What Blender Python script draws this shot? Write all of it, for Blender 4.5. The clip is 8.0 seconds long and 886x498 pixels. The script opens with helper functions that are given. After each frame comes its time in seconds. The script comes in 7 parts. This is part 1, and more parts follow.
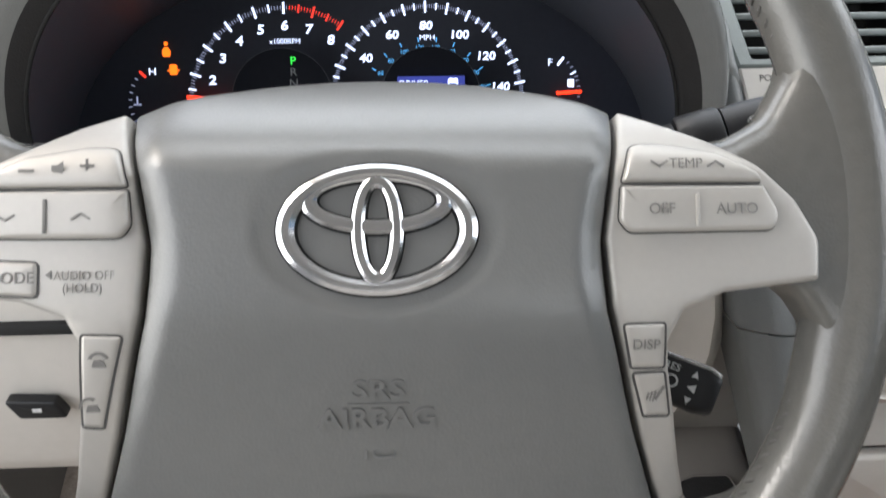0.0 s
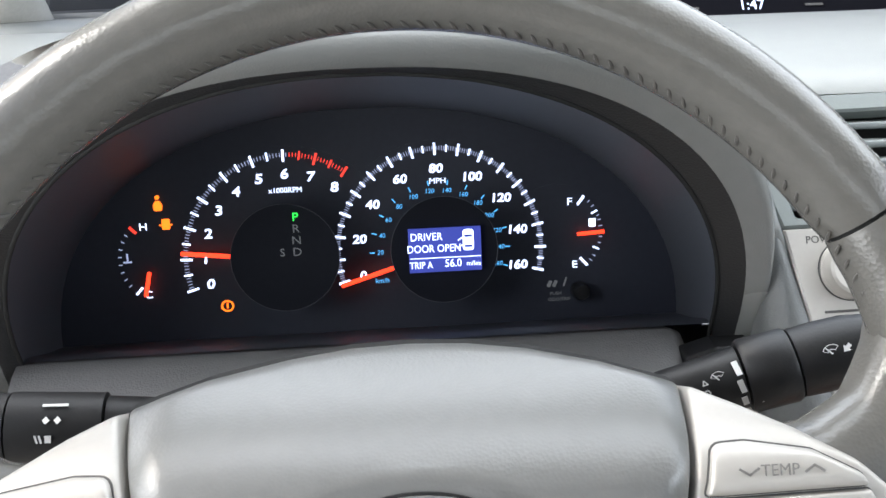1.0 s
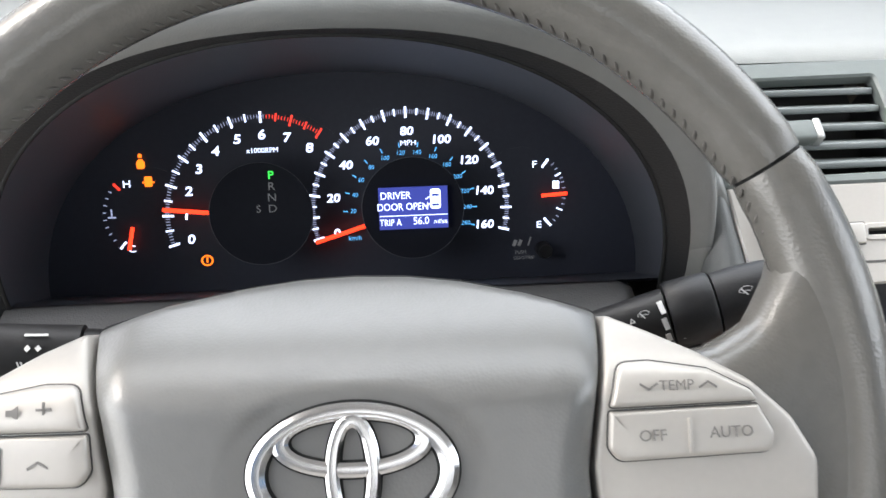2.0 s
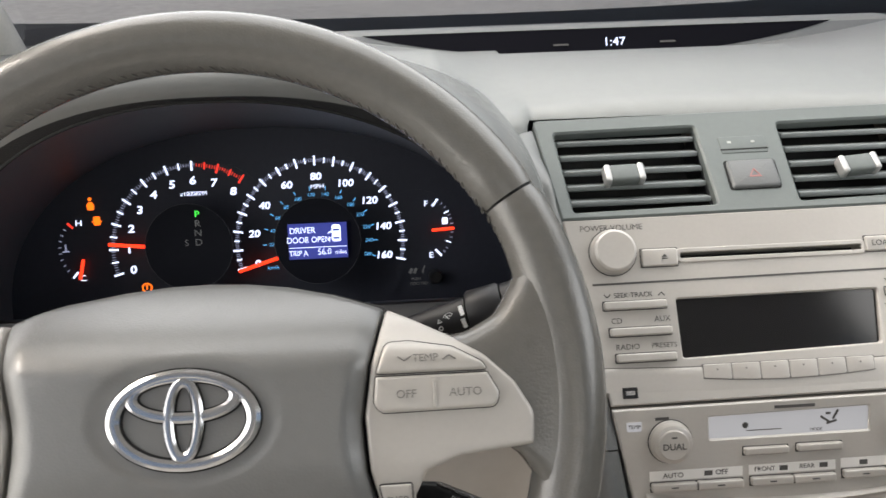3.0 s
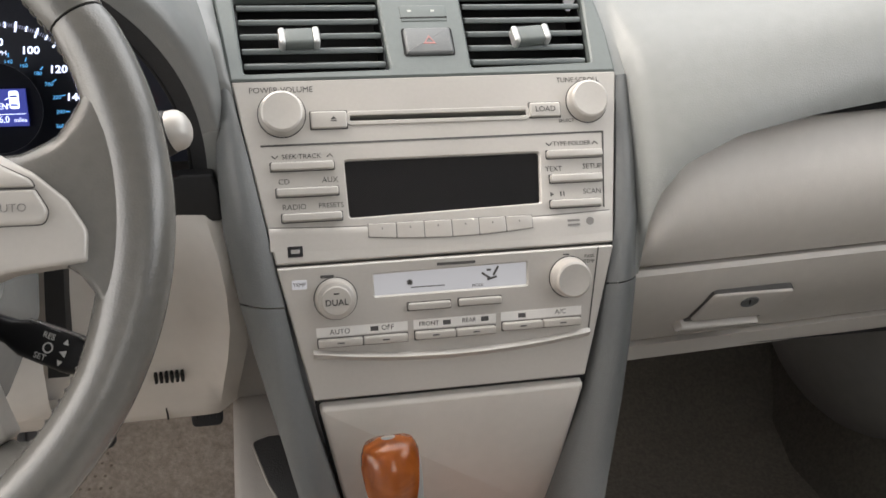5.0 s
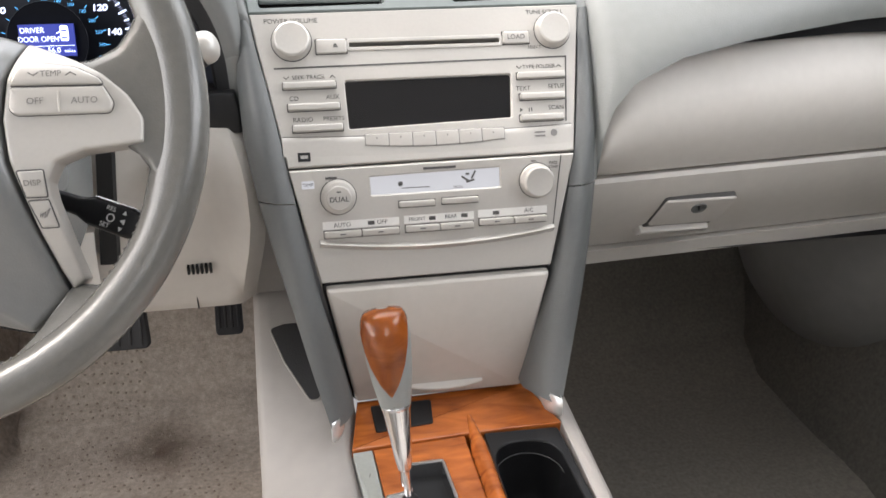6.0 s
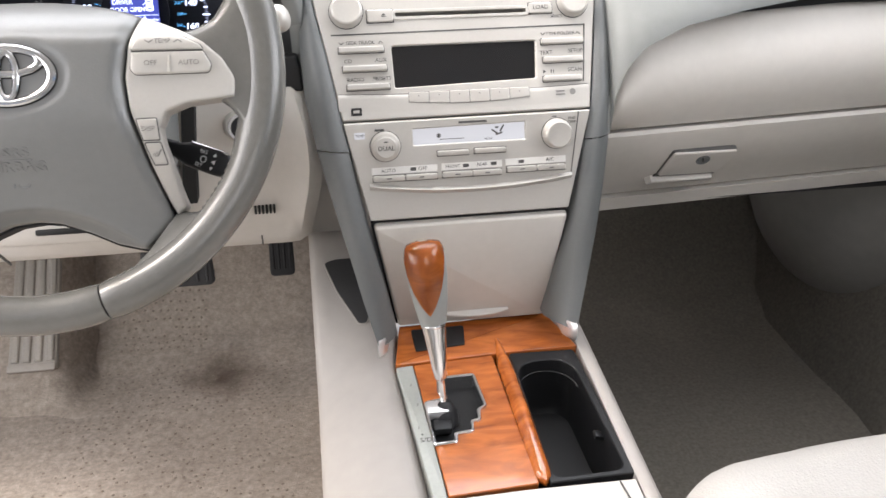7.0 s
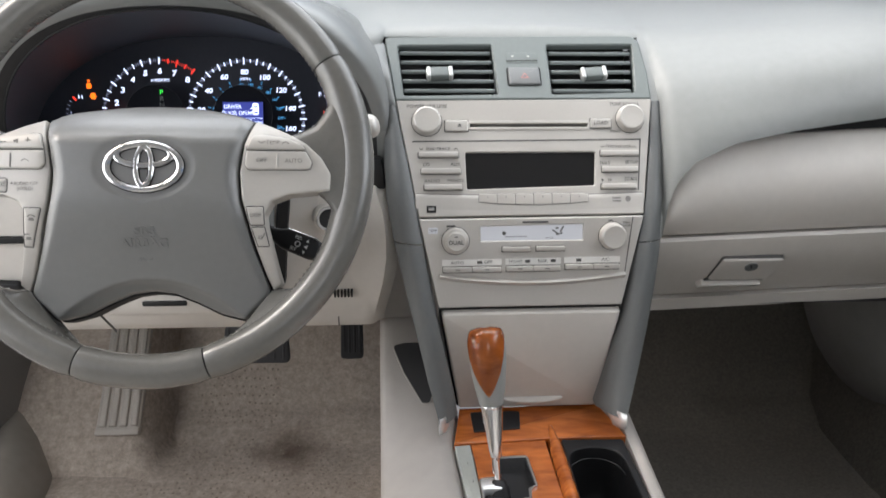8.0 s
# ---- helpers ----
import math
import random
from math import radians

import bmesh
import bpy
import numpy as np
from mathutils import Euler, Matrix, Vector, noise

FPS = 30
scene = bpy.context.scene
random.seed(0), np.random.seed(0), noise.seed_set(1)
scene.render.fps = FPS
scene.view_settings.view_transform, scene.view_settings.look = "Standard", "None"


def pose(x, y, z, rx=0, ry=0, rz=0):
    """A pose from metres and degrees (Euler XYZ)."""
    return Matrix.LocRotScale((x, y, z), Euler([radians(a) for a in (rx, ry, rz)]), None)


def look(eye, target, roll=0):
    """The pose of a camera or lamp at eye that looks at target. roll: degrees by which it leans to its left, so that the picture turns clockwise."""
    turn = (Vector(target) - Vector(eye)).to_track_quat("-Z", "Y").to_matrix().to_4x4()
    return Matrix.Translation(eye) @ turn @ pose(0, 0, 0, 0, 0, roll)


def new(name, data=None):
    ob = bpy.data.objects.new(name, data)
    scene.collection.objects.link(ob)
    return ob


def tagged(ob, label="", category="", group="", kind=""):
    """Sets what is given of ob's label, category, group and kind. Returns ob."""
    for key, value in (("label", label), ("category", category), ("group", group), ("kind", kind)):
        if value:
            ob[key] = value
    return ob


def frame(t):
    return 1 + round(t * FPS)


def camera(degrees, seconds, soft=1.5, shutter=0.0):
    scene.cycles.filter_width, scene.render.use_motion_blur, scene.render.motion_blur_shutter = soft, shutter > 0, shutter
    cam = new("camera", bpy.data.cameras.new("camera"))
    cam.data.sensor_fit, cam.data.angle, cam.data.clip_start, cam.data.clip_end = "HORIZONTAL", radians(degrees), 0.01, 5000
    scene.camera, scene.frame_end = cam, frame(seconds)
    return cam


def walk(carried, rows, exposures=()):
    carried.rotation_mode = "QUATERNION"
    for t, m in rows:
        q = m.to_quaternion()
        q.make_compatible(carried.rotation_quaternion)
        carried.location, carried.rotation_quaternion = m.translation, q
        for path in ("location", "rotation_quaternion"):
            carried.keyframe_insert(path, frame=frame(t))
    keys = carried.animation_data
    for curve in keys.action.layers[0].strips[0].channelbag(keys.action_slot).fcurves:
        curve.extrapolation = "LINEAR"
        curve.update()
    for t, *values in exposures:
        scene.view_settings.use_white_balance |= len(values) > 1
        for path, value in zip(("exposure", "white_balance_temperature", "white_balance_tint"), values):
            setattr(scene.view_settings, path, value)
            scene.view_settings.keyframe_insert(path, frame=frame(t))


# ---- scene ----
cam = camera(54.3, 8.0, shutter=0.2)
PATH = [
    (0, (0.0186, -0.0493, 0.7314), (0.1104, 1.8157, 0.0151), -0.24),
    (0.5, (0.0151, 0.0000, 0.7672), (0.1134, 1.8938, 0.1315), -0.55),
    (1, (0.0069, 0.0274, 0.8005), (0.1199, 1.9154, 0.1503), -1.83),
    (1.5, (0.0143, 0.0426, 0.8010), (0.1358, 1.9193, 0.1204), -1.85),
    (1.7, (0.0166, 0.0278, 0.7949), (0.1398, 1.8960, 0.0916), -1.28),
    (2.8, (0.0883, -0.1089, 0.8143), (0.1849, 1.7896, 0.1928), -1.67),
    (3, (0.1111, -0.1246, 0.8178), (0.2102, 1.7815, 0.2204), -1.85),
    (3.5, (0.1825, -0.1120, 0.8155), (0.2898, 1.7887, 0.2027), -2.45),
    (4, (0.2432, -0.0911, 0.7887), (0.5445, 1.7801, 0.1500), -0.80),
    (4.5, (0.2561, -0.1084, 0.7658), (0.6730, 1.7289, 0.0949), 0.58),
    (4.7, (0.2575, -0.1310, 0.7640), (0.6589, 1.6993, 0.0649), 0.77),
    (5.8, (0.2469, -0.2742, 0.7681), (0.6146, 1.5220, -0.0311), 0.87),
    (6, (0.2529, -0.3043, 0.7664), (0.6031, 1.4858, -0.0538), 0.31),
    (6.5, (0.2511, -0.3655, 0.7879), (0.5882, 1.3955, -0.0984), -0.03),
    (7, (0.2299, -0.4281, 0.7978), (0.5000, 1.3407, -0.0957), -0.24),
    (7.5, (0.2352, -0.4842, 0.8112), (0.3560, 1.3235, -0.0358), -0.53),
    (8, (0.2181, -0.5141, 0.8217), (0.3527, 1.3621, 0.1421), 0.72),
]
walk(cam, [(t, look(eye, target, roll)) for t, eye, target, roll in PATH],
     exposures=[(0.0, 0.02, 6350, 9), (0.5, -0.10, 6250, 8), (1.0, 0.35, 6200, 8), (1.7, 0.40, 6250, 9), (2.8, -0.10, 6750, 10), (4.5, -0.2, 6850, 11), (5.8, 0.37, 6600, 11), (6.5, 0.53, 6550, 12), (7.0, 0.60, 6550, 12), (7.5, 0.42, 6450, 11), (8.0, 0.0, 6400, 10)])

# ---- world and light ----
world = bpy.data.worlds.new("sky")
scene.world = world
world.use_nodes = True
wn = world.node_tree.nodes
sky = wn.new("ShaderNodeTexSky")
sky.sky_type = "NISHITA"
sky.sun_disc = False
sky.sun_elevation = radians(48)
sky.sun_rotation = radians(-70)
sky.air_density = 1.0
sky.dust_density = 4.0
wn["Background"].inputs["Strength"].default_value = 0.15
world.node_tree.links.new(sky.outputs["Color"], wn["Background"].inputs["Color"])

sun_data = bpy.data.lights.new("sun", "SUN")
sun_data.energy = 1.0
sun_data.angle = radians(14)
sun_data.color = (1.0, 0.96, 0.9)
sun = new("sun", sun_data)
sun.matrix_world = look((-6, 1.0, 7.0), (0, 0.4, 0.5))


# Daylight that enters by the open driver's side, the windscreen and the passenger's windows.
def window_light(name, eye, target, wide, high, power, tint):
    data = bpy.data.lights.new(name, "AREA")
    data.shape, data.size, data.size_y, data.energy, data.color = "RECTANGLE", wide, high, power, tint
    ob = new(name, data)
    ob.matrix_world = look(eye, target)
    return ob


window_light("daylight_driver_side", (-0.72, 0.20, 0.76), (0.4, 0.38, 0.45), 1.2, 0.80, 12.0, (1.0, 0.985, 0.96))
window_light("daylight_windscreen", (0.35, 0.520, 1.060), (0.30, 0.270, 0.450), 1.25, 0.56, 7.4, (0.97, 0.99, 1.0))
window_light("daylight_passenger_side", (1.22, 0.0, 0.98), (0.4, 0.4, 0.6), 0.9, 0.4, 4.6, (0.98, 0.99, 1.0))
window_light("daylight_rear", (0.38, -1.5, 1.05), (0.38, 0.4, 0.5), 1.1, 0.5, 4.5, (1.0, 0.99, 0.97))


# ---- materials ----
def surface(name, colour, rough=0.5, metal=0.0, vary=0.08, scale=40.0, bump=0.0, bump_scale=400.0, coat=0.0, spec=0.5, voronoi=False, stretch=(1, 1, 1)):
    m = bpy.data.materials.new(name)
    m.use_nodes = True
    nt = m.node_tree
    b = nt.nodes["Principled BSDF"]
    b.inputs["Roughness"].default_value = rough
    b.inputs["Metallic"].default_value = metal
    b.inputs["Coat Weight"].default_value = coat
    b.inputs["Coat Roughness"].default_value = 0.06
    b.inputs["Specular IOR Level"].default_value = spec
    tc = nt.nodes.new("ShaderNodeTexCoord")
    mp = nt.nodes.new("ShaderNodeMapping")
    mp.inputs["Scale"].default_value = stretch
    nt.links.new(tc.outputs["Object"], mp.inputs["Vector"])
    big = nt.nodes.new("ShaderNodeTexNoise")
    big.inputs["Scale"].default_value = scale * 0.2
    big.inputs["Detail"].default_value = 3
    fine = nt.nodes.new("ShaderNodeTexNoise")
    fine.inputs["Scale"].default_value = scale * 6
    fine.inputs["Detail"].default_value = 2
    add = nt.nodes.new("ShaderNodeMath")
    add.operation = "ADD"
    half = nt.nodes.new("ShaderNodeMath")
    half.operation = "MULTIPLY"
    half.inputs[1].default_value = 0.5
    for t in (big, fine):
        nt.links.new(mp.outputs["Vector"], t.inputs["Vector"])
    nt.links.new(big.outputs["Fac"], add.inputs[0])
    nt.links.new(fine.outputs["Fac"], add.inputs[1])
    nt.links.new(add.outputs[0], half.inputs[0])
    ramp = nt.nodes.new("ShaderNodeValToRGB")
    ramp.color_ramp.elements[0].position = 0.3
    ramp.color_ramp.elements[1].position = 0.7
    ramp.color_ramp.elements[0].color = (*[c * (1 - vary) for c in colour], 1)
    ramp.color_ramp.elements[1].color = (*[min(1, c * (1 + vary)) for c in colour], 1)
    nt.links.new(half.outputs[0], ramp.inputs["Fac"])
    nt.links.new(ramp.outputs["Color"], b.inputs["Base Color"])
    rr = nt.nodes.new("ShaderNodeMapRange")
    rr.inputs["To Min"].default_value = max(0.02, rough * 0.85)
    rr.inputs["To Max"].default_value = min(1, rough * 1.15)
    nt.links.new(big.outputs["Fac"], rr.inputs["Value"])
    nt.links.new(rr.outputs["Result"], b.inputs["Roughness"])
    if bump:
        if voronoi:
            g = nt.nodes.new("ShaderNodeTexVoronoi")
            out = g.outputs["Distance"]
        else:
            g = nt.nodes.new("ShaderNodeTexNoise")
            g.inputs["Detail"].default_value = 2
            out = g.outputs["Fac"]
        g.inputs["Scale"].default_value = bump_scale
        nt.links.new(tc.outputs["Object"], g.inputs["Vector"])
        bp = nt.nodes.new("ShaderNodeBump")
        bp.inputs["Strength"].default_value = bump
        bp.inputs["Distance"].default_value = 0.001
        nt.links.new(out, bp.inputs["Height"])
        nt.links.new(bp.outputs["Normal"], b.inputs["Normal"])
    return m


def glow(name, colour, strength):
    m = bpy.data.materials.new(name)
    m.use_nodes = True
    b = m.node_tree.nodes["Principled BSDF"]
    b.inputs["Base Color"].default_value = (*[c * 0.3 for c in colour], 1)
    b.inputs["Emission Color"].default_value = (*colour, 1)
    b.inputs["Emission Strength"].default_value = strength
    return m


def clear_glass(name):
    m = bpy.data.materials.new(name)
    m.use_nodes = True
    b = m.node_tree.nodes["Principled BSDF"]
    b.inputs["Base Color"].default_value = (1, 1, 1, 1)
    b.inputs["Roughness"].default_value = 0.02
    b.inputs["IOR"].default_value = 1.1
    b.inputs["Transmission Weight"].default_value = 1.0
    return m


def carpet_material(name, colour, stain_at=None, vary=0.26):
    m = surface(name, colour, 0.95, vary=vary, scale=14, bump=0.9, bump_scale=420, spec=0.1)
    tree = m.node_tree
    skin = tree.nodes["Principled BSDF"]
    tuft = tree.nodes.new("ShaderNodeTexNoise")
    tuft.inputs["Scale"].default_value = 190
    tuft.inputs["Detail"].default_value = 3
    place = tree.nodes.new("ShaderNodeNewGeometry")
    tree.links.new(place.outputs["Position"], tuft.inputs["Vector"])
    fleck = tree.nodes.new("ShaderNodeMapRange")
    fleck.inputs["From Min"].default_value = 0.30
    fleck.inputs["From Max"].default_value = 0.70
    fleck.inputs["To Min"].default_value = 0.84
    fleck.inputs["To Max"].default_value = 1.14
    tree.links.new(tuft.outputs["Fac"], fleck.inputs["Value"])
    pile = tree.nodes.new("ShaderNodeVectorMath")
    pile.operation = "SCALE"
    tree.links.new(skin.inputs["Base Color"].links[0].from_socket, pile.inputs[0])
    tree.links.new(fleck.outputs["Result"], pile.inputs["Scale"])
    tree.links.new(pile.outputs[0], skin.inputs["Base Color"])
    if stain_at:
        nt = m.node_tree
        b = nt.nodes["Principled BSDF"]
        src = b.inputs["Base Color"].links[0].from_socket
        geo = nt.nodes.new("ShaderNodeNewGeometry")
        mixed = src
        for (x, y, size, dark) in stain_at:
            wob = nt.nodes.new("ShaderNodeTexNoise")
            wob.inputs["Scale"].default_value = 22
            wob.inputs["Detail"].default_value = 4
            nt.links.new(geo.outputs["Position"], wob.inputs["Vector"])
            dist = nt.nodes.new("ShaderNodeVectorMath")
            dist.operation = "DISTANCE"
            dist.inputs[1].default_value = (x, y, 0)
            nt.links.new(geo.outputs["Position"], dist.inputs[0])
            div = nt.nodes.new("ShaderNodeMath")
            div.operation = "DIVIDE"
            div.inputs[1].default_value = size
            nt.links.new(dist.outputs["Value"], div.inputs[0])
            sub = nt.nodes.new("ShaderNodeMath")
            sub.operation = "ADD"
            nt.links.new(div.outputs[0], sub.inputs[0])
            nt.links.new(wob.outputs["Fac"], sub.inputs[1])
            mr = nt.nodes.new("ShaderNodeMapRange")
            mr.inputs["From Min"].default_value = 0.55
            mr.inputs["From Max"].default_value = 1.45
            mr.inputs["To Min"].default_value = dark
            mr.inputs["To Max"].default_value = 0.0
            nt.links.new(sub.outputs[0], mr.inputs["Value"])
            mx = nt.nodes.new("ShaderNodeMix")
            mx.data_type = "RGBA"
            nt.links.new(mr.outputs["Result"], mx.inputs["Factor"])
            nt.links.new(mixed, mx.inputs[6])
            mx.inputs[7].default_value = (0.07, 0.045, 0.03, 1)
            mixed = mx.outputs[2]
        nt.links.new(mixed, b.inputs["Base Color"])
    return m


def wood_material(name):
    m = surface(name, (0.30, 0.10, 0.025), 0.22, coat=1.0, spec=0.5)
    nt = m.node_tree
    b = nt.nodes["Principled BSDF"]
    tc = nt.nodes.new("ShaderNodeTexCoord")
    mp = nt.nodes.new("ShaderNodeMapping")
    mp.inputs["Scale"].default_value = (9, 34, 22)
    mp.inputs["Rotation"].default_value = (0, 0, 0.35)
    nt.links.new(tc.outputs["Object"], mp.inputs["Vector"])
    n = nt.nodes.new("ShaderNodeTexNoise")
    n.inputs["Scale"].default_value = 2.1
    n.inputs["Detail"].default_value = 6
    n.inputs["Distortion"].default_value = 0.9
    nt.links.new(mp.outputs["Vector"], n.inputs["Vector"])
    ramp = nt.nodes.new("ShaderNodeValToRGB")
    ramp.color_ramp.elements[0].position = 0.28
    ramp.color_ramp.elements[0].color = (0.25, 0.060, 0.013, 1)
    ramp.color_ramp.elements[1].position = 0.72
    ramp.color_ramp.elements[1].color = (0.58, 0.165, 0.031, 1)
    nt.links.new(n.outputs["Fac"], ramp.inputs["Fac"])
    nt.links.new(ramp.outputs["Color"], b.inputs["Base Color"])
    return m


PAD = surface("grey_dash_vinyl", (0.222, 0.228, 0.220), 0.45, vary=0.05, scale=15, bump=0.12, bump_scale=800, voronoi=True)
HOOD = surface("grey_hood_vinyl", (0.190, 0.195, 0.190), 0.27, vary=0.05, scale=15, bump=0.12, bump_scale=800, voronoi=True)
# Dark grey that paints the shade inside the console's side pocket.
FASCIA = surface("pocket_shade_grey", (0.045, 0.044, 0.045), 0.5, vary=0.06, bump=0.2, bump_scale=800, voronoi=True)
# Near-black that stands in for shade inside the hood's lip; also colours the cup ring.
NEARBLACK = surface("near_black_plastic", (0.018, 0.0185, 0.020), 0.5, vary=0.06, bump=0.2, bump_scale=800, voronoi=True)
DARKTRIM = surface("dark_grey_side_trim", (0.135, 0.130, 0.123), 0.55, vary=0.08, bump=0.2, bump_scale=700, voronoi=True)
TRIM = surface("mid_grey_trim_plastic", (0.128, 0.133, 0.132), 0.42, vary=0.05, bump=0.15, bump_scale=800, voronoi=True)
VENTGREY = surface("dark_grey_vent_plastic", (0.116, 0.131, 0.125), 0.45, vary=0.05, bump=0.1, bump_scale=800)
TABEND = surface("dull_satin_end", (0.46, 0.46, 0.45), 0.40, metal=0.6, vary=0.03)
SLAT = surface("vent_slat_grey", (0.15, 0.165, 0.163), 0.4, vary=0.05)
CREAM = surface("cream_moulded_plastic", (0.56, 0.53, 0.49), 0.5, vary=0.04, scale=15, bump=0.08, bump_scale=800, voronoi=True)
# Darker copy of CREAM that offsets the strong driver-side lamp on the console sides.
FLANK = surface("cream_plastic_toned_down", (0.375, 0.347, 0.320), 0.55, vary=0.06, scale=9, bump=0.1, bump_scale=800, voronoi=True)
SILVER = surface("warm_silver_paint", (0.47, 0.447, 0.415), 0.40, metal=0.30, vary=0.03, scale=60)
KEYCAP = surface("warm_silver_button", (0.48, 0.457, 0.424), 0.38, metal=0.32, vary=0.03, scale=60)
LEATHER = surface("grey_leather", (0.122, 0.117, 0.107), 0.25, vary=0.07, scale=30, spec=0.75, bump=0.11, bump_scale=750, voronoi=True)
BAGSKIN = surface("grey_airbag_vinyl", (0.158, 0.158, 0.154), 0.30, vary=0.05, scale=25, spec=0.7, bump=0.08, bump_scale=820, voronoi=True)
STITCH = surface("grey_thread", (0.105, 0.100, 0.092), 0.7)
KNOBHIDE = surface("smooth_grey_knob_leather", (0.27, 0.275, 0.262), 0.38, vary=0.05, scale=30, bump=0.12, bump_scale=900, voronoi=True)
LOWFASCIA = surface("grey_lower_fascia_plastic", (0.135, 0.132, 0.132), 0.5, vary=0.06, bump=0.2, bump_scale=800, voronoi=True)
EMBLEM = surface("badge_chrome", (0.60, 0.60, 0.61), 0.17, metal=1.0, vary=0.02)
PRINT = surface("soft_grey_print", (0.20, 0.19, 0.18), 0.6)
CHROME = surface("chrome", (0.78, 0.78, 0.79), 0.15, metal=1.0, vary=0.02)
SATIN = surface("satin_chrome", (0.72, 0.72, 0.72), 0.22, metal=1.0, vary=0.03)
TIP = surface("bright_satin_tip", (0.80, 0.80, 0.80), 0.34, metal=0.7, vary=0.02)
BLACK = surface("black_plastic", (0.012, 0.012, 0.013), 0.45, vary=0.1, bump=0.1, bump_scale=800, spec=0.35)
DARK = surface("dark_void", (0.008, 0.008, 0.008), 0.8)
TUNNEL = surface("dark_blue_grey_plastic", (0.070, 0.076, 0.092), 0.5, vary=0.1, bump=0.2, bump_scale=900)
HUBBLACK = surface("black_hub_disc", (0.012, 0.013, 0.018), 0.8, spec=0.1)
# Face lifted off black to stand in for veiling glare on the cluster.
FACE = surface("black_gauge_face", (0.034, 0.038, 0.054), 0.6, spec=0.3)
SCREEN = surface("black_display_glass", (0.006, 0.006, 0.007), 0.12, spec=0.6)
CLOCKBLACK = surface("black_clock_glass", (0.004, 0.004, 0.006), 0.8, spec=0.05)
PALE = glow("pale_glow", (0.74, 0.75, 0.80), 0.42)
INK = surface("dark_grey_print", (0.072, 0.069, 0.066), 0.6)
SOFTPRINT = surface("pale_grey_print", (0.19, 0.18, 0.17), 0.6)
INKPALE = surface("white_print", (0.62, 0.62, 0.62), 0.6)
WOOD = wood_material("glossy_orange_wood")
CARPET = carpet_material("beige_carpet", (0.350, 0.297, 0.252), [(0.054, 0.757, 0.075, 0.75), (-0.12, 0.74, 0.10, 0.10), (0.05, 0.55, 0.16, 0.18)])
# Same carpet as the driver's, darkened in colour for the passenger side's shade.
CARPETSHADE = carpet_material("beige_carpet_in_shade", (0.188, 0.172, 0.148), vary=0.10)
SEATHIDE = surface("pale_grey_leather", (0.41, 0.394, 0.37), 0.45, vary=0.05, bump=0.4, bump_scale=420, voronoi=True)
ROOF = surface("pale_headliner_cloth", (0.55, 0.54, 0.51), 0.95, bump=0.3, bump_scale=900)
GRIP = surface("rubber_pedal", (0.03, 0.03, 0.032), 0.7)
REST = surface("grey_footrest_plastic", (0.36, 0.325, 0.285), 0.6)
STRIPGREY = surface("grey_green_strip", (0.36, 0.37, 0.34), 0.4)
GLASS = clear_glass("clear_glass")
ASPHALT = surface("pale_concrete", (0.36, 0.36, 0.345), 0.9, vary=0.2, scale=3, bump=0.3, bump_scale=60)
SILLTAN = surface("tan_grey_sill_plastic", (0.25, 0.225, 0.195), 0.5, vary=0.10, scale=8, bump=0.1, bump_scale=700)
NUB = surface("brown_carpet_dimple", (0.20, 0.162, 0.128), 0.9)
LABEL = surface("pale_silver_label", (0.74, 0.72, 0.69), 0.4, metal=0.15, vary=0.03)
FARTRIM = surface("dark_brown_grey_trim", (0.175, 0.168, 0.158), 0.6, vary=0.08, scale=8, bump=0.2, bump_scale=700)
HAZARD = surface("dull_red_mark", (0.32, 0.14, 0.13), 0.5)
G_WHITE = glow("gauge_white", (0.66, 0.74, 1.0), 2.2)
G_DIM = glow("gauge_white_dim", (0.45, 0.50, 0.75), 0.7)
G_BLUE = glow("gauge_blue", (0.10, 0.42, 0.85), 1.3)
G_RED = glow("gauge_red", (1.0, 0.05, 0.03), 1.3)
G_NEEDLE = glow("needle_red", (1.0, 0.040, 0.012), 2.6)
G_GREEN = glow("gauge_green", (0.05, 0.9, 0.08), 1.5)
G_AMBER = glow("warning_amber", (1.0, 0.16, 0.008), 2.2)
G_LCD = glow("lcd_blue", (0.05, 0.07, 0.42), 0.75)
G_GREY = glow("gear_letter_grey", (0.30, 0.31, 0.33), 0.22)


# ---- shape helpers ----
def finish(bm, smooth=35):
    bmesh.ops.recalc_face_normals(bm, faces=bm.faces[:])
    me = bpy.data.meshes.new("mesh")
    bm.to_mesh(me)
    bm.free()
    me.shade_smooth()
    for f in me.polygons:
        if f.material_index == 1:
            f.use_smooth, f.material_index = False, 0
    me.set_sharp_from_angle(angle=radians(smooth))
    return me


def part(name, bm, material, parent, label="", smooth=35, m=None):
    me = finish(bm, smooth) if isinstance(bm, bmesh.types.BMesh) else bm
    me.materials.clear()
    me.materials.append(material)
    ob = new(name, me)
    ob.parent = parent
    if m is not None:
        ob.matrix_basis = m
    if label:
        ob["label"] = label
    return ob


def thing(name, label, category, m=None, kind="", group=""):
    ob = new(name)
    ob.empty_display_size = 0.05
    if m is not None:
        ob.matrix_basis = m
    return tagged(ob, label, category, group, kind)


def solid(name, bm, material, label, category, m=None, kind="", group="", smooth=35):
    me = finish(bm, smooth)
    me.materials.append(material)
    ob = new(name, me)
    if m is not None:
        ob.matrix_basis = m
    return tagged(ob, label, category, group, kind)


def axes(origin, right, up, out):
    m = Matrix.Identity(4)
    for i, a in enumerate((right, up, out)):
        for j in range(3):
            m[j][i] = a[j]
    m.translation = origin
    return m


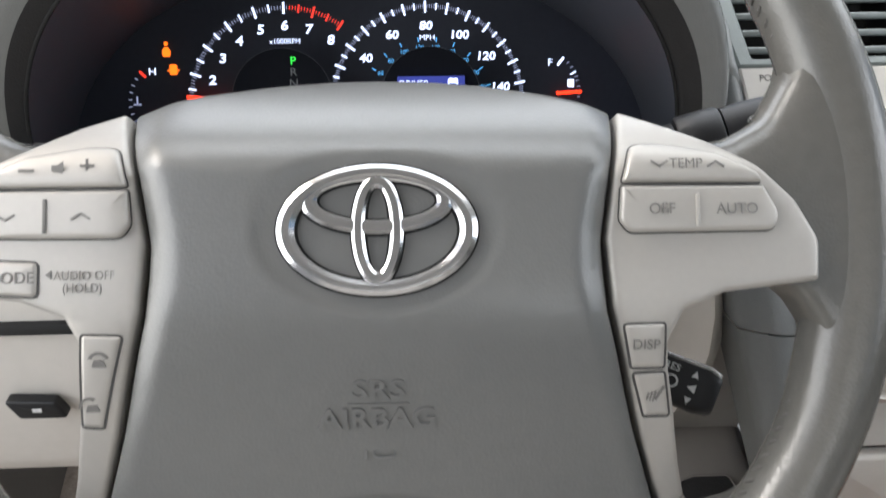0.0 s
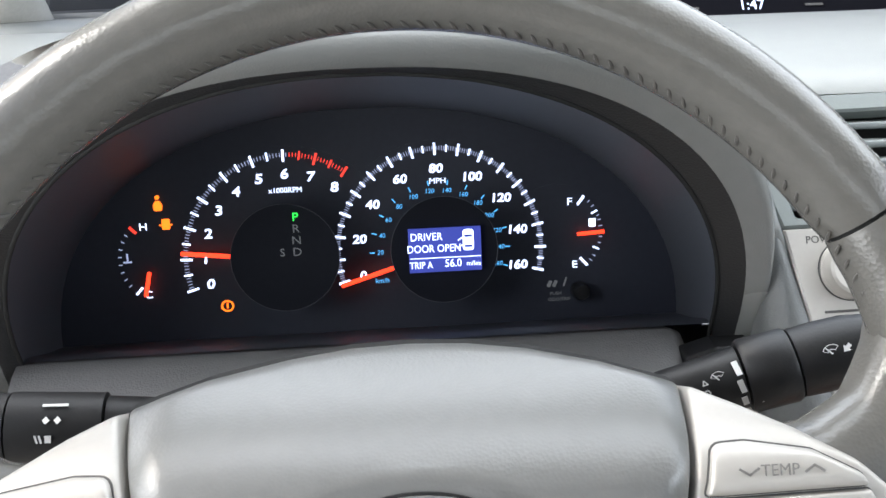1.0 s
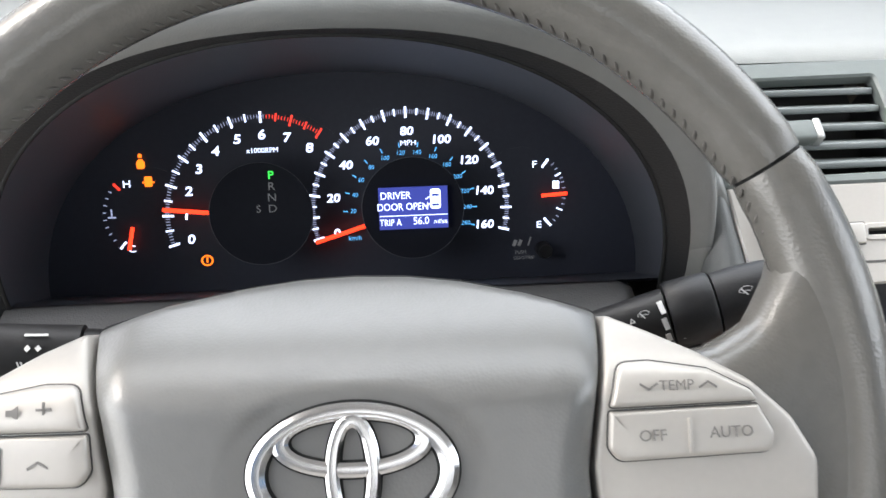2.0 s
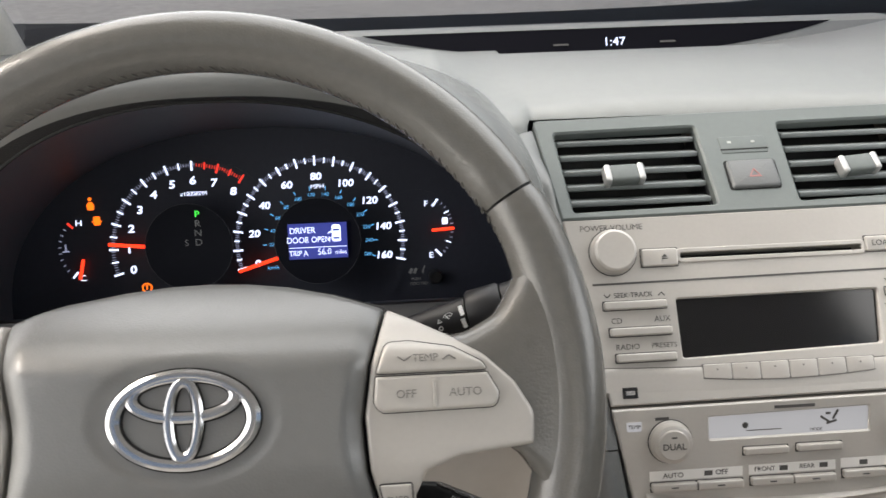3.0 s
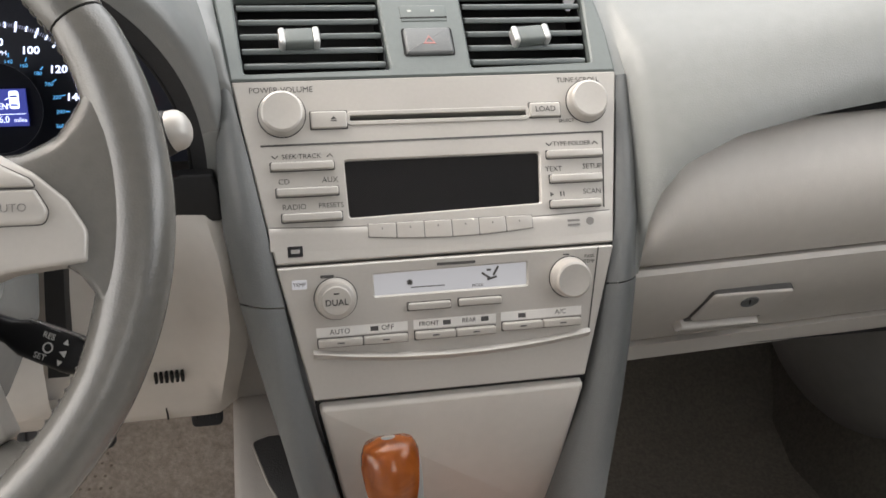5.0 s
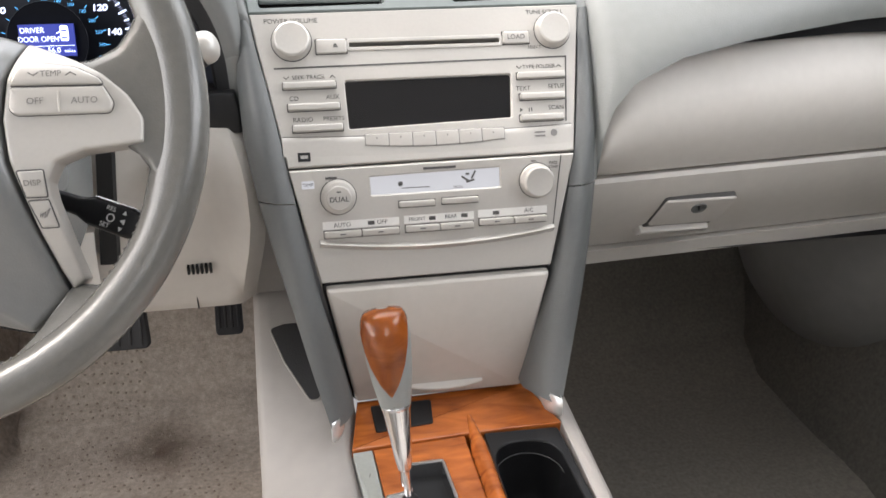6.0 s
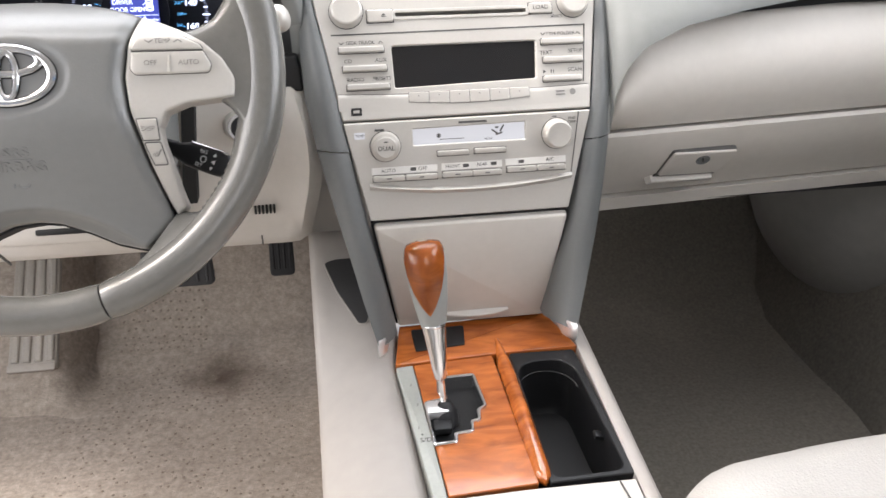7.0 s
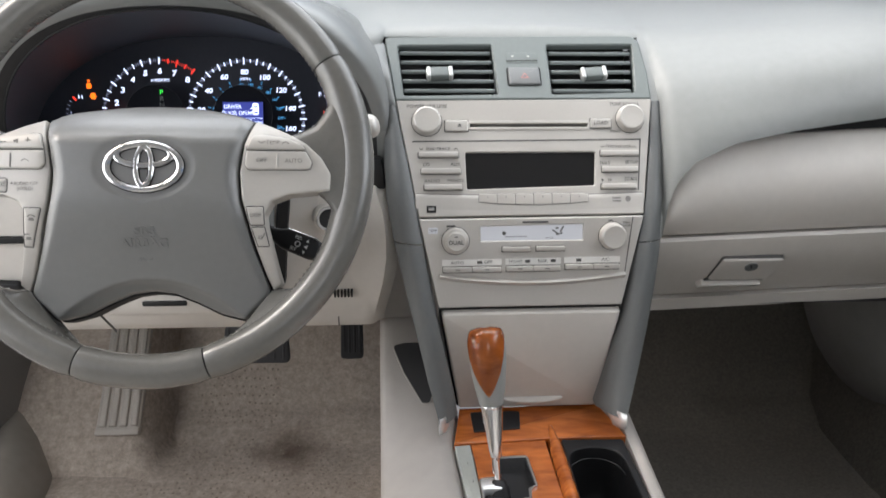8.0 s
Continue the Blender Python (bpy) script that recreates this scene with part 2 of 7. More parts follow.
def fillet(points, radius, seg=5):
    out = []
    n = len(points)
    for i in range(n):
        p = Vector(points[i][:2])
        r = points[i][2] if len(points[i]) > 2 else radius
        a, b = Vector(points[i - 1][:2]) - p, Vector(points[(i + 1) % n][:2]) - p
        la, lb = a.length, b.length
        a.normalize(), b.normalize()
        cosang = max(-0.9999, min(0.9999, a.dot(b)))
        half = math.acos(cosang) / 2
        if r <= 0 or half > 1.5:
            out.append((p.x, p.y))
            continue
        cut = min(r / math.tan(half), la * 0.45, lb * 0.45)
        for k in range(seg + 1):
            t = k / seg
            q = (p + a * cut) * (1 - t) ** 2 + p * 2 * t * (1 - t) + (p + b * cut) * t ** 2
            out.append((q.x, q.y))
    return out


def area_of(pts):
    return 0.5 * sum(pts[i - 1][0] * pts[i][1] - pts[i][0] * pts[i - 1][1] for i in range(len(pts)))


def inset(pts, d):
    """Moves an outline inwards by d."""
    s = 1 if area_of(pts) > 0 else -1
    out = []
    n = len(pts)
    for i in range(n):
        p, a, b = Vector(pts[i]), Vector(pts[i - 1]), Vector(pts[(i + 1) % n])
        e1, e2 = p - a, b - p
        if e1.length < 1e-7:
            e1 = e2
        if e2.length < 1e-7:
            e2 = e1
        n1, n2 = Vector((-e1.y, e1.x)).normalized(), Vector((-e2.y, e2.x)).normalized()
        v = n1 + n2
        if v.length < 1e-4:
            v = n1
        v = v.normalized() / max(0.5, v.normalized().dot(n1))
        q = p + v * d * s
        out.append((q.x, q.y))
    return out


def ring_faces(bm, a, b):
    n = len(a)
    for i in range(n):
        j = (i + 1) % n
        bm.faces.new((a[i], a[j], b[j], b[i]))


def slab(pts, n0, n1, bevel=0.0015, seg=3, bm=None, back=True, bend=None):
    """A plate over an outline, from depth n0 to n1, with a rounded front edge."""
    bm = bm or bmesh.new()
    rings = []

    def loop(p, n):
        return [bm.verts.new((x, y, n + (bend(x, y) if bend else 0))) for x, y in p]

    rings.append(loop(pts, n0))
    if bevel:
        for k in range(seg + 1):
            a = math.pi / 2 * k / seg
            rings.append(loop(inset(pts, bevel * (1 - math.cos(a))), n1 - bevel + bevel * math.sin(a)))
    else:
        rings.append(loop(pts, n1))
    for a, b in zip(rings, rings[1:]):
        ring_faces(bm, a, b)
    bm.faces.new(rings[-1]).material_index = 1
    if back:
        bm.faces.new(list(reversed(rings[0]))).material_index = 1
    return bm


def bent(bm, bend, step=0.006):
    """Cuts a flat mesh along a grid and lifts it by bend(x, y)."""
    for axis in (0, 1):
        lo = min(v.co[axis] for v in bm.verts)
        hi = max(v.co[axis] for v in bm.verts)
        k = math.floor(lo / step) + 1
        while k * step < hi:
            co, no = [0, 0, 0], [0, 0, 0]
            co[axis], no[axis] = k * step, 1
            bmesh.ops.bisect_plane(bm, geom=bm.verts[:] + bm.edges[:] + bm.faces[:], plane_co=co, plane_no=no)
            k += 1
    bmesh.ops.triangulate(bm, faces=[f for f in bm.faces if len(f.verts) > 4])
    for f in bm.faces:
        f.material_index = 0
    for v in bm.verts:
        v.co.z += bend(v.co.x, v.co.y)
    return bm


def plate(outline, holes, n0, n1, bevel=0.001):
    """A plate with openings through it."""
    bm = bmesh.new()
    edges = []
    for k, pts in enumerate([outline] + holes):
        d = bevel if k == 0 else -bevel
        low = [bm.verts.new((x, y, n0)) for x, y in pts]
        mid = [bm.verts.new((x, y, n1 - bevel)) for x, y in pts]
        top = [bm.verts.new((x, y, n1)) for x, y in inset(pts, d)]
        ring_faces(bm, low, mid)
        ring_faces(bm, mid, top)
        for i in range(len(top)):
            edges.append(bm.edges.get((top[i - 1], top[i])) or bm.edges.new((top[i - 1], top[i])))
    bmesh.ops.triangle_fill(bm, use_beauty=True, use_dissolve=False, edges=edges)
    return bm


def dome(pts, centre, scales, height, bm=None):
    """A skin over an outline that is closed towards its centre; height(x, y, scale)."""
    bm = bm or bmesh.new()
    cx, cy = centre
    rings = []
    for s in scales:
        rings.append([bm.verts.new((cx + (x - cx) * s, cy + (y - cy) * s, height(cx + (x - cx) * s, cy + (y - cy) * s, s))) for x, y in pts])
    for a, b in zip(rings, rings[1:]):
        ring_faces(bm, a, b)
    c = bm.verts.new((cx, cy, height(cx, cy, 0)))
    r = rings[-1]
    for i in range(len(r)):
        bm.faces.new((r[i], r[(i + 1) % len(r)], c))
    return bm


def loft(sections, closed=False, caps=False, bm=None):
    """A skin over rows of points."""
    bm = bm or bmesh.new()
    rows = [[bm.verts.new(p) for p in s] for s in sections]
    for a, b in zip(rows, rows[1:]):
        n = len(a)
        for i in range(n if closed else n - 1):
            j = (i + 1) % n
            bm.faces.new((a[i], a[j], b[j], b[i]))
    if caps and closed:
        bm.faces.new(list(reversed(rows[0])))
        bm.faces.new(rows[-1])
    return bm


def block(size, centre=(0, 0, 0), bevel=0.002, seg=2, bm=None, m=None):
    made = bmesh.new()
    bmesh.ops.create_cube(made, size=1)
    for v in made.verts:
        v.co = Vector((v.co.x * size[0] + centre[0], v.co.y * size[1] + centre[1], v.co.z * size[2] + centre[2]))
    if bevel:
        bmesh.ops.bevel(made, geom=made.edges[:], offset=min(bevel, min(size) * 0.45), segments=seg, affect="EDGES", profile=0.5)
    if m is not None:
        bmesh.ops.transform(made, matrix=m, verts=made.verts[:])
    if bm is None:
        return made
    me = bpy.data.meshes.new("tmp")
    made.to_mesh(me)
    made.free()
    bm.from_mesh(me)
    bpy.data.meshes.remove(me)
    return bm


def lathe(profile, seg=40, bm=None, m=None):
    """Turns (radius, height) rows round the z axis."""
    bm = bm or bmesh.new()
    m = m or Matrix.Identity(4)
    rows = []
    for r, h in profile:
        rows.append([bm.verts.new(m @ Vector((r * math.cos(2 * math.pi * k / seg), r * math.sin(2 * math.pi * k / seg), h))) for k in range(seg)])
    for a, b in zip(rows, rows[1:]):
        ring_faces(bm, a, b)
    bm.faces.new(list(reversed(rows[0])))
    bm.faces.new(rows[-1])
    return bm


def tube(path, radii, seg=12, bm=None, caps=True, flat=1.0):
    """A tube along a path of points with a radius for each."""
    bm = bm or bmesh.new()
    path = [Vector(p) for p in path]
    rows = []
    ref = None
    for i, p in enumerate(path):
        d = (path[min(i + 1, len(path) - 1)] - path[max(i - 1, 0)]).normalized()
        if ref is None:
            ref = Vector((0, 0, 1)) if abs(d.z) < 0.9 else Vector((1, 0, 0))
        a = (ref - d * ref.dot(d)).normalized()
        b = d.cross(a)
        ref = a
        r = radii[i] if hasattr(radii, "__len__") else radii
        rows.append([bm.verts.new(p + a * (r * math.cos(2 * math.pi * k / seg)) + b * (r * flat * math.sin(2 * math.pi * k / seg))) for k in range(seg)])
    for a, b in zip(rows, rows[1:]):
        ring_faces(bm, a, b)
    if caps:
        bm.faces.new(list(reversed(rows[0])))
        bm.faces.new(rows[-1])
    return bm


def lettering(text, size, material, parent, u, v, n, turn=0.0, squeeze=1.0, slant=0.0, thick=0.0001, name="lettering", bold=0.0, m=None):
    """Raised print, centred on (u, v) of its parent's face."""
    cu = bpy.data.curves.new("print", "FONT")
    cu.body, cu.size, cu.align_x, cu.align_y, cu.extrude, cu.shear, cu.offset = text, size, "CENTER", "CENTER", thick, slant, bold
    cu.resolution_u = 3
    tmp = bpy.data.objects.new("tmp", cu)
    me = bpy.data.meshes.new_from_object(tmp)
    bpy.data.objects.remove(tmp)
    bpy.data.curves.remove(cu)
    me.materials.clear()
    me.materials.append(material)
    ob = new(name, me)
    ob.parent = parent
    ob.matrix_basis = (m or pose(u, v, n, 0, 0, turn)) @ Matrix.Diagonal((squeeze, 1, 1, 1))
    return ob


def bar(parent, material, u, v, n, w, h, turn=0.0, name="print_mark", thick=0.0003):
    return part(name, block((w, h, thick), bevel=0), material, parent, m=pose(u, v, n, 0, 0, turn))


def ellipse(cx, cy, a, b, n=48):
    return [(cx + a * math.cos(2 * math.pi * k / n), cy + b * math.sin(2 * math.pi * k / n)) for k in range(n)]


def band(outer, inner, n0, n1, crown=0.0):
    """A raised ring between two outlines with the same number of points; crown lifts its middle."""
    bm = bmesh.new()
    mid = [((a[0] + b[0]) / 2, (a[1] + b[1]) / 2) for a, b in zip(outer, inner)]
    rows = [[bm.verts.new((x, y, h)) for x, y in p] for p, h in ((outer, n0), (outer, n1), (mid, n1 + crown), (inner, n1), (inner, n0))]
    for a, b in zip(rows, rows[1:] + rows[:1]):
        ring_faces(bm, a, b)
    return bm


def flat_band(outer, inner, n0, n1, top, edge=0.24):
    """A raised ring with a flat face and sloping edges."""
    bm = bmesh.new()
    def between(f):
        return [(a[0] + (b[0] - a[0]) * f, a[1] + (b[1] - a[1]) * f) for a, b in zip(outer, inner)]
    rows = [[bm.verts.new((x, y, h)) for x, y in p] for p, h in ((outer, n0), (outer, n1), (between(edge), top), (between(0.5), top + 0.00006), (between(1 - edge), top), (inner, n1), (inner, n0))]
    for a, b in zip(rows, rows[1:] + rows[:1]):
        ring_faces(bm, a, b)
    return bm


def smooth01(t):
    t = max(0.0, min(1.0, t))
    return t * t * (3 - 2 * t)


def along(table, x):
    """Reads a smooth table of (x, value or tuple)."""
    if x <= table[0][0]:
        return table[0][1]
    for (a, p), (b, q) in zip(table, table[1:]):
        if x <= b:
            t = (x - a) / (b - a)
            if isinstance(p, tuple):
                return tuple(i + (j - i) * t for i, j in zip(p, q))
            return p + (q - p) * t
    return table[-1][1]


# ---- cabin shell ----
def shell():
    # carpeted floor with its toe board, in one sheet per side
    def floor_sheet(x0, x1, nx):
        rows = []
        prof = [(-0.9, 0.0), (-0.3, 0.0), (0.2, 0.0), (0.55, 0.0), (0.78, 0.0), (0.86, 0.025), (0.95, 0.10), (1.05, 0.22), (1.10, 0.40), (1.12, 0.62)]
        fine = []
        for (a, b) in zip(prof, prof[1:]):
            for k in range(8):
                fine.append((a[0] + (b[0] - a[0]) * k / 8, a[1] + (b[1] - a[1]) * k / 8))
        fine.append(prof[-1])
        for y, z in fine:
            row = []
            for i in range(nx + 1):
                x = x0 + (x1 - x0) * i / nx
                dz = 0.006 * noise.noise(Vector((x * 7, y * 7, 0.3))) + 0.003 * noise.noise(Vector((x * 21, y * 21, 2.0)))
                row.append((x, y, z + dz))
            rows.append(row)
        return loft(rows)

    solid("floor", floor_sheet(-0.46, 0.245, 40), CARPET, "worn beige carpet with a brown stain", "carpet", kind="structure", smooth=60)
    # The passenger sheet carries its shade in a darker carpet colour.
    solid("floor", floor_sheet(0.475, 1.16, 30), CARPETSHADE, "passenger footwell carpet, its beige darkened in colour for shade", "carpet", kind="structure", smooth=60)

    # roof
    rows = []
    for j in range(15):
        y = -1.7 + 2.05 * j / 14
        rows.append([(0.37 + 0.66 * math.sin(a), y, 1.13 + 0.12 * math.cos(a) - 0.05 * max(0, (y + 0.2)) ** 2) for a in [math.pi * (k / 12 - 0.5) for k in range(13)]])
    bm = loft(rows)
    bmesh.ops.solidify(bm, geom=bm.faces[:], thickness=0.02)
    solid("ceiling", bm, ROOF, "pale cloth headliner", "headliner", kind="structure")

    # sills and side walls under the windows
    rows = []
    for k in range(29):
        y = -1.6 + 2.55 * k / 28
        x0 = along([(-1.6, -0.295), (0.30, -0.295), (0.45, -0.286), (0.60, -0.303), (0.72, -0.317), (0.82, -0.345), (0.95, -0.39)], y)
        up = 1.0 + 0.5 * smooth01((y - 0.70) / 0.25)
        rows.append([(x0 + 0.004, y, -0.02), (x0, y, 0.004), (x0 - 0.008, y, 0.020 * up), (x0 - 0.024, y, 0.045 * up), (x0 - 0.048, y, 0.066 * up), (x0 - 0.060, y, 0.071 * up), (x0 - 0.075, y, 0.070 * up), (x0 - 0.12, y, 0.062 * up), (x0 - 0.16, y, 0.05 * up), (x0 - 0.17, y, -0.02)])
    bm = loft(rows, False)
    solid("door_sill", bm, SILLTAN, "tan grey plastic door sill trim", "sill", kind="structure", smooth=60)
    rows = []
    for y, x in ((0.60, -0.44), (0.68, -0.405), (0.78, -0.385), (0.90, -0.365), (1.10, -0.35)):
        rows.append([(x - 0.02 * abs(math.sin(3 * z)), y, z) for z in [0.02 + 0.62 * k / 12 for k in range(13)]])
    bm = loft(rows)
    bmesh.ops.solidify(bm, geom=bm.faces[:], thickness=0.03)
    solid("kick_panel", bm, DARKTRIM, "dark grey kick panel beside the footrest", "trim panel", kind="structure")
    # passenger door lower trim with its rounded bulge
    rows = []
    for k in range(25):
        y = -0.9 + 2.0 * k / 24
        rows.append([(1.09 - 0.10 * (1 - min(1, j / 5)) ** 2, y, 0.0 + 0.74 * j / 12) for j in range(13)])
    bm = loft(rows)
    bmesh.ops.solidify(bm, geom=bm.faces[:], thickness=-0.04)
    # Wall takes the shade-darkened carpet colour too.
    solid("wall_passenger", bm, CARPETSHADE, "passenger footwell side wall in the shade-darkened carpet colour", "door trim", kind="structure")
    bm = bmesh.new()
    bmesh.ops.create_uvsphere(bm, u_segments=40, v_segments=24, radius=1)
    for v in bm.verts:
        r = 1 + 0.05 * noise.noise(v.co * 1.3)
        v.co = Vector((1.10 + 0.135 * v.co.x * r, 0.80 + 0.25 * v.co.y * r, 0.30 + 0.25 * v.co.z * r))
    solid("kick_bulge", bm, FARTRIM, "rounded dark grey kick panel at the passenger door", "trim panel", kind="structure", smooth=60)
    solid("wall_driver_rear", block((0.06, 1.0, 0.72), (-0.47, -1.15, 0.38), 0.02), TRIM, "grey rear door trim", "door trim", kind="structure")
    solid("wall_rear", block((1.5, 0.08, 0.85), (0.37, -1.75, 0.42), 0.03), SEATHIDE, "pale rear bench back", "seat back", kind="structure")
    # pillars
    for x, s in ((-0.40, -1), (1.14, 1)):
        solid("pillar_front", tube([(x, 1.08, 0.72), (x - 0.05 * s, 0.75, 0.95), (x - 0.10 * s, 0.35, 1.15)], 0.035, 12), ROOF, "pale front roof pillar", "pillar", kind="structure")
        solid("pillar_middle", tube([(x - 0.0 * s, -0.45, 0.1), (x - 0.02 * s, -0.42, 0.6), (x - 0.12 * s, -0.40, 1.15)], [0.06, 0.05, 0.04], 12), ROOF, "pale middle roof pillar", "pillar", kind="structure")
    # windscreen
    rows = []
    for j in range(9):
        t = j / 8
        rows.append([(-0.42 + 1.58 * i / 14, 1.10 + 0.10 * (1 - (2 * i / 14 - 1) ** 2) - 0.85 * t, 0.735 + 0.48 * t) for i in range(15)])
    bm = loft(rows)
    pane = solid("windscreen", bm, GLASS, "clear curved windscreen glass", "windscreen", kind="structure")
    pane.visible_shadow = False
    # ground outside
    bm = bmesh.new()
    bmesh.ops.create_grid(bm, x_segments=20, y_segments=20, size=300)
    bmesh.ops.translate(bm, vec=(0, 0, -0.35), verts=bm.verts[:])
    solid("ground", bm, ASPHALT, "pale grey concrete lot outside the car", "ground", kind="structure")


shell()


# ---- dashboard ----
STACK = [(0.562, 0.705), (0.495, 0.643), (0.429, 0.518), (0.407, 0.413), (0.436, 0.263)]
STACK_S = [0.0]
for (ya, za), (yb, zb) in zip(STACK, STACK[1:]):
    STACK_S.append(STACK_S[-1] + math.hypot(yb - ya, zb - za))


def stack_frame(i):
    (ya, za), (yb, zb) = STACK[i], STACK[i + 1]
    up = Vector((0, ya - yb, za - zb)).normalized()
    return axes((0, ya, za), (1, 0, 0), up, Vector((1, 0, 0)).cross(up))


def arch(cx, half, low, high, y, power=2.4, count=40, drop=0.0, top=None):
    """An arch of points from its left foot over the top to its right foot; y at its feet and top; drop lengthens both feet."""
    top = y if top is None else top
    pts = []
    if drop:
        pts += [(cx - half, y + 0.3 * drop, low - drop), (cx - half, y + 0.15 * drop, low - drop / 2)]
    for k in range(count + 1):
        a = math.pi * (1 - k / count)
        c, s = math.cos(a), math.sin(a)
        x = cx + half * math.copysign(abs(c) ** (2 / power), c)
        f = abs(s) ** (2 / power)
        pts.append((x, y + (top - y) * f, low + (high - low) * f))
    if drop:
        pts += [(cx + half, y + 0.15 * drop, low - drop / 2), (cx + half, y + 0.3 * drop, low - drop)]
    return pts


ZC = [(0.542, 0.495), (0.548, 0.525), (0.557, 0.556), (0.577, 0.581), (0.622, 0.602), (0.690, 0.615), (0.805, 0.629), (1.0, 0.640), (1.15, 0.643)]


SLOT_X, SLOT_W = 0.372, 0.325


def dashboard():
    dash = thing("dashboard", "grey soft-touch dashboard with cream lower panels", "dashboard")

    # upper pad on the passenger's side
    rows = []
    for k in range(61):
        x = 0.534 + (1.15 - 0.534) * (k / 60) ** 1.6
        t = smooth01((x - 0.534) / 0.32)
        sq = abs(x - SLOT_X) / SLOT_W
        sg = max(0.0, 1 - sq * sq)
        sy, sz = 0.893 - 0.027 * sg, 0.756 - 0.027 * sg - 0.0175 * smooth01((sq - 1) / 0.25)
        near = [(sy + 0.004, sz - 0.006), (sy - 0.003, sz + 0.0004), (0.775, 0.7352), (0.62, 0.718), (0.575, 0.711), (0.556, 0.698), (0.522, 0.667), (0.494, 0.641), (0.478, 0.612), (0.462, 0.580), (0.448, 0.545), (0.436, 0.515), (0.432, 0.490)]
        zl = along(ZC, x)
        far = [(sy + 0.004, sz - 0.006), (sy - 0.003, sz + 0.0004), (0.75, 0.745), (0.62, 0.742), (0.57, 0.738), (0.53, 0.728), (0.495, 0.712), (0.468, 0.692), (0.455, 0.672), (0.450, 0.655), (0.449, 0.645), (0.450, 0.635), (0.452, zl)]
        row = []
        for (a, b) in zip(near, far):
            y, z = a[0] + (b[0] - a[0]) * t, a[1] + (b[1] - a[1]) * t
            row.append([x, y, z])
        low = zl if x > 0.546 else 0.490
        squeeze = (row[4][2] - low) / (row[4][2] - row[12][2])
        for j in range(5, 13):
            row[j][2] = row[4][2] + (row[j][2] - row[4][2]) * squeeze
        row.append([x, row[-1][1] + 0.006, row[-1][2] - 0.001])
        row.append([x, row[-1][1] + 0.05, row[-1][2] + 0.006])
        rows.append([tuple(p) for p in row])
    part("upper_pad", loft(rows), PAD, dash, "grey grained upper dash pad", 50)

    # middle of the dash top, from the clock slot down to the vents and into the hood
    rows = []
    for k in range(101):
        x = 0.05 + 0.488 * k / 100
        q = abs(x - SLOT_X) / SLOT_W
        g = max(0.0, 1 - q * q)
        e = smooth01((q - 1) / 0.25)
        y0, z0 = 0.893 - 0.027 * g, 0.756 - 0.027 * g - 0.0175 * e
        row = [(x, y0 + 0.004, z0 - 0.006), (x, y0, z0 - 0.0015), (x, y0 - 0.003, z0 + 0.0004), (x, y0 - 0.012, z0 - 0.0008), (x, y0 - 0.03, z0 * 0.7 + 0.7395 * 0.3 - 0.001)]
        hump = max(0.0, min(1.0, (0.208 - x) / 0.055)) ** 2
        c = (x - 0.376) / 0.165
        sag = 0.004 * max(0.0, 1 - c * c)
        for y, z, w in ((0.82, 0.7385, 0.4), (0.775, 0.7352, 0.7), (0.73, 0.7318, 0.9), (0.69, 0.7282 + sag, 1.0), (0.65, 0.7243 + sag, 1.0), (0.62, 0.7208 + sag, 1.0)):
            row.append((x, y, z + 0.018 * hump * w))
        if x < 0.2200:
            yf = 0.540 + max(0.0, x - 0.203) / 0.0175 * 0.0135
            row += [(x, yf + 0.024, 0.7158 + 0.016 * hump), (x, yf + 0.017, 0.7142 + 0.012 * hump), (x, yf + 0.010, 0.7118 + 0.006 * hump), (x, yf + 0.004, 0.7080), (x, yf + 0.001, 0.7040), (x, yf, 0.6985)]
        else:
            row += [(x, 0.60, 0.7175 + sag), (x, 0.585, 0.7148 + sag), (x, 0.577, 0.7125 + 0.5 * sag), (x, 0.571, 0.7085), (x, 0.5695, 0.7060), (x, 0.580, 0.7035)]
        if x < 0.187:
            row = [(x, max(y, 0.615), z if y > 0.615 else 0.7203 + 0.018 * hump) for x, y, z in row]
        rows.append(row)
    part("centre_pad", loft(rows), PAD, dash, "grey grained dash top above the vents", 75)

    # dash top behind the clock slot and left of it, up to the windscreen
    rows = []
    for k in range(81):
        x = -0.42 + 1.57 * k / 80
        lift = 0.018 * (1 - smooth01((abs(x - SLOT_X) / SLOT_W - 1) / 0.25))
        rows.append([(x, 0.902, 0.733), (x, 0.9005, 0.738 + lift), (x, 0.905, 0.7415 + lift), (x, 0.93, 0.744 + lift), (x, 1.0, 0.744 + lift * 0.8), (x, 1.10, 0.740), (x, 1.19, 0.72)])
    part("rear_shelf", loft(rows), PAD, dash, "grey dash top below the windscreen", 50)
    rows = []
    for k in range(17):
        x = -0.42 + 0.17 * k / 16
        rows.append([(x, 0.905, 0.738), (x, 0.80, 0.745), (x, 0.70, 0.742), (x, 0.60, 0.735), (x, 0.52, 0.70), (x, 0.47, 0.64), (x, 0.455, 0.58), (x, 0.455, 0.54)])
    part("left_pad", loft(rows), PAD, dash, "grey dash pad beside the instrument hood", 50)
    rows = [[(-0.22 + 0.45 * k / 8, 0.91, 0.738), (-0.22 + 0.45 * k / 8, 0.80, 0.737), (-0.22 + 0.45 * k / 8, 0.72, 0.73)] for k in range(9)]
    part("hood_apron", loft(rows), PAD, dash, "grey dash top behind the hood", 50)

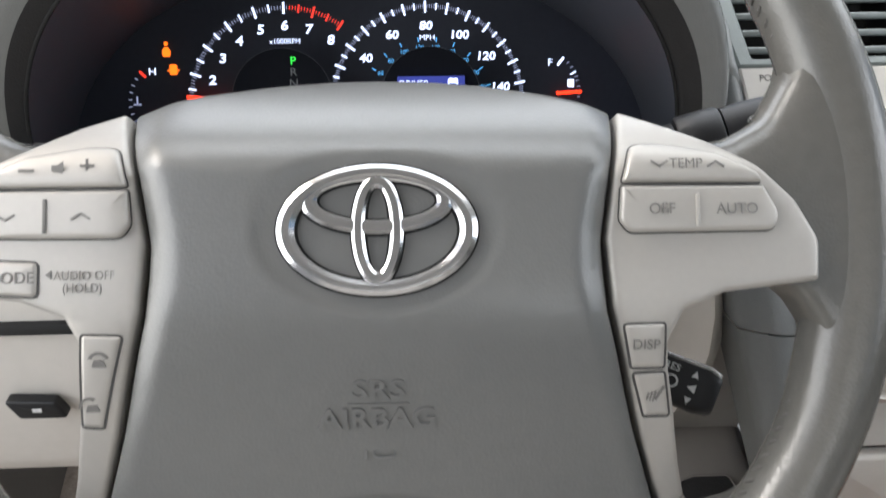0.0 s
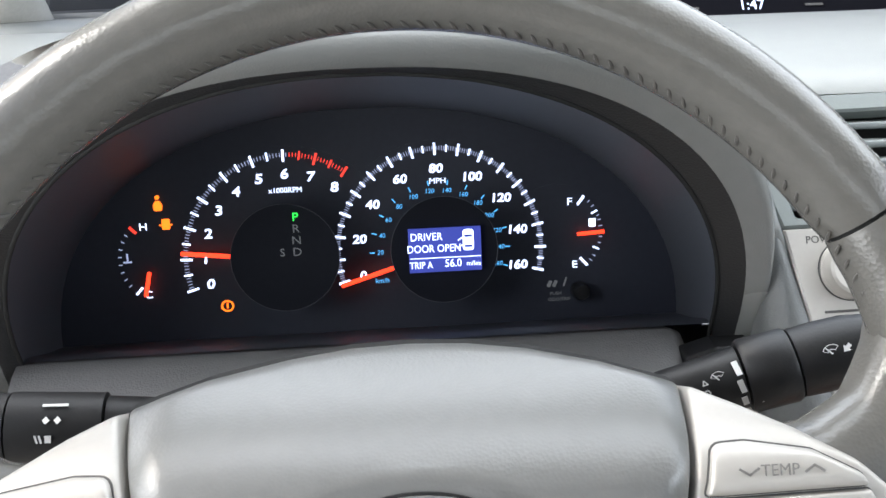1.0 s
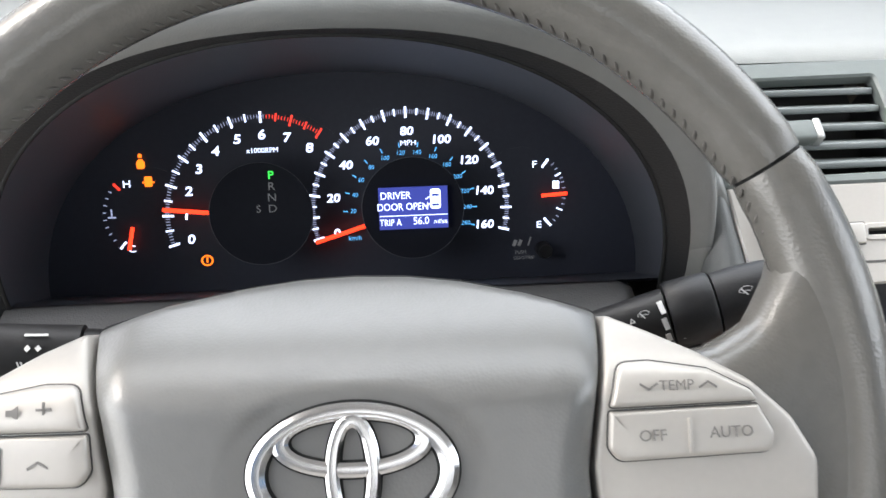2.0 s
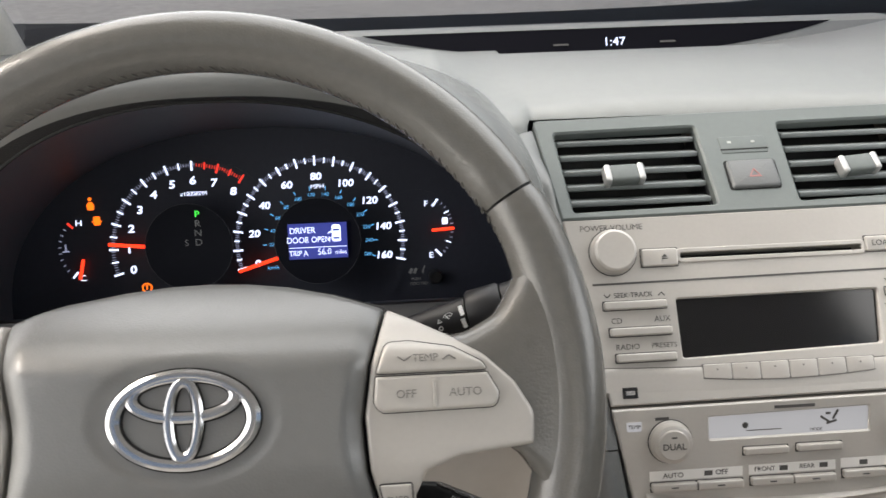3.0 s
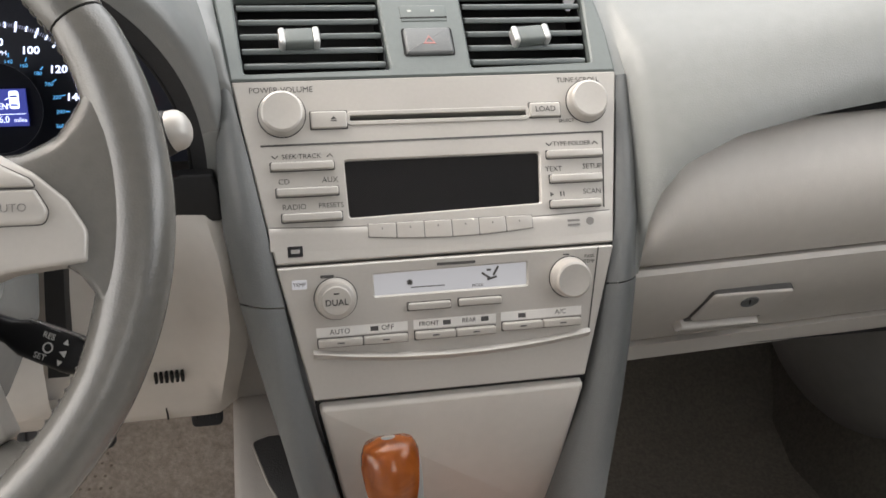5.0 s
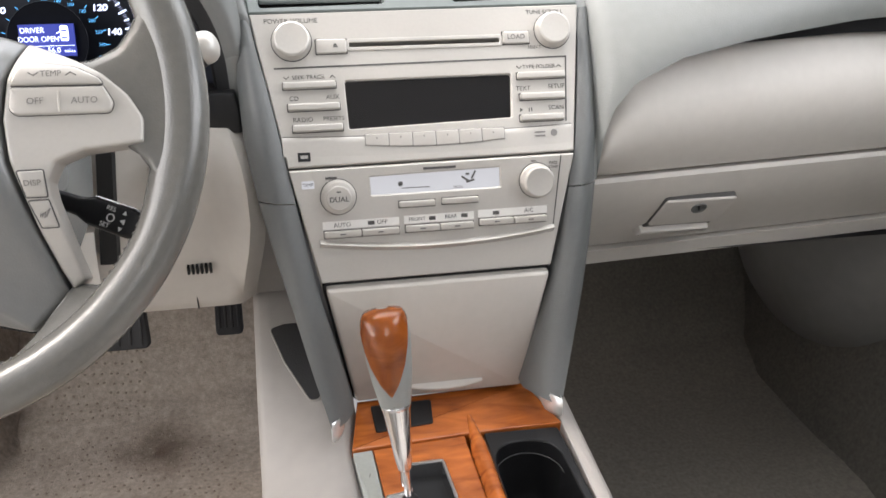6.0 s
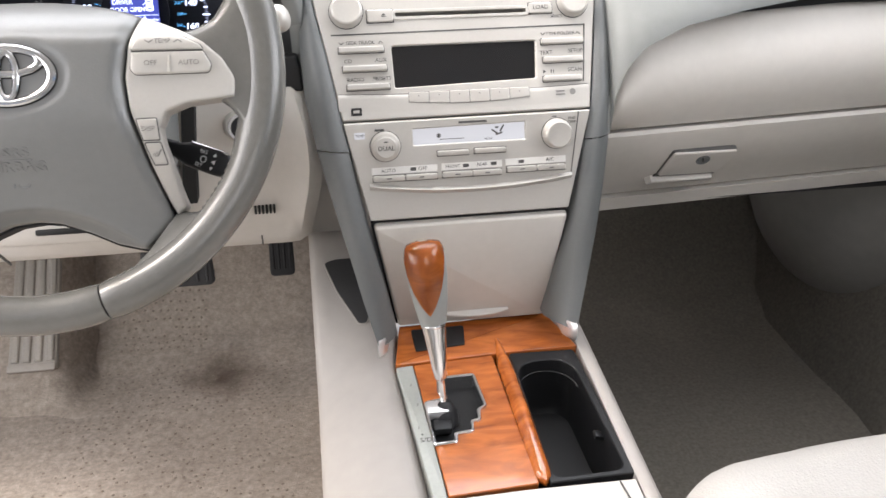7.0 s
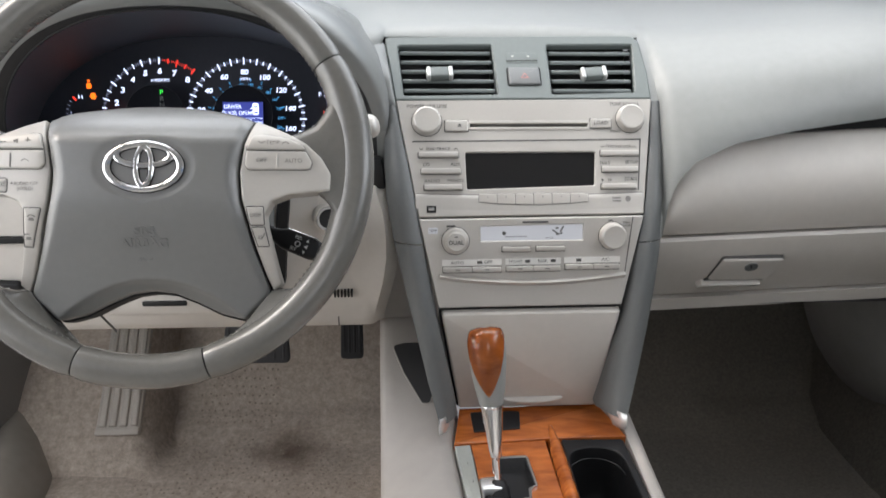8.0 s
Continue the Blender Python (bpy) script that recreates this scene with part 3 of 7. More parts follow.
    # black strip along the windscreen
    rows = [[(-0.42 + 1.57 * k / 30, 1.055 + 0.07 * (1 - (k / 15 - 1) ** 2), 0.7475), (-0.42 + 1.57 * k / 30, 1.12 + 0.07 * (1 - (k / 15 - 1) ** 2), 0.752)] for k in range(31)]
    bm = loft(rows)
    bmesh.ops.solidify(bm, geom=bm.faces[:], thickness=0.008)
    part("defroster_grille", bm, BLACK, dash, "black defroster strip")

    # cream band over the glove box
    rows = []
    for k in range(45):
        x = 0.548 + 0.602 * (k / 44) ** 1.4
        zl = along(ZC, x) - 0.003 - 0.015 * smooth01((x - 0.60) / 0.35)
        low = 0.482 + 0.03 * (x - 0.55)
        row = []
        for j in range(13):
            t = j / 12
            z = zl + (low - zl) * t
            bulge = math.sin(math.pi * (0.12 + 0.80 * t)) * 0.032 * min(1, (zl - low) / 0.06)
            row.append((x, 0.470 - bulge + 0.02 * (x - 0.55) + 0.014 * (1 - t) ** 2 * smooth01((x - 0.56) / 0.1), z))
        row.insert(0, (x, 0.53, zl + 0.006))
        row.append((x, 0.49, low - 0.001))
        rows.append(row)
    part("passenger_band", loft(rows), CREAM, dash, "cream padded band above the glove box", 50)
    # Black strip put below the overhanging pad edge to show its shade.
    rows = []
    for k in range(31):
        x = 0.550 + 0.600 * k / 30
        zl = along(ZC, x)
        g = 0.002 + 0.015 * smooth01((x - 0.60) / 0.35)
        rows.append([(x, 0.4560 + 0.006 * smooth01((x - 0.57) / 0.1), zl + 0.002), (x, 0.4640, zl - g - 0.003)])
    part("shade_strip", loft(rows), BLACK, dash, "black strip for the shade under the upper pad", 50)
    # closing panel under the dash
    rows = [[(x, 0.53, 0.36), (x, 0.75, 0.40), (x, 1.10, 0.50)] for x in (0.50, 0.8, 1.15)]
    part("underside", loft(rows), BLACK, dash)
    return dash


dash = dashboard()


def glove_box():
    g = thing("glove_box", "cream glove box door with a recessed latch", "glove box")
    rows = []
    for k in range(31):
        x = 0.541 + 0.609 * k / 30
        d = 0.02 * (x - 0.55)
        low = 0.03 * (x - 0.55)
        rows.append([(x, 0.50 + d, 0.479 + low), (x, 0.462 + d, 0.478 + low), (x, 0.459 + d, 0.474 + low), (x, 0.466 + d, 0.455 + low), (x, 0.480 + d, 0.432 + low), (x, 0.500 + d, 0.405 + low), (x, 0.516 + d, 0.385 + low), (x, 0.520 + d, 0.378 + low), (x, 0.526 + d, 0.376 + low), (x, 0.560 + d, 0.374 + low)])
    part("door_panel", loft(rows), CREAM, g, "", 40)
    rows = []
    for k in range(31):
        x = 0.541 + 0.609 * k / 30
        d = 0.02 * (x - 0.55)
        low = 0.03 * (x - 0.55)
        rows.append([(x, 0.530 + d, 0.374 + low), (x, 0.521 + d, 0.371 + low), (x, 0.528 + d, 0.352 + low), (x, 0.545 + d, 0.346 + low), (x, 0.60 + d, 0.35 + low)])
    part("lower_edge", loft(rows), CREAM, g, "cream lower lip under the glove box", 40)
    # latch on the sloping face
    up = Vector((0, -0.034, 0.048)).normalized()
    m = axes((0.676, 0.4850, 0.4290), (1, 0, 0), up, Vector((1, 0, 0)).cross(up))
    outline = fillet([(-0.036, 0.024), (0.043, 0.024), (0.036, -0.022), (-0.043, -0.022)], 0.004)
    latch = part("latch", slab(outline, -0.004, 0.0040, 0.002), CREAM, g, m=m)
    part("latch_gap", slab(inset(outline, -0.0007), -0.004, 0.0016, 0), INK, latch, "dark gap round the latch")
    part("latch_handle", slab(fillet([(-0.050, -0.026), (0.030, -0.026), (0.024, -0.0345), (-0.057, -0.0345)], 0.002), -0.004, 0.0085, 0.003), CREAM, latch)
    # Dark strip imitates the shade between latch plate and handle lip.
    part("recess_shade", slab(fillet([(-0.043, -0.0215), (0.034, -0.0215), (0.031, -0.0275), (-0.048, -0.0275)], 0.001), -0.002, 0.0012, 0), INK, latch, "dark strip drawn for the shade in the finger recess")
    part("keyhole", lathe([(0.0085, 0.0), (0.0085, 0.0050), (0.0075, 0.0056), (0.0060, 0.0046), (0.0, 0.0046)], 24, m=pose(0.004, 0.009, 0)), TRIM, latch, "dark grey lock cylinder")
    part("key_slot", block((0.0018, 0.0085, 0.0012), bevel=0.0003), BLACK, latch, "black key slot", m=pose(0.004, 0.009, 0.0046, 0, 0, 20))
    return g


glove_box()


def instrument_hood():
    h = thing("instrument_hood", "grey arched hood over the instruments", "instrument hood")
    # tunnel
    rows = [arch(-0.010, 0.228, 0.530, 0.698, 0.640, 2.2), arch(-0.009, 0.221, 0.552, 0.722, 0.575, 2.15, top=0.55), arch(-0.008, 0.212, 0.573, 0.740, 0.525, 2.15, top=0.475), arch(-0.008, 0.206, 0.581, 0.7475, 0.500, 2.15, top=0.440)]
    part("tunnel", loft(rows), TUNNEL, h, "dark inner tunnel of the hood", 50)
    flo = []
    for r in rows:
        flo.append([(r[0][0] + (r[-1][0] - r[0][0]) * k / 10, r[0][1], r[0][2]) for k in range(11)])
    part("tunnel_floor", loft(flo), TUNNEL, h, "", 50)
    # lip that rolls from the tunnel's mouth into the outer skin, with a dark groove at the mouth
    rows = [arch(-0.008, 0.206, 0.581, 0.7475, 0.500, 2.15, drop=0.04, top=0.440, count=72),
            arch(-0.0068, 0.2110, 0.581, 0.7490, 0.4958, 2.22, drop=0.04, top=0.4364, count=72),
            arch(-0.0056, 0.2162, 0.581, 0.7511, 0.4922, 2.32, drop=0.04, top=0.4328, count=72),
            arch(-0.0048, 0.2200, 0.581, 0.7538, 0.4898, 2.42, drop=0.04, top=0.4296, count=72),
            arch(-0.0043, 0.2228, 0.581, 0.7568, 0.4884, 2.48, drop=0.04, top=0.4273, count=72),
            arch(-0.004, 0.2250, 0.581, 0.7600, 0.4882, 2.52, drop=0.04, top=0.4263, count=72),
            arch(-0.004, 0.2270, 0.581, 0.7635, 0.4892, 2.54, drop=0.04, top=0.4270, count=72),
            arch(-0.004, 0.2288, 0.581, 0.7672, 0.4925, 2.55, drop=0.04, top=0.4300, count=72),
            arch(-0.003, 0.2305, 0.581, 0.7710, 0.4995, 2.55, drop=0.04, top=0.4370, count=72),
            arch(-0.002, 0.2325, 0.581, 0.7742, 0.512, 2.55, drop=0.04, top=0.4550, count=72),
            arch(-0.001, 0.2340, 0.582, 0.7755, 0.530, 2.55, drop=0.04, top=0.4850, count=72),
            arch(0.0, 0.2350, 0.585, 0.7742, 0.556, 2.6, drop=0.04, top=0.53, count=72),
            arch(0.0, 0.238, 0.590, 0.766, 0.61, 2.7, drop=0.04, top=0.60, count=72),
            arch(0.0, 0.246, 0.600, 0.750, 0.70, 2.8, drop=0.04, count=72),
            arch(0.0, 0.25, 0.600, 0.730, 0.80, 3.0, drop=0.04, count=72)]
    # Inner rows of the same lip, painted near-black for the shade there.
    part("lip_shade", loft(rows[:3]), NEARBLACK, h, "inner lip of the hood, darkened in colour for shade", 60)
    part("hood_shell", loft(rows[2:]), HOOD, h, "grey grained hood shell with a rounded lip", 80)
    part("lip_groove", tube(rows[0], 0.0014, 8, caps=False), DARK, h, "dark groove at the tunnel's mouth", 60)
    # skin that runs from the hood into the edge of the vent panel and the post
    rows = []
    for k in range(25):
        z = 0.622 + (0.700 - 0.622) * k / 24
        hy = along([(0.622, 0.492), (0.645, 0.490), (0.670, 0.503), (0.688, 0.522), (0.700, 0.540)], z)
        foot = hy + 0.02
        power = 2.55
        f = (z - 0.583) / 0.192
        c = math.sqrt(max(0.0, 1 - f ** power))
        hx = -0.003 + along([(0.498, 0.2318), (0.515, 0.2335), (0.55, 0.2345)], foot) * c ** (2 / power)
        vx = along([(0.622, 0.2360), (0.643, 0.2322), (0.700, 0.2205)], z)
        vy = along([(0.622, 0.483), (0.643, 0.492), (0.700, 0.5535)], z)
        vz = z
        row = []
        for j in range(13):
            t = j / 12
            swell = 0.010 * math.sin(math.pi * t) * smooth01((z - 0.63) / 0.05) * (1 - smooth01((z - 0.665) / 0.033))
            row.append((hx - 0.007 * (1 - t) ** 3 + (vx - hx) * t + swell * 0.5, hy + (vy - hy) * t - swell, z + (vz - z) * t))
        row.append((vx + 0.001, vy + 0.03, vz - 0.006))
        rows.append(row)
    part("hood_flank", loft(rows), HOOD, h, "grey hood flank beside the vents", 60)
    # black side piece between the lip's foot and the knee panel
    side = fillet([(0.174, 0.540), (0.2200, 0.540), (0.2185, 0.562), (0.2150, 0.577), (0.192, 0.5775), (0.174, 0.572)], 0.003)
    part("side_fascia", slab(side, 0.0, 0.016, 0.002), BLACK, h, "black side piece below the hood", m=axes((0, 0.4895, 0), (1, 0, 0), (0, 0, 1), (0, -1, 0)))
    part("side_backing", block((0.050, 0.004, 0.040), (0.211, 0.532, 0.545), 0.001), BLACK, h, "black backing behind the side piece")
    # ledge and fascia under the opening
    rows = []
    for k in range(41):
        x = -0.216 + 0.398 * k / 40
        f = smooth01((x - 0.170) / 0.014)
        rows.append([(x, y + 0.012 * f, z - 0.009 * f) for y, z in ((0.54, 0.566), (0.502, 0.579), (0.497, 0.5795), (0.490, 0.577), (0.472, 0.566), (0.466, 0.560), (0.472, 0.552))])
    part("lower_fascia", loft(rows), LOWFASCIA, h, "grey panel below the instruments", 50)
    return h


instrument_hood()


def knee_panel():
    k0 = thing("knee_panel", "cream lower dash panel under the steering column", "dash panel")
    rows = []
    for k in range(41):
        u = k / 40
        hump = smooth01(1 - abs(-0.36 + 0.58 * u - 0.008) / 0.16)
        e = 0.022 * (1 - smooth01((1 - u) / 0.03))
        row = []
        for (y, z, hy) in ((0.50, 0.556, 0), (0.476, 0.552, 0), (0.473, 0.545, 0), (0.4735, 0.515, 0.006), (0.474, 0.49, 0.012), (0.478, 0.46, 0.016), (0.482, 0.43, 0.02), (0.492, 0.395, 0.02), (0.508, 0.358, 0.015), (0.514, 0.346, 0), (0.524, 0.342, 0), (0.62, 0.36, 0)):
            xr = along([(0.342, 0.2150), (0.388, 0.2225), (0.415, 0.2285), (0.456, 0.2345), (0.476, 0.2350), (0.509, 0.2330), (0.525, 0.2280), (0.556, 0.2180)], z)
            x = -0.36 + (xr + 0.36) * u
            swell = 0.030 * smooth01((x - 0.186) / 0.040) * smooth01((z - 0.36) / 0.06) * smooth01((0.552 - z) / 0.04)
            row.append((x, y - hy * hump + e - swell, z))
        rows.append(row)
    part("panel", loft(rows), CREAM, k0, "", 45)
    # slots
    up = Vector((0, -0.010, 0.035)).normalized()
    m = axes((0.166, 0.4875, 0.402), (1, 0, 0), up, Vector((1, 0, 0)).cross(up))
    for i in range(6):
        part("slot", block((0.0024, 0.0095, 0.006), (-0.0105 + 0.0042 * i, 0, 0), 0.0005), DARK, k0, "narrow black air slot", m=m)
    part("seam", block((0.0012, 0.022, 0.002), bevel=0), DARK, k0, m=axes((0.158, 0.5085, 0.3575), (1, 0, 0), up, Vector((1, 0, 0)).cross(up)))
    # dark gap beside the column
    part("column_gap", slab([(0.098, 0.556), (0.111, 0.556), (0.105, 0.50), (0.0990, 0.430), (0.084, 0.430), (0.0915, 0.50)], 0.0, 0.020, 0), DARK, k0, "dark gap beside the column", m=axes((0, 0.470, 0), (1, 0, 0), (0, 0, 1), (0, -1, 0)))
    # cream cheek between the panel and the console post
    rows = [[(x, 0.500, 0.50), (x, 0.512, 0.44), (x, 0.530, 0.38), (x, 0.552, 0.335)] for x in (0.205, 0.24, 0.29)]
    bm = loft(rows)
    bmesh.ops.solidify(bm, geom=bm.faces[:], thickness=0.004)
    part("cheek", bm, CREAM, k0, "", 45)
    # bonnet release lever and slot on the driver's left
    m2 = axes((-0.232, 0.477, 0.421), (1, 0, 0), (0, -0.15, 0.99), (0, -0.99, -0.15))
    lever = part("release_lever", slab(fillet([(-0.022, 0.008), (0.013, 0.006), (0.020, -0.008), (-0.013, -0.008)], 0.003), -0.004, 0.005, 0.002), BLACK, k0, "black release lever", m=m2)
    bar(lever, INKPALE, 0.0, 0.0, 0.0052, 0.006, 0.003)
    part("panel_slot", block((0.16, 0.008, 0.01), bevel=0.002), DARK, k0, "black slot", m=axes((-0.235, 0.4735, 0.482), (1, 0, 0), (0, -0.1, 0.995), (0, -0.995, -0.1)))
    # lower cover under the column, with its slanting seam
    rows = []
    for k in range(25):
        x = -0.130 + 0.213 * k / 24
        a = (k / 12 - 1)
        dep = 0.008 * (1 - a ** 4)
        rows.append([(x, 0.475, 0.470), (x, 0.452 - dep, 0.462), (x, 0.446 - dep, 0.447), (x, 0.4445 - dep, 0.415), (x, 0.4485 - dep, 0.3985), (x, 0.4530 - dep, 0.3950), (x, 0.49, 0.3935)])
    part("column_lower_cover", loft(rows), CREAM, k0, "cream panel with a dark slot under the column", 50)
    part("cover_slot", block((0.052, 0.006, 0.007), bevel=0.0025), DARK, k0, m=pose(-0.040, 0.4370, 0.4135))
    part("cover_seam", block((0.0009, 0.004, 0.032), bevel=0), INK, k0, m=pose(-0.122, 0.4805, 0.369, 20, -26, 0))
    return k0


knee_panel()


def clock_display():
    c = thing("clock_display", "black dash-top clock display in a pointed slot", "clock")
    rows, lens = [], []
    for k in range(81):
        q = k / 40 - 1
        g = 1 - q * q
        x = SLOT_X + SLOT_W * q
        low, top = Vector((x, 0.8935 - 0.027 * g, 0.7545 - 0.027 * g)), Vector((x, 0.9015, 0.7566))
        rows.append([tuple(low), tuple(top)])
        if 3 < k < 73:
            # the glass ends in a point short of the slot's own ends
            r = (k - 38) / 34.0
            f = min(1.0, max(0.0, 1 - r * r) / g * 1.02)
            lift = Vector((0, -0.0004, 0.0006))
            lens.append([tuple(top + (low - top) * f + lift), tuple(top + lift)])
    part("slot_base", loft(rows), TRIM, c, "grey pointed slot round the glass")
    glass = part("display_glass", loft(lens), CLOCKBLACK, c, "black display glass")
    up = Vector((0, 0.035, 0.029)).normalized()
    m = axes((0.368, 0.8830, 0.7413), (1, 0, 0), up, Vector((1, 0, 0)).cross(up))
    lettering("1:47", 0.019, G_WHITE, glass, 0, 0, 0, slant=0.15, m=m @ pose(0, 0, 0.0012), squeeze=0.8)
    for dx in (-0.062, 0.062):
        part("indicator_bar", block((0.018, 0.003, 0.0004), bevel=0), INK, glass, m=m @ pose(dx, -0.003, 0.0022))
    return c


clock_display()


# ---- centre stack ----
def vent_panel():
    m = stack_frame(0)
    v = thing("vent_panel", "dark grey panel with two air vents", "vent panel", m)
    outline = fillet([(0.2205, 0.0, 0.006), (0.532, 0.004, 0.016), (0.5365, -0.05), (0.5360, -0.0925, 0.002), (0.2325, -0.0945, 0.002)], 0.003)
    h1 = fillet([(0.2365, -0.014), (0.350, -0.012), (0.3535, -0.086), (0.2425, -0.088)], 0.003)
    h2 = fillet([(0.4175, -0.012), (0.524, -0.0105), (0.5175, -0.083), (0.4175, -0.086)], 0.003)
    part("panel", plate(outline, [h1, h2], -0.006, 0.003, 0.0015), VENTGREY, v)
    for (hole, tabu, tabv) in ((h1, 0.2855, -0.057), (h2, 0.4705, -0.057)):
        us = [p[0] for p in hole]
        l0, r0 = min(us), max(us)
        vent = part("vent", slab([(l0 - 0.004, 0.045), (r0 + 0.004, 0.045), (r0 + 0.004, -0.092), (l0 - 0.004, -0.092)], -0.05, -0.042, 0), DARK, v, "dark vent duct")
        # side cheeks inside the duct
        for u0 in (l0 + 0.001, r0 - 0.001):
            part("cheek", block((0.003, 0.078, 0.03), (u0, -0.05, -0.021), 0), BLACK, vent)
        for i in range(5):
            vv = -0.0215 - 0.0142 * i
            f = i / 4
            a = l0 + 0.002 + (0.004 * f if hole is h1 else 0.001)
            b = r0 - 0.002 - (0.004 * (1 - f) * 0.5 if hole is h1 else 0.0065 * f)
            slat = slab(fillet([(a, -0.0022), (b, -0.0022), (b, 0.0022), (a, 0.0022)], 0.0015), -0.016, 0.0, 0.0012)
            bmesh.ops.transform(slat, matrix=pose(0, vv, -0.002, 40, 0, 0), verts=slat.verts[:])
            part("slat", slat, SLAT, vent, "grey horizontal vent slat")
        lean = 2 if hole is h1 else 5
        turn = pose(tabu, tabv, 0, 0, 0, lean)
        tab = part("tab", block((0.024, 0.0155, 0.010), (0, 0, 0.004), 0.003, 3), VENTGREY, vent, "grey vent slider with satin ends", m=turn)
        for sx in (-1, 1):
            e = block((0.0056, 0.0162, 0.0112), (0, 0, 0.0042), 0.0025, 3)
            part("tab_end", e, TABEND, tab, "satin silver end", m=pose(sx * 0.0130, 0, 0))
    # small switch and hazard button
    part("small_switch", slab(fillet([(0.3665, -0.0245), (0.404, -0.0240), (0.4045, -0.0400), (0.3670, -0.0405)], 0.001), -0.004, 0.0036, 0.0006), VENTGREY, v)
    part("switch_gap", slab([(0.3665, -0.0365), (0.4045, -0.0360), (0.4045, -0.0372), (0.3665, -0.0377)], 0.001, 0.0039, 0), DARK, v)
    for du in (-0.011, 0.008):
        bar(v, STRIPGREY, 0.3855 + du, -0.030, 0.0037, 0.003, 0.002)
    part("gasket", slab(fillet([(0.3655, -0.0475), (0.4065, -0.0470), (0.4065, -0.0745), (0.3655, -0.0750)], 0.003), -0.004, 0.0033, 0), DARK, v)
    hz = part("hazard_button", slab(fillet([(0.3670, -0.0485), (0.4050, -0.0480), (0.4055, -0.0735), (0.3675, -0.0740)], 0.003), -0.004, 0.0062, 0.0025), TRIM, v, "grey hazard warning button")
    tri = [(0.0, 0.0046), (0.0052, -0.0038), (-0.0052, -0.0038)]
    part("hazard_mark", band([(x * 1.0, y * 1.0) for x, y in tri], [(x * 0.6, y * 0.6) for x, y in tri], 0.0, 0.0003), HAZARD, hz, "dull red triangle", m=pose(0.3865, -0.0615, 0.0062))
    return v


vent_panel()


def knob(parent, u, v, radius, depth, label, name="knob", dish=True):
    k = part(name, lathe([(radius * 1.08, 0.0), (radius * 1.08, 0.003), (radius * 1.03, 0.004), (radius * 1.02, 0.005), (radius, depth * 0.75), (radius * 0.96, depth * 0.92), (radius * 0.86, depth), (radius * 0.5, depth * (0.97 if dish else 1.0)), (0.0005, depth * (0.96 if dish else 1.0))], 48), KEYCAP, parent, label, 30, m=pose(u, v, 0.002))
    # Flat dark ring imitates the shadow round the knob's foot.
    part("knob_shadow_ring", lathe([(radius * 1.13, 0.0), (radius * 1.13, 0.0014), (radius * 1.05, 0.0016)], 48), INK, k, "dark ring drawn as the knob's shadow")
    return k


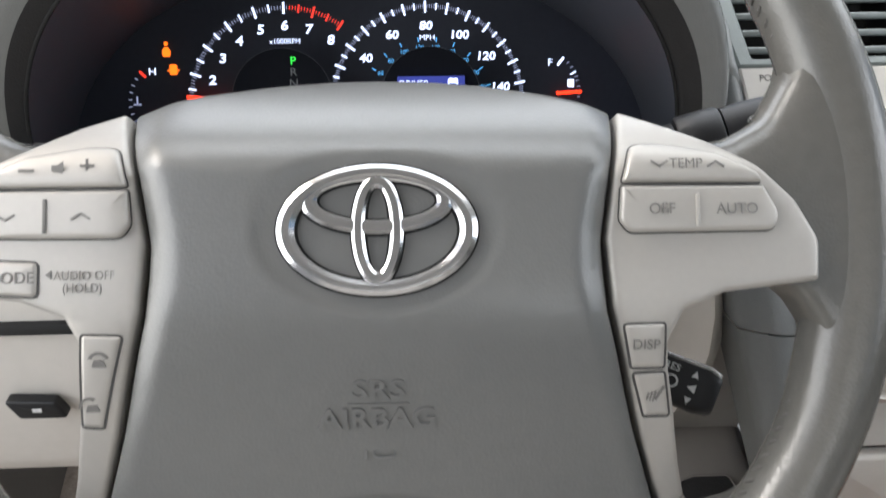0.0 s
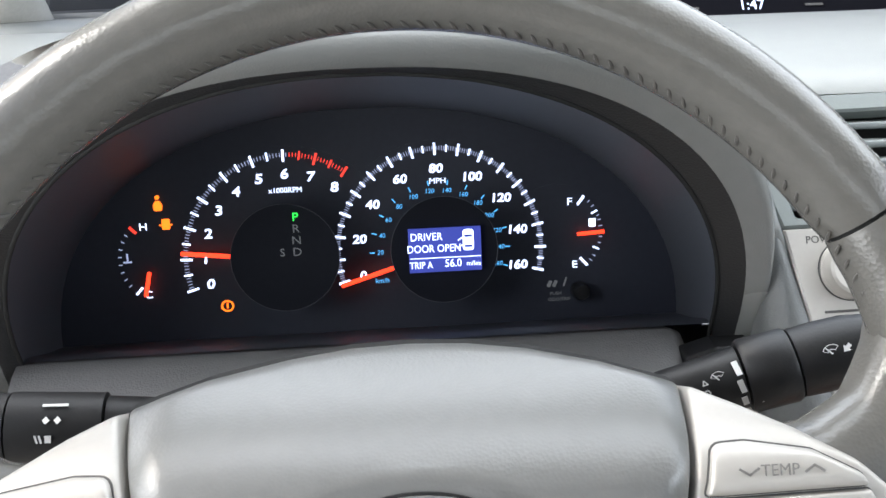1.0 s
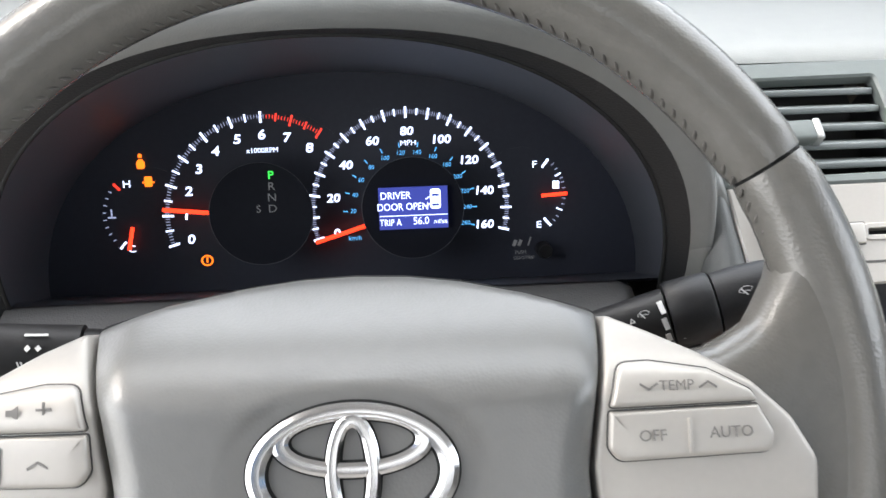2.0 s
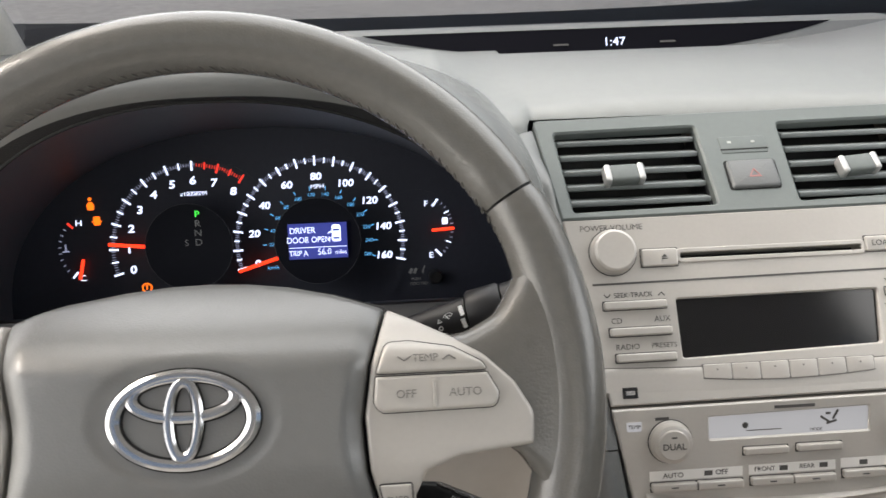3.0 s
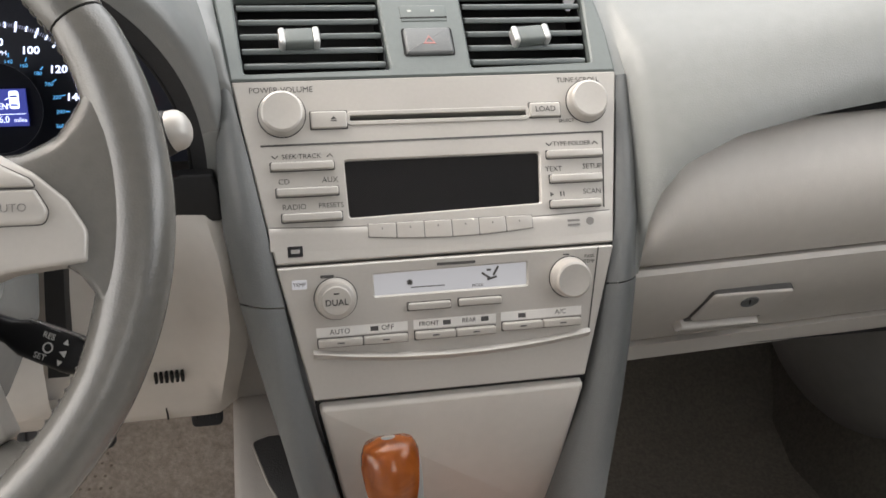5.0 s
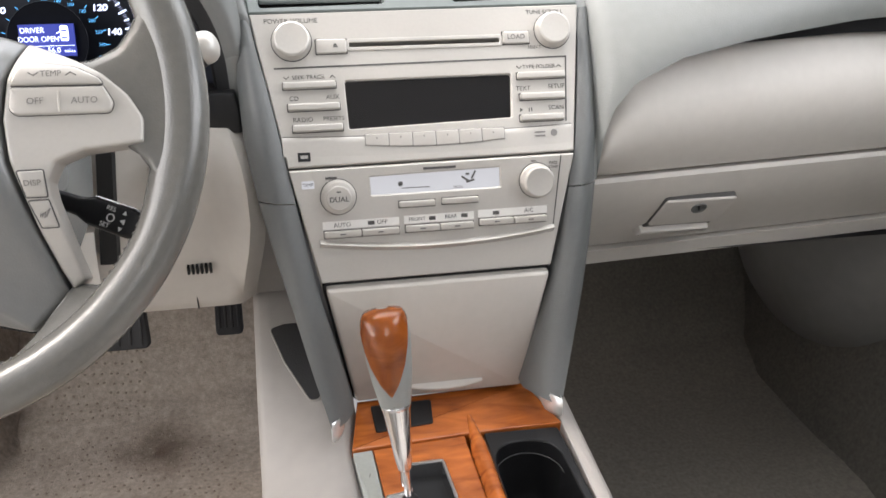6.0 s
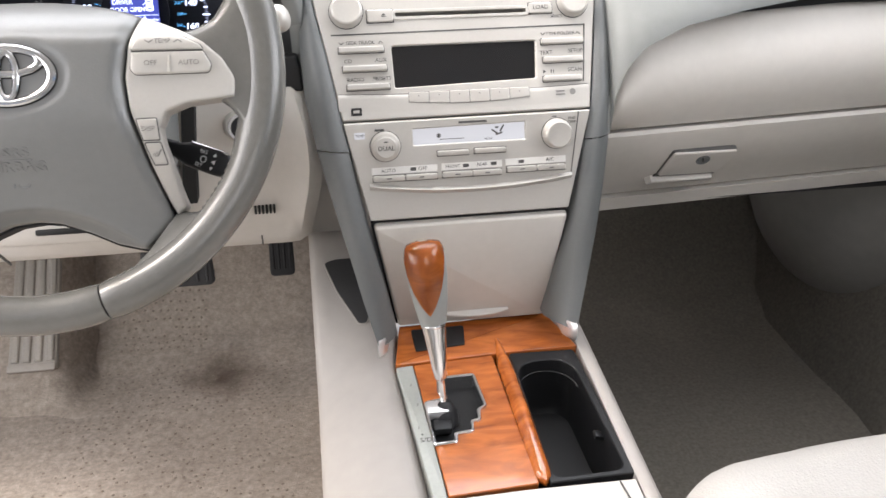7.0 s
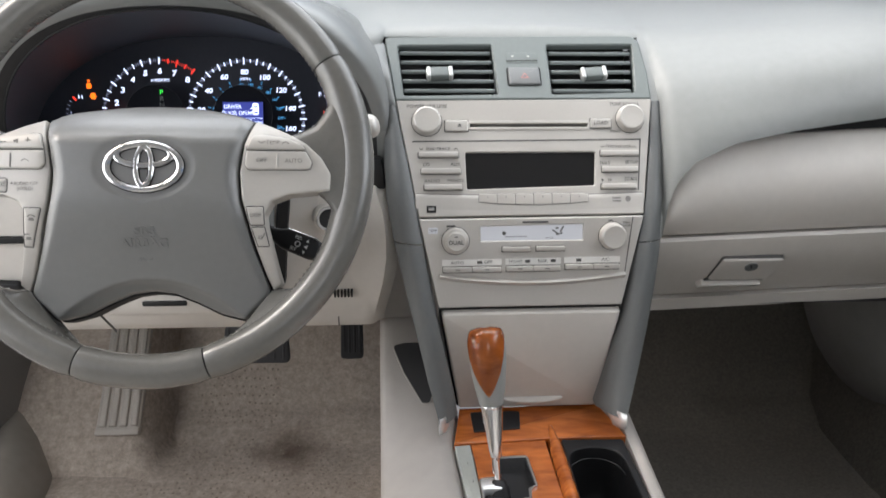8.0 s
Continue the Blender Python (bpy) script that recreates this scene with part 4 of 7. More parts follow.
def audio_unit():
    m = stack_frame(1)
    a = thing("audio_unit", "warm silver car audio unit with a black display", "car radio", m)
    s0 = STACK_S[1]
    V = lambda s: -(s - s0)
    outline = fillet([(0.2330, -0.0025), (0.5360, -0.0005), (0.5195, V(0.2300)), (0.2575, V(0.2320))], 0.0015)
    slot = fillet([(0.319, V(0.1222)), (0.4575, V(0.1222)), (0.4575, V(0.1262)), (0.319, V(0.1262))], 0.0012)
    scr = fillet([(0.3125, V(0.1565)), (0.4655, V(0.1560)), (0.4630, V(0.1960)), (0.3135, V(0.2000))], 0.0025)
    part("faceplate", plate(outline, [slot, scr], -0.02, 0.003, 0.0012), SILVER, a, "warm silver faceplate")
    part("disc_slot", slab(inset(slot, -0.001), -0.012, -0.010, 0), DARK, a, "dark disc slot")
    part("slot_lip", plate(inset(slot, -0.0035), [inset(slot, 0.0)], 0.0, 0.0042, 0.0006), SILVER, a)
    part("display", slab(inset(scr, -0.001), -0.006, -0.0008, 0), SCREEN, a, "switched-off black display")
    # inset line round the lower field
    part("field_step", slab([(0.2515, V(0.1425)), (0.5205, V(0.1405)), (0.5205, V(0.1420)), (0.2515, V(0.1440))], 0.0, 0.00335, 0), INK, a, "dark step line")
    part("field_step", slab([(0.5190, V(0.1410)), (0.5205, V(0.1410)), (0.5150, V(0.2020)), (0.5138, V(0.2020))], 0.0, 0.00335, 0), INK, a, "dark step line")
    # crease along the lower edge of the field, above the brighter sloping ledge
    def ledge(u):
        return 0.2040 + 0.0030 * (1 - ((u - 0.388) / 0.135) ** 2)
    us = [0.2540 + 0.2650 * k / 24 for k in range(25)]
    part("field_crease", slab([(u, V(ledge(u))) for u in us] + [(u, V(ledge(u) + 0.0007)) for u in reversed(us)], 0.0, 0.00325, 0), SOFTPRINT, a, "faint crease line")
    rows = [[(u, V(ledge(u) + 0.0007), 0.0029), (u, V(ledge(u) + 0.0020), 0.0038), (u, V(ledge(u) + 0.0060), 0.0040), (u, V(ledge(u) + 0.0180), 0.0030)] for u in us]
    part("ledge", loft(rows), SILVER, a, "sloping silver ledge under the display", 60)
    # knobs
    knob(a, 0.2685, V(0.1195), 0.0160, 0.012, "round silver volume knob")
    knob(a, 0.5085, V(0.1165), 0.0154, 0.012, "round silver tuning knob")
    # keys
    def key(u0, u1, sa, sb, h=0.004, label="", name="button"):
        part("button_gap", slab(fillet([(u0 - 0.0008, V(sa) + 0.0008), (u1 + 0.0008, V(sa) + 0.0008), (u1 + 0.0008, V(sb) - 0.0008), (u0 - 0.0008, V(sb) - 0.0008)], 0.0012), 0.001, 0.00325, 0), INK, a, "dark gap round a button")
        return part(name, slab(fillet([(u0, V(sa)), (u1, V(sa)), (u1, V(sb)), (u0, V(sb))], 0.0019), 0.0, 0.003 + h, 0.0012), KEYCAP, a, label)
    key(0.2895, 0.3165, 0.1185, 0.1315, 0.003)
    key(0.4605, 0.4855, 0.1165, 0.1280, 0.003)
    tri = [(0.0, 0.0018), (0.0022, -0.0006), (-0.0022, -0.0006)]
    part("eject_mark", slab(tri, 0, 0.0003, 0), INK, a, m=pose(0.3065, V(0.1245), 0.0062))
    bar(a, INK, 0.3065, V(0.1262), 0.0062, 0.0044, 0.0007)
    lettering("LOAD", 0.0062, INK, a, 0.4730, V(0.1222), 0.0062)
    for (u0, u1, s) in ((0.2580, 0.3045, 0.1600), (0.2610, 0.3065, 0.1795), (0.2640, 0.3080, 0.1985)):
        key(u0, u1, s - 0.0035, s + 0.0025, 0.005)
    for (u0, u1, s) in ((0.4710, 0.5165, 0.1590), (0.4720, 0.5145, 0.1785), (0.4705, 0.5115, 0.1985)):
        key(u0, u1, s - 0.0035, s + 0.0025, 0.005)
    T = lambda text, u, s, size=0.0058, turn=0.0: lettering(text, size, INK, a, u, V(s), 0.0032, turn)
    T("POWER\u00b7VOLUME", 0.2690, 0.1010, 0.0062)
    T("TUNE\u00b7SCROLL", 0.5030, 0.0985, 0.0056)
    T("SEEK\u00b7TRACK", 0.2810, 0.1520, 0.0052)
    for u, sg in ((0.2615, -1), (0.3020, 1)):
        bar(a, INK, u - 0.0012, V(0.1520), 0.0032, 0.0034, 0.0007, 45 * sg)
        bar(a, INK, u + 0.0012, V(0.1520), 0.0032, 0.0034, 0.0007, -45 * sg)
    T("CD", 0.2670, 0.1708), T("AUX", 0.3010, 0.1705)
    T("RADIO", 0.2735, 0.1900), T("PRESETS", 0.3005, 0.1898, 0.0052)
    T("TYPE\u00b7FOLDER", 0.4930, 0.1500, 0.0052)
    for u, sg in ((0.4740, -1), (0.5120, 1)):
        bar(a, INK, u - 0.0012, V(0.1500), 0.0032, 0.0034, 0.0007, 45 * sg)
        bar(a, INK, u + 0.0012, V(0.1500), 0.0032, 0.0034, 0.0007, -45 * sg)
    T("TEXT", 0.4760, 0.1700), T("SETUP", 0.5080, 0.1690)
    T("SCAN", 0.5060, 0.1890)
    part("play_mark", slab([(-0.0016, 0.0018), (0.0016, 0), (-0.0016, -0.0018)], 0, 0.0003, 0), INK, a, m=pose(0.4730, V(0.1900), 0.003))
    for du in (0.0, 0.0025):
        bar(a, INK, 0.4800 + du, V(0.1900), 0.0032, 0.0009, 0.0036)
    T("SELECT", 0.4905, 0.1315, 0.0040)
    for s in (0.2115, 0.2150):
        bar(a, SOFTPRINT, 0.4880, V(s), 0.0041, 0.010, 0.0016, name="print_bar")
    part("round_mark", lathe([(0.0032, 0), (0.0032, 0.0003)], 16), SOFTPRINT, a, m=pose(0.5015, V(0.2125), 0.0038))
    # preset keys along a curved strip
    for i in range(6):
        u0 = 0.3265 + 0.02135 * i
        sag = lambda u: 0.0035 * (1 - ((u - 0.391) / 0.068) ** 2)
        pts = [(u0 + 0.0003, V(0.2055)), (u0 + 0.0210, V(0.2055)), (u0 + 0.0210, V(0.2150 + sag(u0 + 0.021))), (u0 + 0.0003, V(0.2150 + sag(u0)))]
        part("preset_gap", slab(inset(pts, -0.0004), 0.001, 0.0041, 0), SOFTPRINT, a)
        part("preset_button", slab(fillet(pts, 0.0014), 0.0, 0.0046, 0.0005), SILVER, a)
        bar(a, SOFTPRINT, u0 + 0.0107, V(0.2095), 0.0047, 0.0012, 0.0014)
    # maker's plate
    plate_ob = part("maker_plate", slab(fillet([(0.2665, V(0.2190)), (0.2775, V(0.2190)), (0.2775, V(0.2270)), (0.2665, V(0.2270))], 0.0006), 0.001, 0.0038, 0.0003), BLACK, a, "small black square plate")
    bar(plate_ob, SATIN, 0.2720, V(0.2230), 0.0039, 0.0065, 0.0030)
    return a


audio_unit()


def climate_unit():
    m = stack_frame(2)
    c = thing("climate_panel", "warm silver climate control panel with pale display", "climate control", m)
    s0 = STACK_S[2]
    V = lambda s: -(s - s0)
    outline = fillet([(0.2575, -0.0012), (0.5195, 0.0008), (0.4960, V(0.3365)), (0.2795, V(0.3375))], 0.0015)
    disp = fillet([(0.3285, V(0.2430)), (0.4480, V(0.2410)), (0.4480, V(0.2590)), (0.3290, V(0.2595))], 0.001)
    part("faceplate", plate(outline, [disp], -0.02, 0.003, 0.0012), SILVER, c, "warm silver faceplate")
    d = part("display", slab(inset(disp, -0.001), -0.004, 0.0010, 0), PALE, c, "pale lilac lit display")
    bar(d, INK, 0.3700, V(0.2550), 0.0012, 0.026, 0.0007, 0, "fan_scale")
    for k in range(4):
        bar(d, INK, 0.3560, V(0.2510), 0.0012, 0.0048, 0.0011, 45 * k + 20, "fan_mark")
    for (du, dv, w, t) in ((0.0, 0.0, 0.009, -35), (0.0045, -0.002, 0.008, 15), (0.0075, 0.0035, 0.008, 60), (0.002, 0.0045, 0.0035, 0)):
        bar(d, INK, 0.4160 + du, V(0.2500) + dv, 0.0012, w, 0.0017, t, "mode_mark")
    lettering("MODE", 0.0032, INK, d, 0.4090, V(0.2570), 0.0012)
    bar(c, INK, 0.3920, V(0.2380), 0.0032, 0.030, 0.0022, 0, "print_bar")
    k = knob(c, 0.2995, V(0.2590), 0.0145, 0.010, "round silver temperature knob with a push button", "dual_knob", False)
    part("push_button", lathe([(0.0112, 0.0), (0.0112, 0.0112), (0.0104, 0.0118), (0.0004, 0.0118)], 40), KEYCAP, k)
    lettering("DUAL", 0.0066, INK, k, 0, -0.001, 0.0120, bold=0.0001)
    bar(k, INK, 0, 0.0058, 0.0119, 0.004, 0.0012)
    knob(c, 0.4825, V(0.2550), 0.0148, 0.014, "round silver passenger temperature knob")
    # Print patch borrows the display's glow, though it is no lamp.
    part("label_patch", slab(fillet([(0.2680, V(0.2435)), (0.2790, V(0.2435)), (0.2790, V(0.2505)), (0.2680, V(0.2505))], 0.001), 0.001, 0.0033, 0), PALE, c)
    lettering("TEMP", 0.0040, INK, c, 0.2735, V(0.2470), 0.0034)
    lettering("PASS", 0.0038, INK, c, 0.4990, V(0.2395), 0.0032)
    lettering("TEMP", 0.0038, INK, c, 0.4990, V(0.2435), 0.0032)
    bar(c, INK, 0.2940, V(0.2420), 0.0032, 0.010, 0.0022, 0, "print_bar")
    bar(c, INK, 0.4800, V(0.2370), 0.0032, 0.005, 0.0012, 0, "print_bar")
    part("side_line", slab([(0.5060, V(0.2330)), (0.5070, V(0.2330)), (0.4990, V(0.2985)), (0.4980, V(0.2985))], 0, 0.0034, 0), INK, c)

    def key(u0, u1, sa, sb, h=0.004):
        part("button_gap", slab(fillet([(u0 - 0.0007, V(sa) + 0.0006), (u1 + 0.0007, V(sa) + 0.0006), (u1 + 0.0007, V(sb) - 0.0012), (u0 - 0.0007, V(sb) - 0.0012)], 0.001), 0.001, 0.00325, 0), INK, c)
        return part("button", slab(fillet([(u0, V(sa)), (u1, V(sa)), (u1, V(sb)), (u0, V(sb))], 0.0015), 0.0, 0.003 + h, 0.0010), KEYCAP, c)
    key(0.3535, 0.3865, 0.2665, 0.2718), key(0.3930, 0.4265, 0.2660, 0.2713)
    for (u0, um, u1, s) in ((0.2850, 0.3185, 0.3525, 0.2925), (0.3585, 0.3900, 0.4215, 0.2920), (0.4275, 0.4600, 0.4915, 0.2905)):
        for a, b in ((u0, um - 0.0003), (um + 0.0003, u1)):
            key(a, b, s - 0.003, s + 0.003, 0.0045)
            bar(c, INK, (a + b) / 2, V(s), 0.0076, 0.0052, 0.0010)
    part("label_strip", slab([(0.2840, V(0.2810)), (0.3530, V(0.2807)), (0.3530, V(0.2878)), (0.2840, V(0.2882))], 0, 0.00325, 0), LABEL, c, "pale label strip")
    part("label_strip", slab([(0.3575, V(0.2803)), (0.4225, V(0.2800)), (0.4225, V(0.2872)), (0.3575, V(0.2876))], 0, 0.00325, 0), LABEL, c, "pale label strip")
    part("label_strip", slab([(0.4265, V(0.2795)), (0.4925, V(0.2790)), (0.4925, V(0.2860)), (0.4265, V(0.2865))], 0, 0.00325, 0), LABEL, c, "pale label strip")
    T = lambda text, u, s, size=0.0055: lettering(text, size, INK, c, u, V(s), 0.0034)
    T("AUTO", 0.3015, 0.2848), T("OFF", 0.3375, 0.2842), T("FRONT", 0.3695, 0.2838, 0.0048), T("REAR", 0.4010, 0.2835, 0.0048), T("A/C", 0.4750, 0.2825)
    for u, s in ((0.3275, 0.2843), (0.3835, 0.2838), (0.4135, 0.2833), (0.4435, 0.2830)):
        bar(c, INK, u, V(s), 0.0034, 0.0060, 0.0036, 0, "print_mark")
    # moulded lip under the keys
    rows = []
    for k in range(31):
        u = 0.281 + 0.218 * k / 30
        q = (k / 15 - 1)
        s = 0.3000 + 0.0085 * (1 - q * q)
        rows.append([(u, V(s - 0.003), 0.0030), (u, V(s - 0.001), 0.0058), (u, V(s), 0.0066), (u, V(s + 0.0012), 0.0058), (u, V(s + 0.004), 0.0030)])
    part("moulded_lip", loft(rows), SILVER, c, "curved silver lip")
    return c


climate_unit()


def storage_box():
    m = stack_frame(3)
    b = thing("storage_box", "cream flip-down storage box with a finger notch", "storage box", m)
    s0 = STACK_S[3]
    V = lambda s: -(s - s0)
    door = fillet([(0.2830, V(0.3435)), (0.4955, V(0.3425)), (0.4800, V(0.4885)), (0.3085, V(0.4885))], 0.004)
    part("door", slab(door, -0.02, 0.004, 0.004, 4, bend=lambda x, y: 0.004 * math.sin(math.pi * max(0, min(1, -y / 0.15)))), CREAM, b)
    part("gap", slab(inset(door, -0.003), -0.03, -0.004, 0), DARK, b, "dark gap round the door")
    rows = []
    for k in range(25):
        q = k / 12 - 1
        u = 0.3995 + 0.038 * q
        g = 1 - q * q
        v0 = V(0.4712) - 0.0022 * g
        rows.append([(u, v0 + 0.0022 * g + 0.0008, 0.0048), (u, v0, 0.0066 + 0.0045 * g), (u, v0 - 0.0014, 0.0072 + 0.0045 * g), (u, v0 - 0.004 - 0.002 * g, 0.0064 + 0.003 * g), (u, v0 - 0.012, 0.0035)])
    part("finger_notch", loft(rows), CREAM, b, "curved pale finger notch")
    return b


storage_box()


def stack_leg(name, outer, inner, label):
    """One of the two grey side posts that frame the stack: rows of outer and inner edge points."""
    leg = thing(name, label, "console trim", group="stack side posts")
    rows = []
    for o, i in zip(outer, inner):
        o, i = Vector(o), Vector(i)
        across = i - o
        out = Vector((0, -1, 0.25)).normalized()
        w = across.length
        row = [o + Vector((0, 0.05, 0.0)), o + Vector((0, 0.012, 0)), o + out * 0.002]
        for k in range(1, 8):
            t = k / 8
            row.append(o + across * t + out * (0.002 + 0.010 * math.sin(math.pi * t) * min(1, w / 0.03)))
        row += [i + out * 0.002, i + Vector((0, 0.012, 0)), i + Vector((0, 0.05, 0))]
        rows.append([tuple(p) for p in row])
    split = 3
    part("upper_post", loft(rows[:split + 1]), TRIM, leg, "", 50)
    shifted = [[(p[0], p[1], p[2] - (0.0012 if j == 0 else 0)) for p in r] for j, r in enumerate(rows[split:])]
    part("lower_post", loft(shifted), TRIM, leg, "", 50)
    # satin tip
    last = rows[-1]
    o = Vector(outer[-1])
    near = [o + (Vector(p) - o) * 0.50 + Vector((0, -0.0022, 0.001)) for p in last]
    tip = [[tuple(p + Vector((0, 0.0015, 0.007))) for p in near], [tuple(p + Vector((0, -0.001, 0.005))) for p in near], [tuple(p + Vector((0, -0.0025, -0.008))) for p in near], [tuple(o + (p - o) * 0.8 + Vector((0, 0.000, -0.014))) for p in near], [tuple(o + (p - o) * 0.5 + Vector((0, 0.008, -0.017))) for p in near]]
    bm = loft(tip)
    part("satin_tip", bm, TIP, leg, "satin silver tip", 50)
    return leg


stack_leg("stack_post", [(0.2215, 0.50, 0.640), (0.2185, 0.478, 0.585), (0.2205, 0.457, 0.535), (0.229, 0.436, 0.488), (0.240, 0.420, 0.44), (0.2525, 0.405, 0.39), (0.267, 0.385, 0.33), (0.280, 0.366, 0.284)],
          [(0.2315, 0.495, 0.640), (0.2435, 0.463, 0.585), (0.2535, 0.437, 0.535), (0.262, 0.423, 0.488), (0.270, 0.412, 0.44), (0.2805, 0.405, 0.39), (0.294, 0.404, 0.33), (0.3045, 0.405, 0.276)],
          "mid-grey plastic side post with a satin tip")
stack_leg("stack_post", [(0.549, 0.50, 0.640), (0.548, 0.470, 0.585), (0.547, 0.448, 0.535), (0.545, 0.436, 0.488), (0.538, 0.420, 0.44), (0.529, 0.405, 0.39), (0.516, 0.388, 0.33), (0.502, 0.366, 0.284)],
          [(0.5365, 0.495, 0.640), (0.530, 0.463, 0.585), (0.523, 0.437, 0.535), (0.515, 0.425, 0.488), (0.507, 0.414, 0.44), (0.497, 0.410, 0.39), (0.485, 0.412, 0.33), (0.4765, 0.414, 0.277)],
          "mid-grey plastic side post with a satin tip")


# ---- centre console ----
CONSOLE = axes((0.005, 0.436, 0.262), (1, 0, 0), Vector((0, 1, 0.1)).normalized(), Vector((0, -0.1, 1)).normalized())


def Y(y):
    """Distance along the console top for a place y."""
    return (y - 0.436) * math.sqrt(1.01)


def console():
    c = thing("centre_console", "cream centre console with wood trim", "centre console")
    # left and right flanks
    tab = [(-0.70, (0.300, 0.150)), (0.10, (0.300, 0.229)), (0.20, (0.2975, 0.238)), (0.30, (0.294, 0.248)), (0.37, (0.290, 0.2545)), (0.40, (0.290, 0.265)), (0.42, (0.288, 0.275)), (0.47, (0.286, 0.300)), (0.52, (0.286, 0.3255)), (0.557, (0.286, 0.344)), (0.562, (0.286, 0.345)), (0.72, (0.286, 0.350))]
    rows = []
    for k in range(72):
        y = -0.70 + 1.42 * k / 71
        x, z = along(tab, y)
        s = 0.2085
        f = smooth01((y - 0.36) / 0.10)
        row = [(x + 0.02, y, z - 0.03), (x + 0.003, y, z - 0.002), (x, y, z)]
        for j in range(1, 7):
            t = j / 6
            row.append((x + (0.218 - x) * t, y, z - 0.030 * (1 - f) * t ** 2.2))
        zs = row[-1][2]
        row += [(0.2145, y, zs - 0.003), (0.2120, y, zs - 0.008), (0.2105, y, zs - 0.018), (0.2095, y, zs * 0.5), (s, y, 0.0)]
        rows.append(row)
    # Sides use the darkened cream so they look less lit.
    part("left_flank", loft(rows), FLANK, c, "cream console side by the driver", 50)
    rows = []
    for k in range(57):
        y = -0.70 + 1.42 * k / 56
        z = 0.262 + (y - 0.436) * 0.1 if y < 0.44 else 0.2625
        rows.append([(0.505, y, z - 0.03), (0.507, y, z + 0.001), (0.510, y, z + 0.003), (0.519, y, z + 0.002), (0.524, y, z - 0.004), (0.527, y, z - 0.03), (0.530, y, 0.12), (0.534, y, 0.0)])
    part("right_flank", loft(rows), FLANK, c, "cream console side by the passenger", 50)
    # rear deck between the seats
    rows = [[(0.298, y, 0.2355 + (y - 0.17) * 0.1), (0.40, y, 0.238 + (y - 0.17) * 0.1), (0.505, y, 0.2365 + (y - 0.17) * 0.1)] for y in (0.1715, 0.165, 0.0, -0.3, -0.70)]
    part("rear_deck", loft(rows), CREAM, c, "cream console lid", 50)
    part("deck_seam", block((0.0012, 0.07, 0.001), bevel=0), INK, c, m=pose(0.4935, 0.135, 0.2345, 5.7, 0, 7))
    # base plates
    part("wood_front", slab(fillet([(0.3045, Y(0.437)), (0.4810, Y(0.440)), (0.5020, Y(0.374)), (0.4215, Y(0.3735)), (0.2925, Y(0.3680))], 0.001), -0.02, 0.0015, 0.0015), WOOD, c, "glossy orange-brown wood panel", m=CONSOLE)
    # shift plate in wood with a stepped gate
    gate = [(0.3370, Y(0.338)), (0.3735, Y(0.339)), (0.3775, Y(0.291)), (0.3690, Y(0.286)), (0.3680, Y(0.272)), (0.3590, Y(0.270)), (0.3580, Y(0.257)), (0.3405, Y(0.255)), (0.3395, Y(0.244)), (0.3200, Y(0.243)), (0.3175, Y(0.285)), (0.3185, Y(0.302)), (0.3400, Y(0.304)), (0.3415, Y(0.311)), (0.3350, Y(0.316))]
    gate_out = fillet(gate, 0.002, 3)
    plate_pts = fillet([(0.3125, Y(0.3660)), (0.4025, Y(0.3715)), (0.4085, Y(0.1800)), (0.3215, Y(0.1760))], 0.001)
    part("wood_shift_plate", plate(plate_pts, [gate_out], -0.02, 0.0005, 0.001), WOOD, c, "glossy wood plate round the gear gate", m=CONSOLE)
    part("gear_gate", plate(inset(gate_out, -0.0030), [inset(gate_out, 0.0006)], -0.0215, 0.0032, 0.0010), CHROME, c, "stepped chrome gate frame", m=CONSOLE)
    part("gate_floor", slab(inset(gate_out, -0.002), -0.022, -0.016, 0), BLACK, c, "black slot floor", m=CONSOLE)
    blk = block((0.024, 0.019, 0.012), (0.3285, Y(0.2925), 0.0), 0.003, 2)
    part("gate_block", blk, TIP, c, "silver gate insert", m=CONSOLE)
    part("gate_block", block((0.020, 0.020, 0.010), (0.3310, Y(0.277), -0.008), 0.003, 2), BLACK, c, "black gate insert", m=CONSOLE)
    strip = part("gear_strip", slab(fillet([(0.2930, Y(0.3640)), (0.3115, Y(0.3655)), (0.3205, Y(0.1720)), (0.3075, Y(0.1720))], 0.001), -0.02, 0.001, 0.001), STRIPGREY, c, "grey-green gear indicator strip", m=CONSOLE)
    for yy, u in ((0.333, 0.3055), (0.302, 0.3090), (0.268, 0.3055)):
        bar(strip, INK, u, Y(yy), 0.0012, 0.004, 0.0006, 80)
    lettering("S/D", 0.0085, INK, strip, 0.3110, Y(0.2500), 0.0013)
    bar(strip, INK, 0.3080, Y(0.2580), 0.0012, 0.002, 0.002)
    # raised wood rail
    rows = []
    for k in range(33):
        t = k / 32
        y = 0.397 + (0.180 - 0.397) * t
        x = 0.4125 + 0.003 * t
        w = 0.0090 * min(1, 0.35 + 3 * t) * (1 if t < 0.93 else math.sqrt(max(0.0, 1 - ((t - 0.93) / 0.07) ** 2)))
        hgt = 0.012 * math.sin(math.pi * (0.04 + 0.92 * t)) ** 0.5
        rows.append([(x + w * math.cos(a), Y(y), -0.004 + (hgt + 0.004) * math.sin(a)) for a in [math.pi * j / 12 for j in range(13)]])
    bm = loft(rows)
    part("wood_rail", bm, WOOD, c, "raised glossy wood rail", 50, m=CONSOLE)
    # cup holder well
    rim = fillet([(0.4215, Y(0.3715)), (0.4960, Y(0.3690), 0.004), (0.5035, Y(0.1800), 0.004), (0.4190, Y(0.1785))], 0.003)
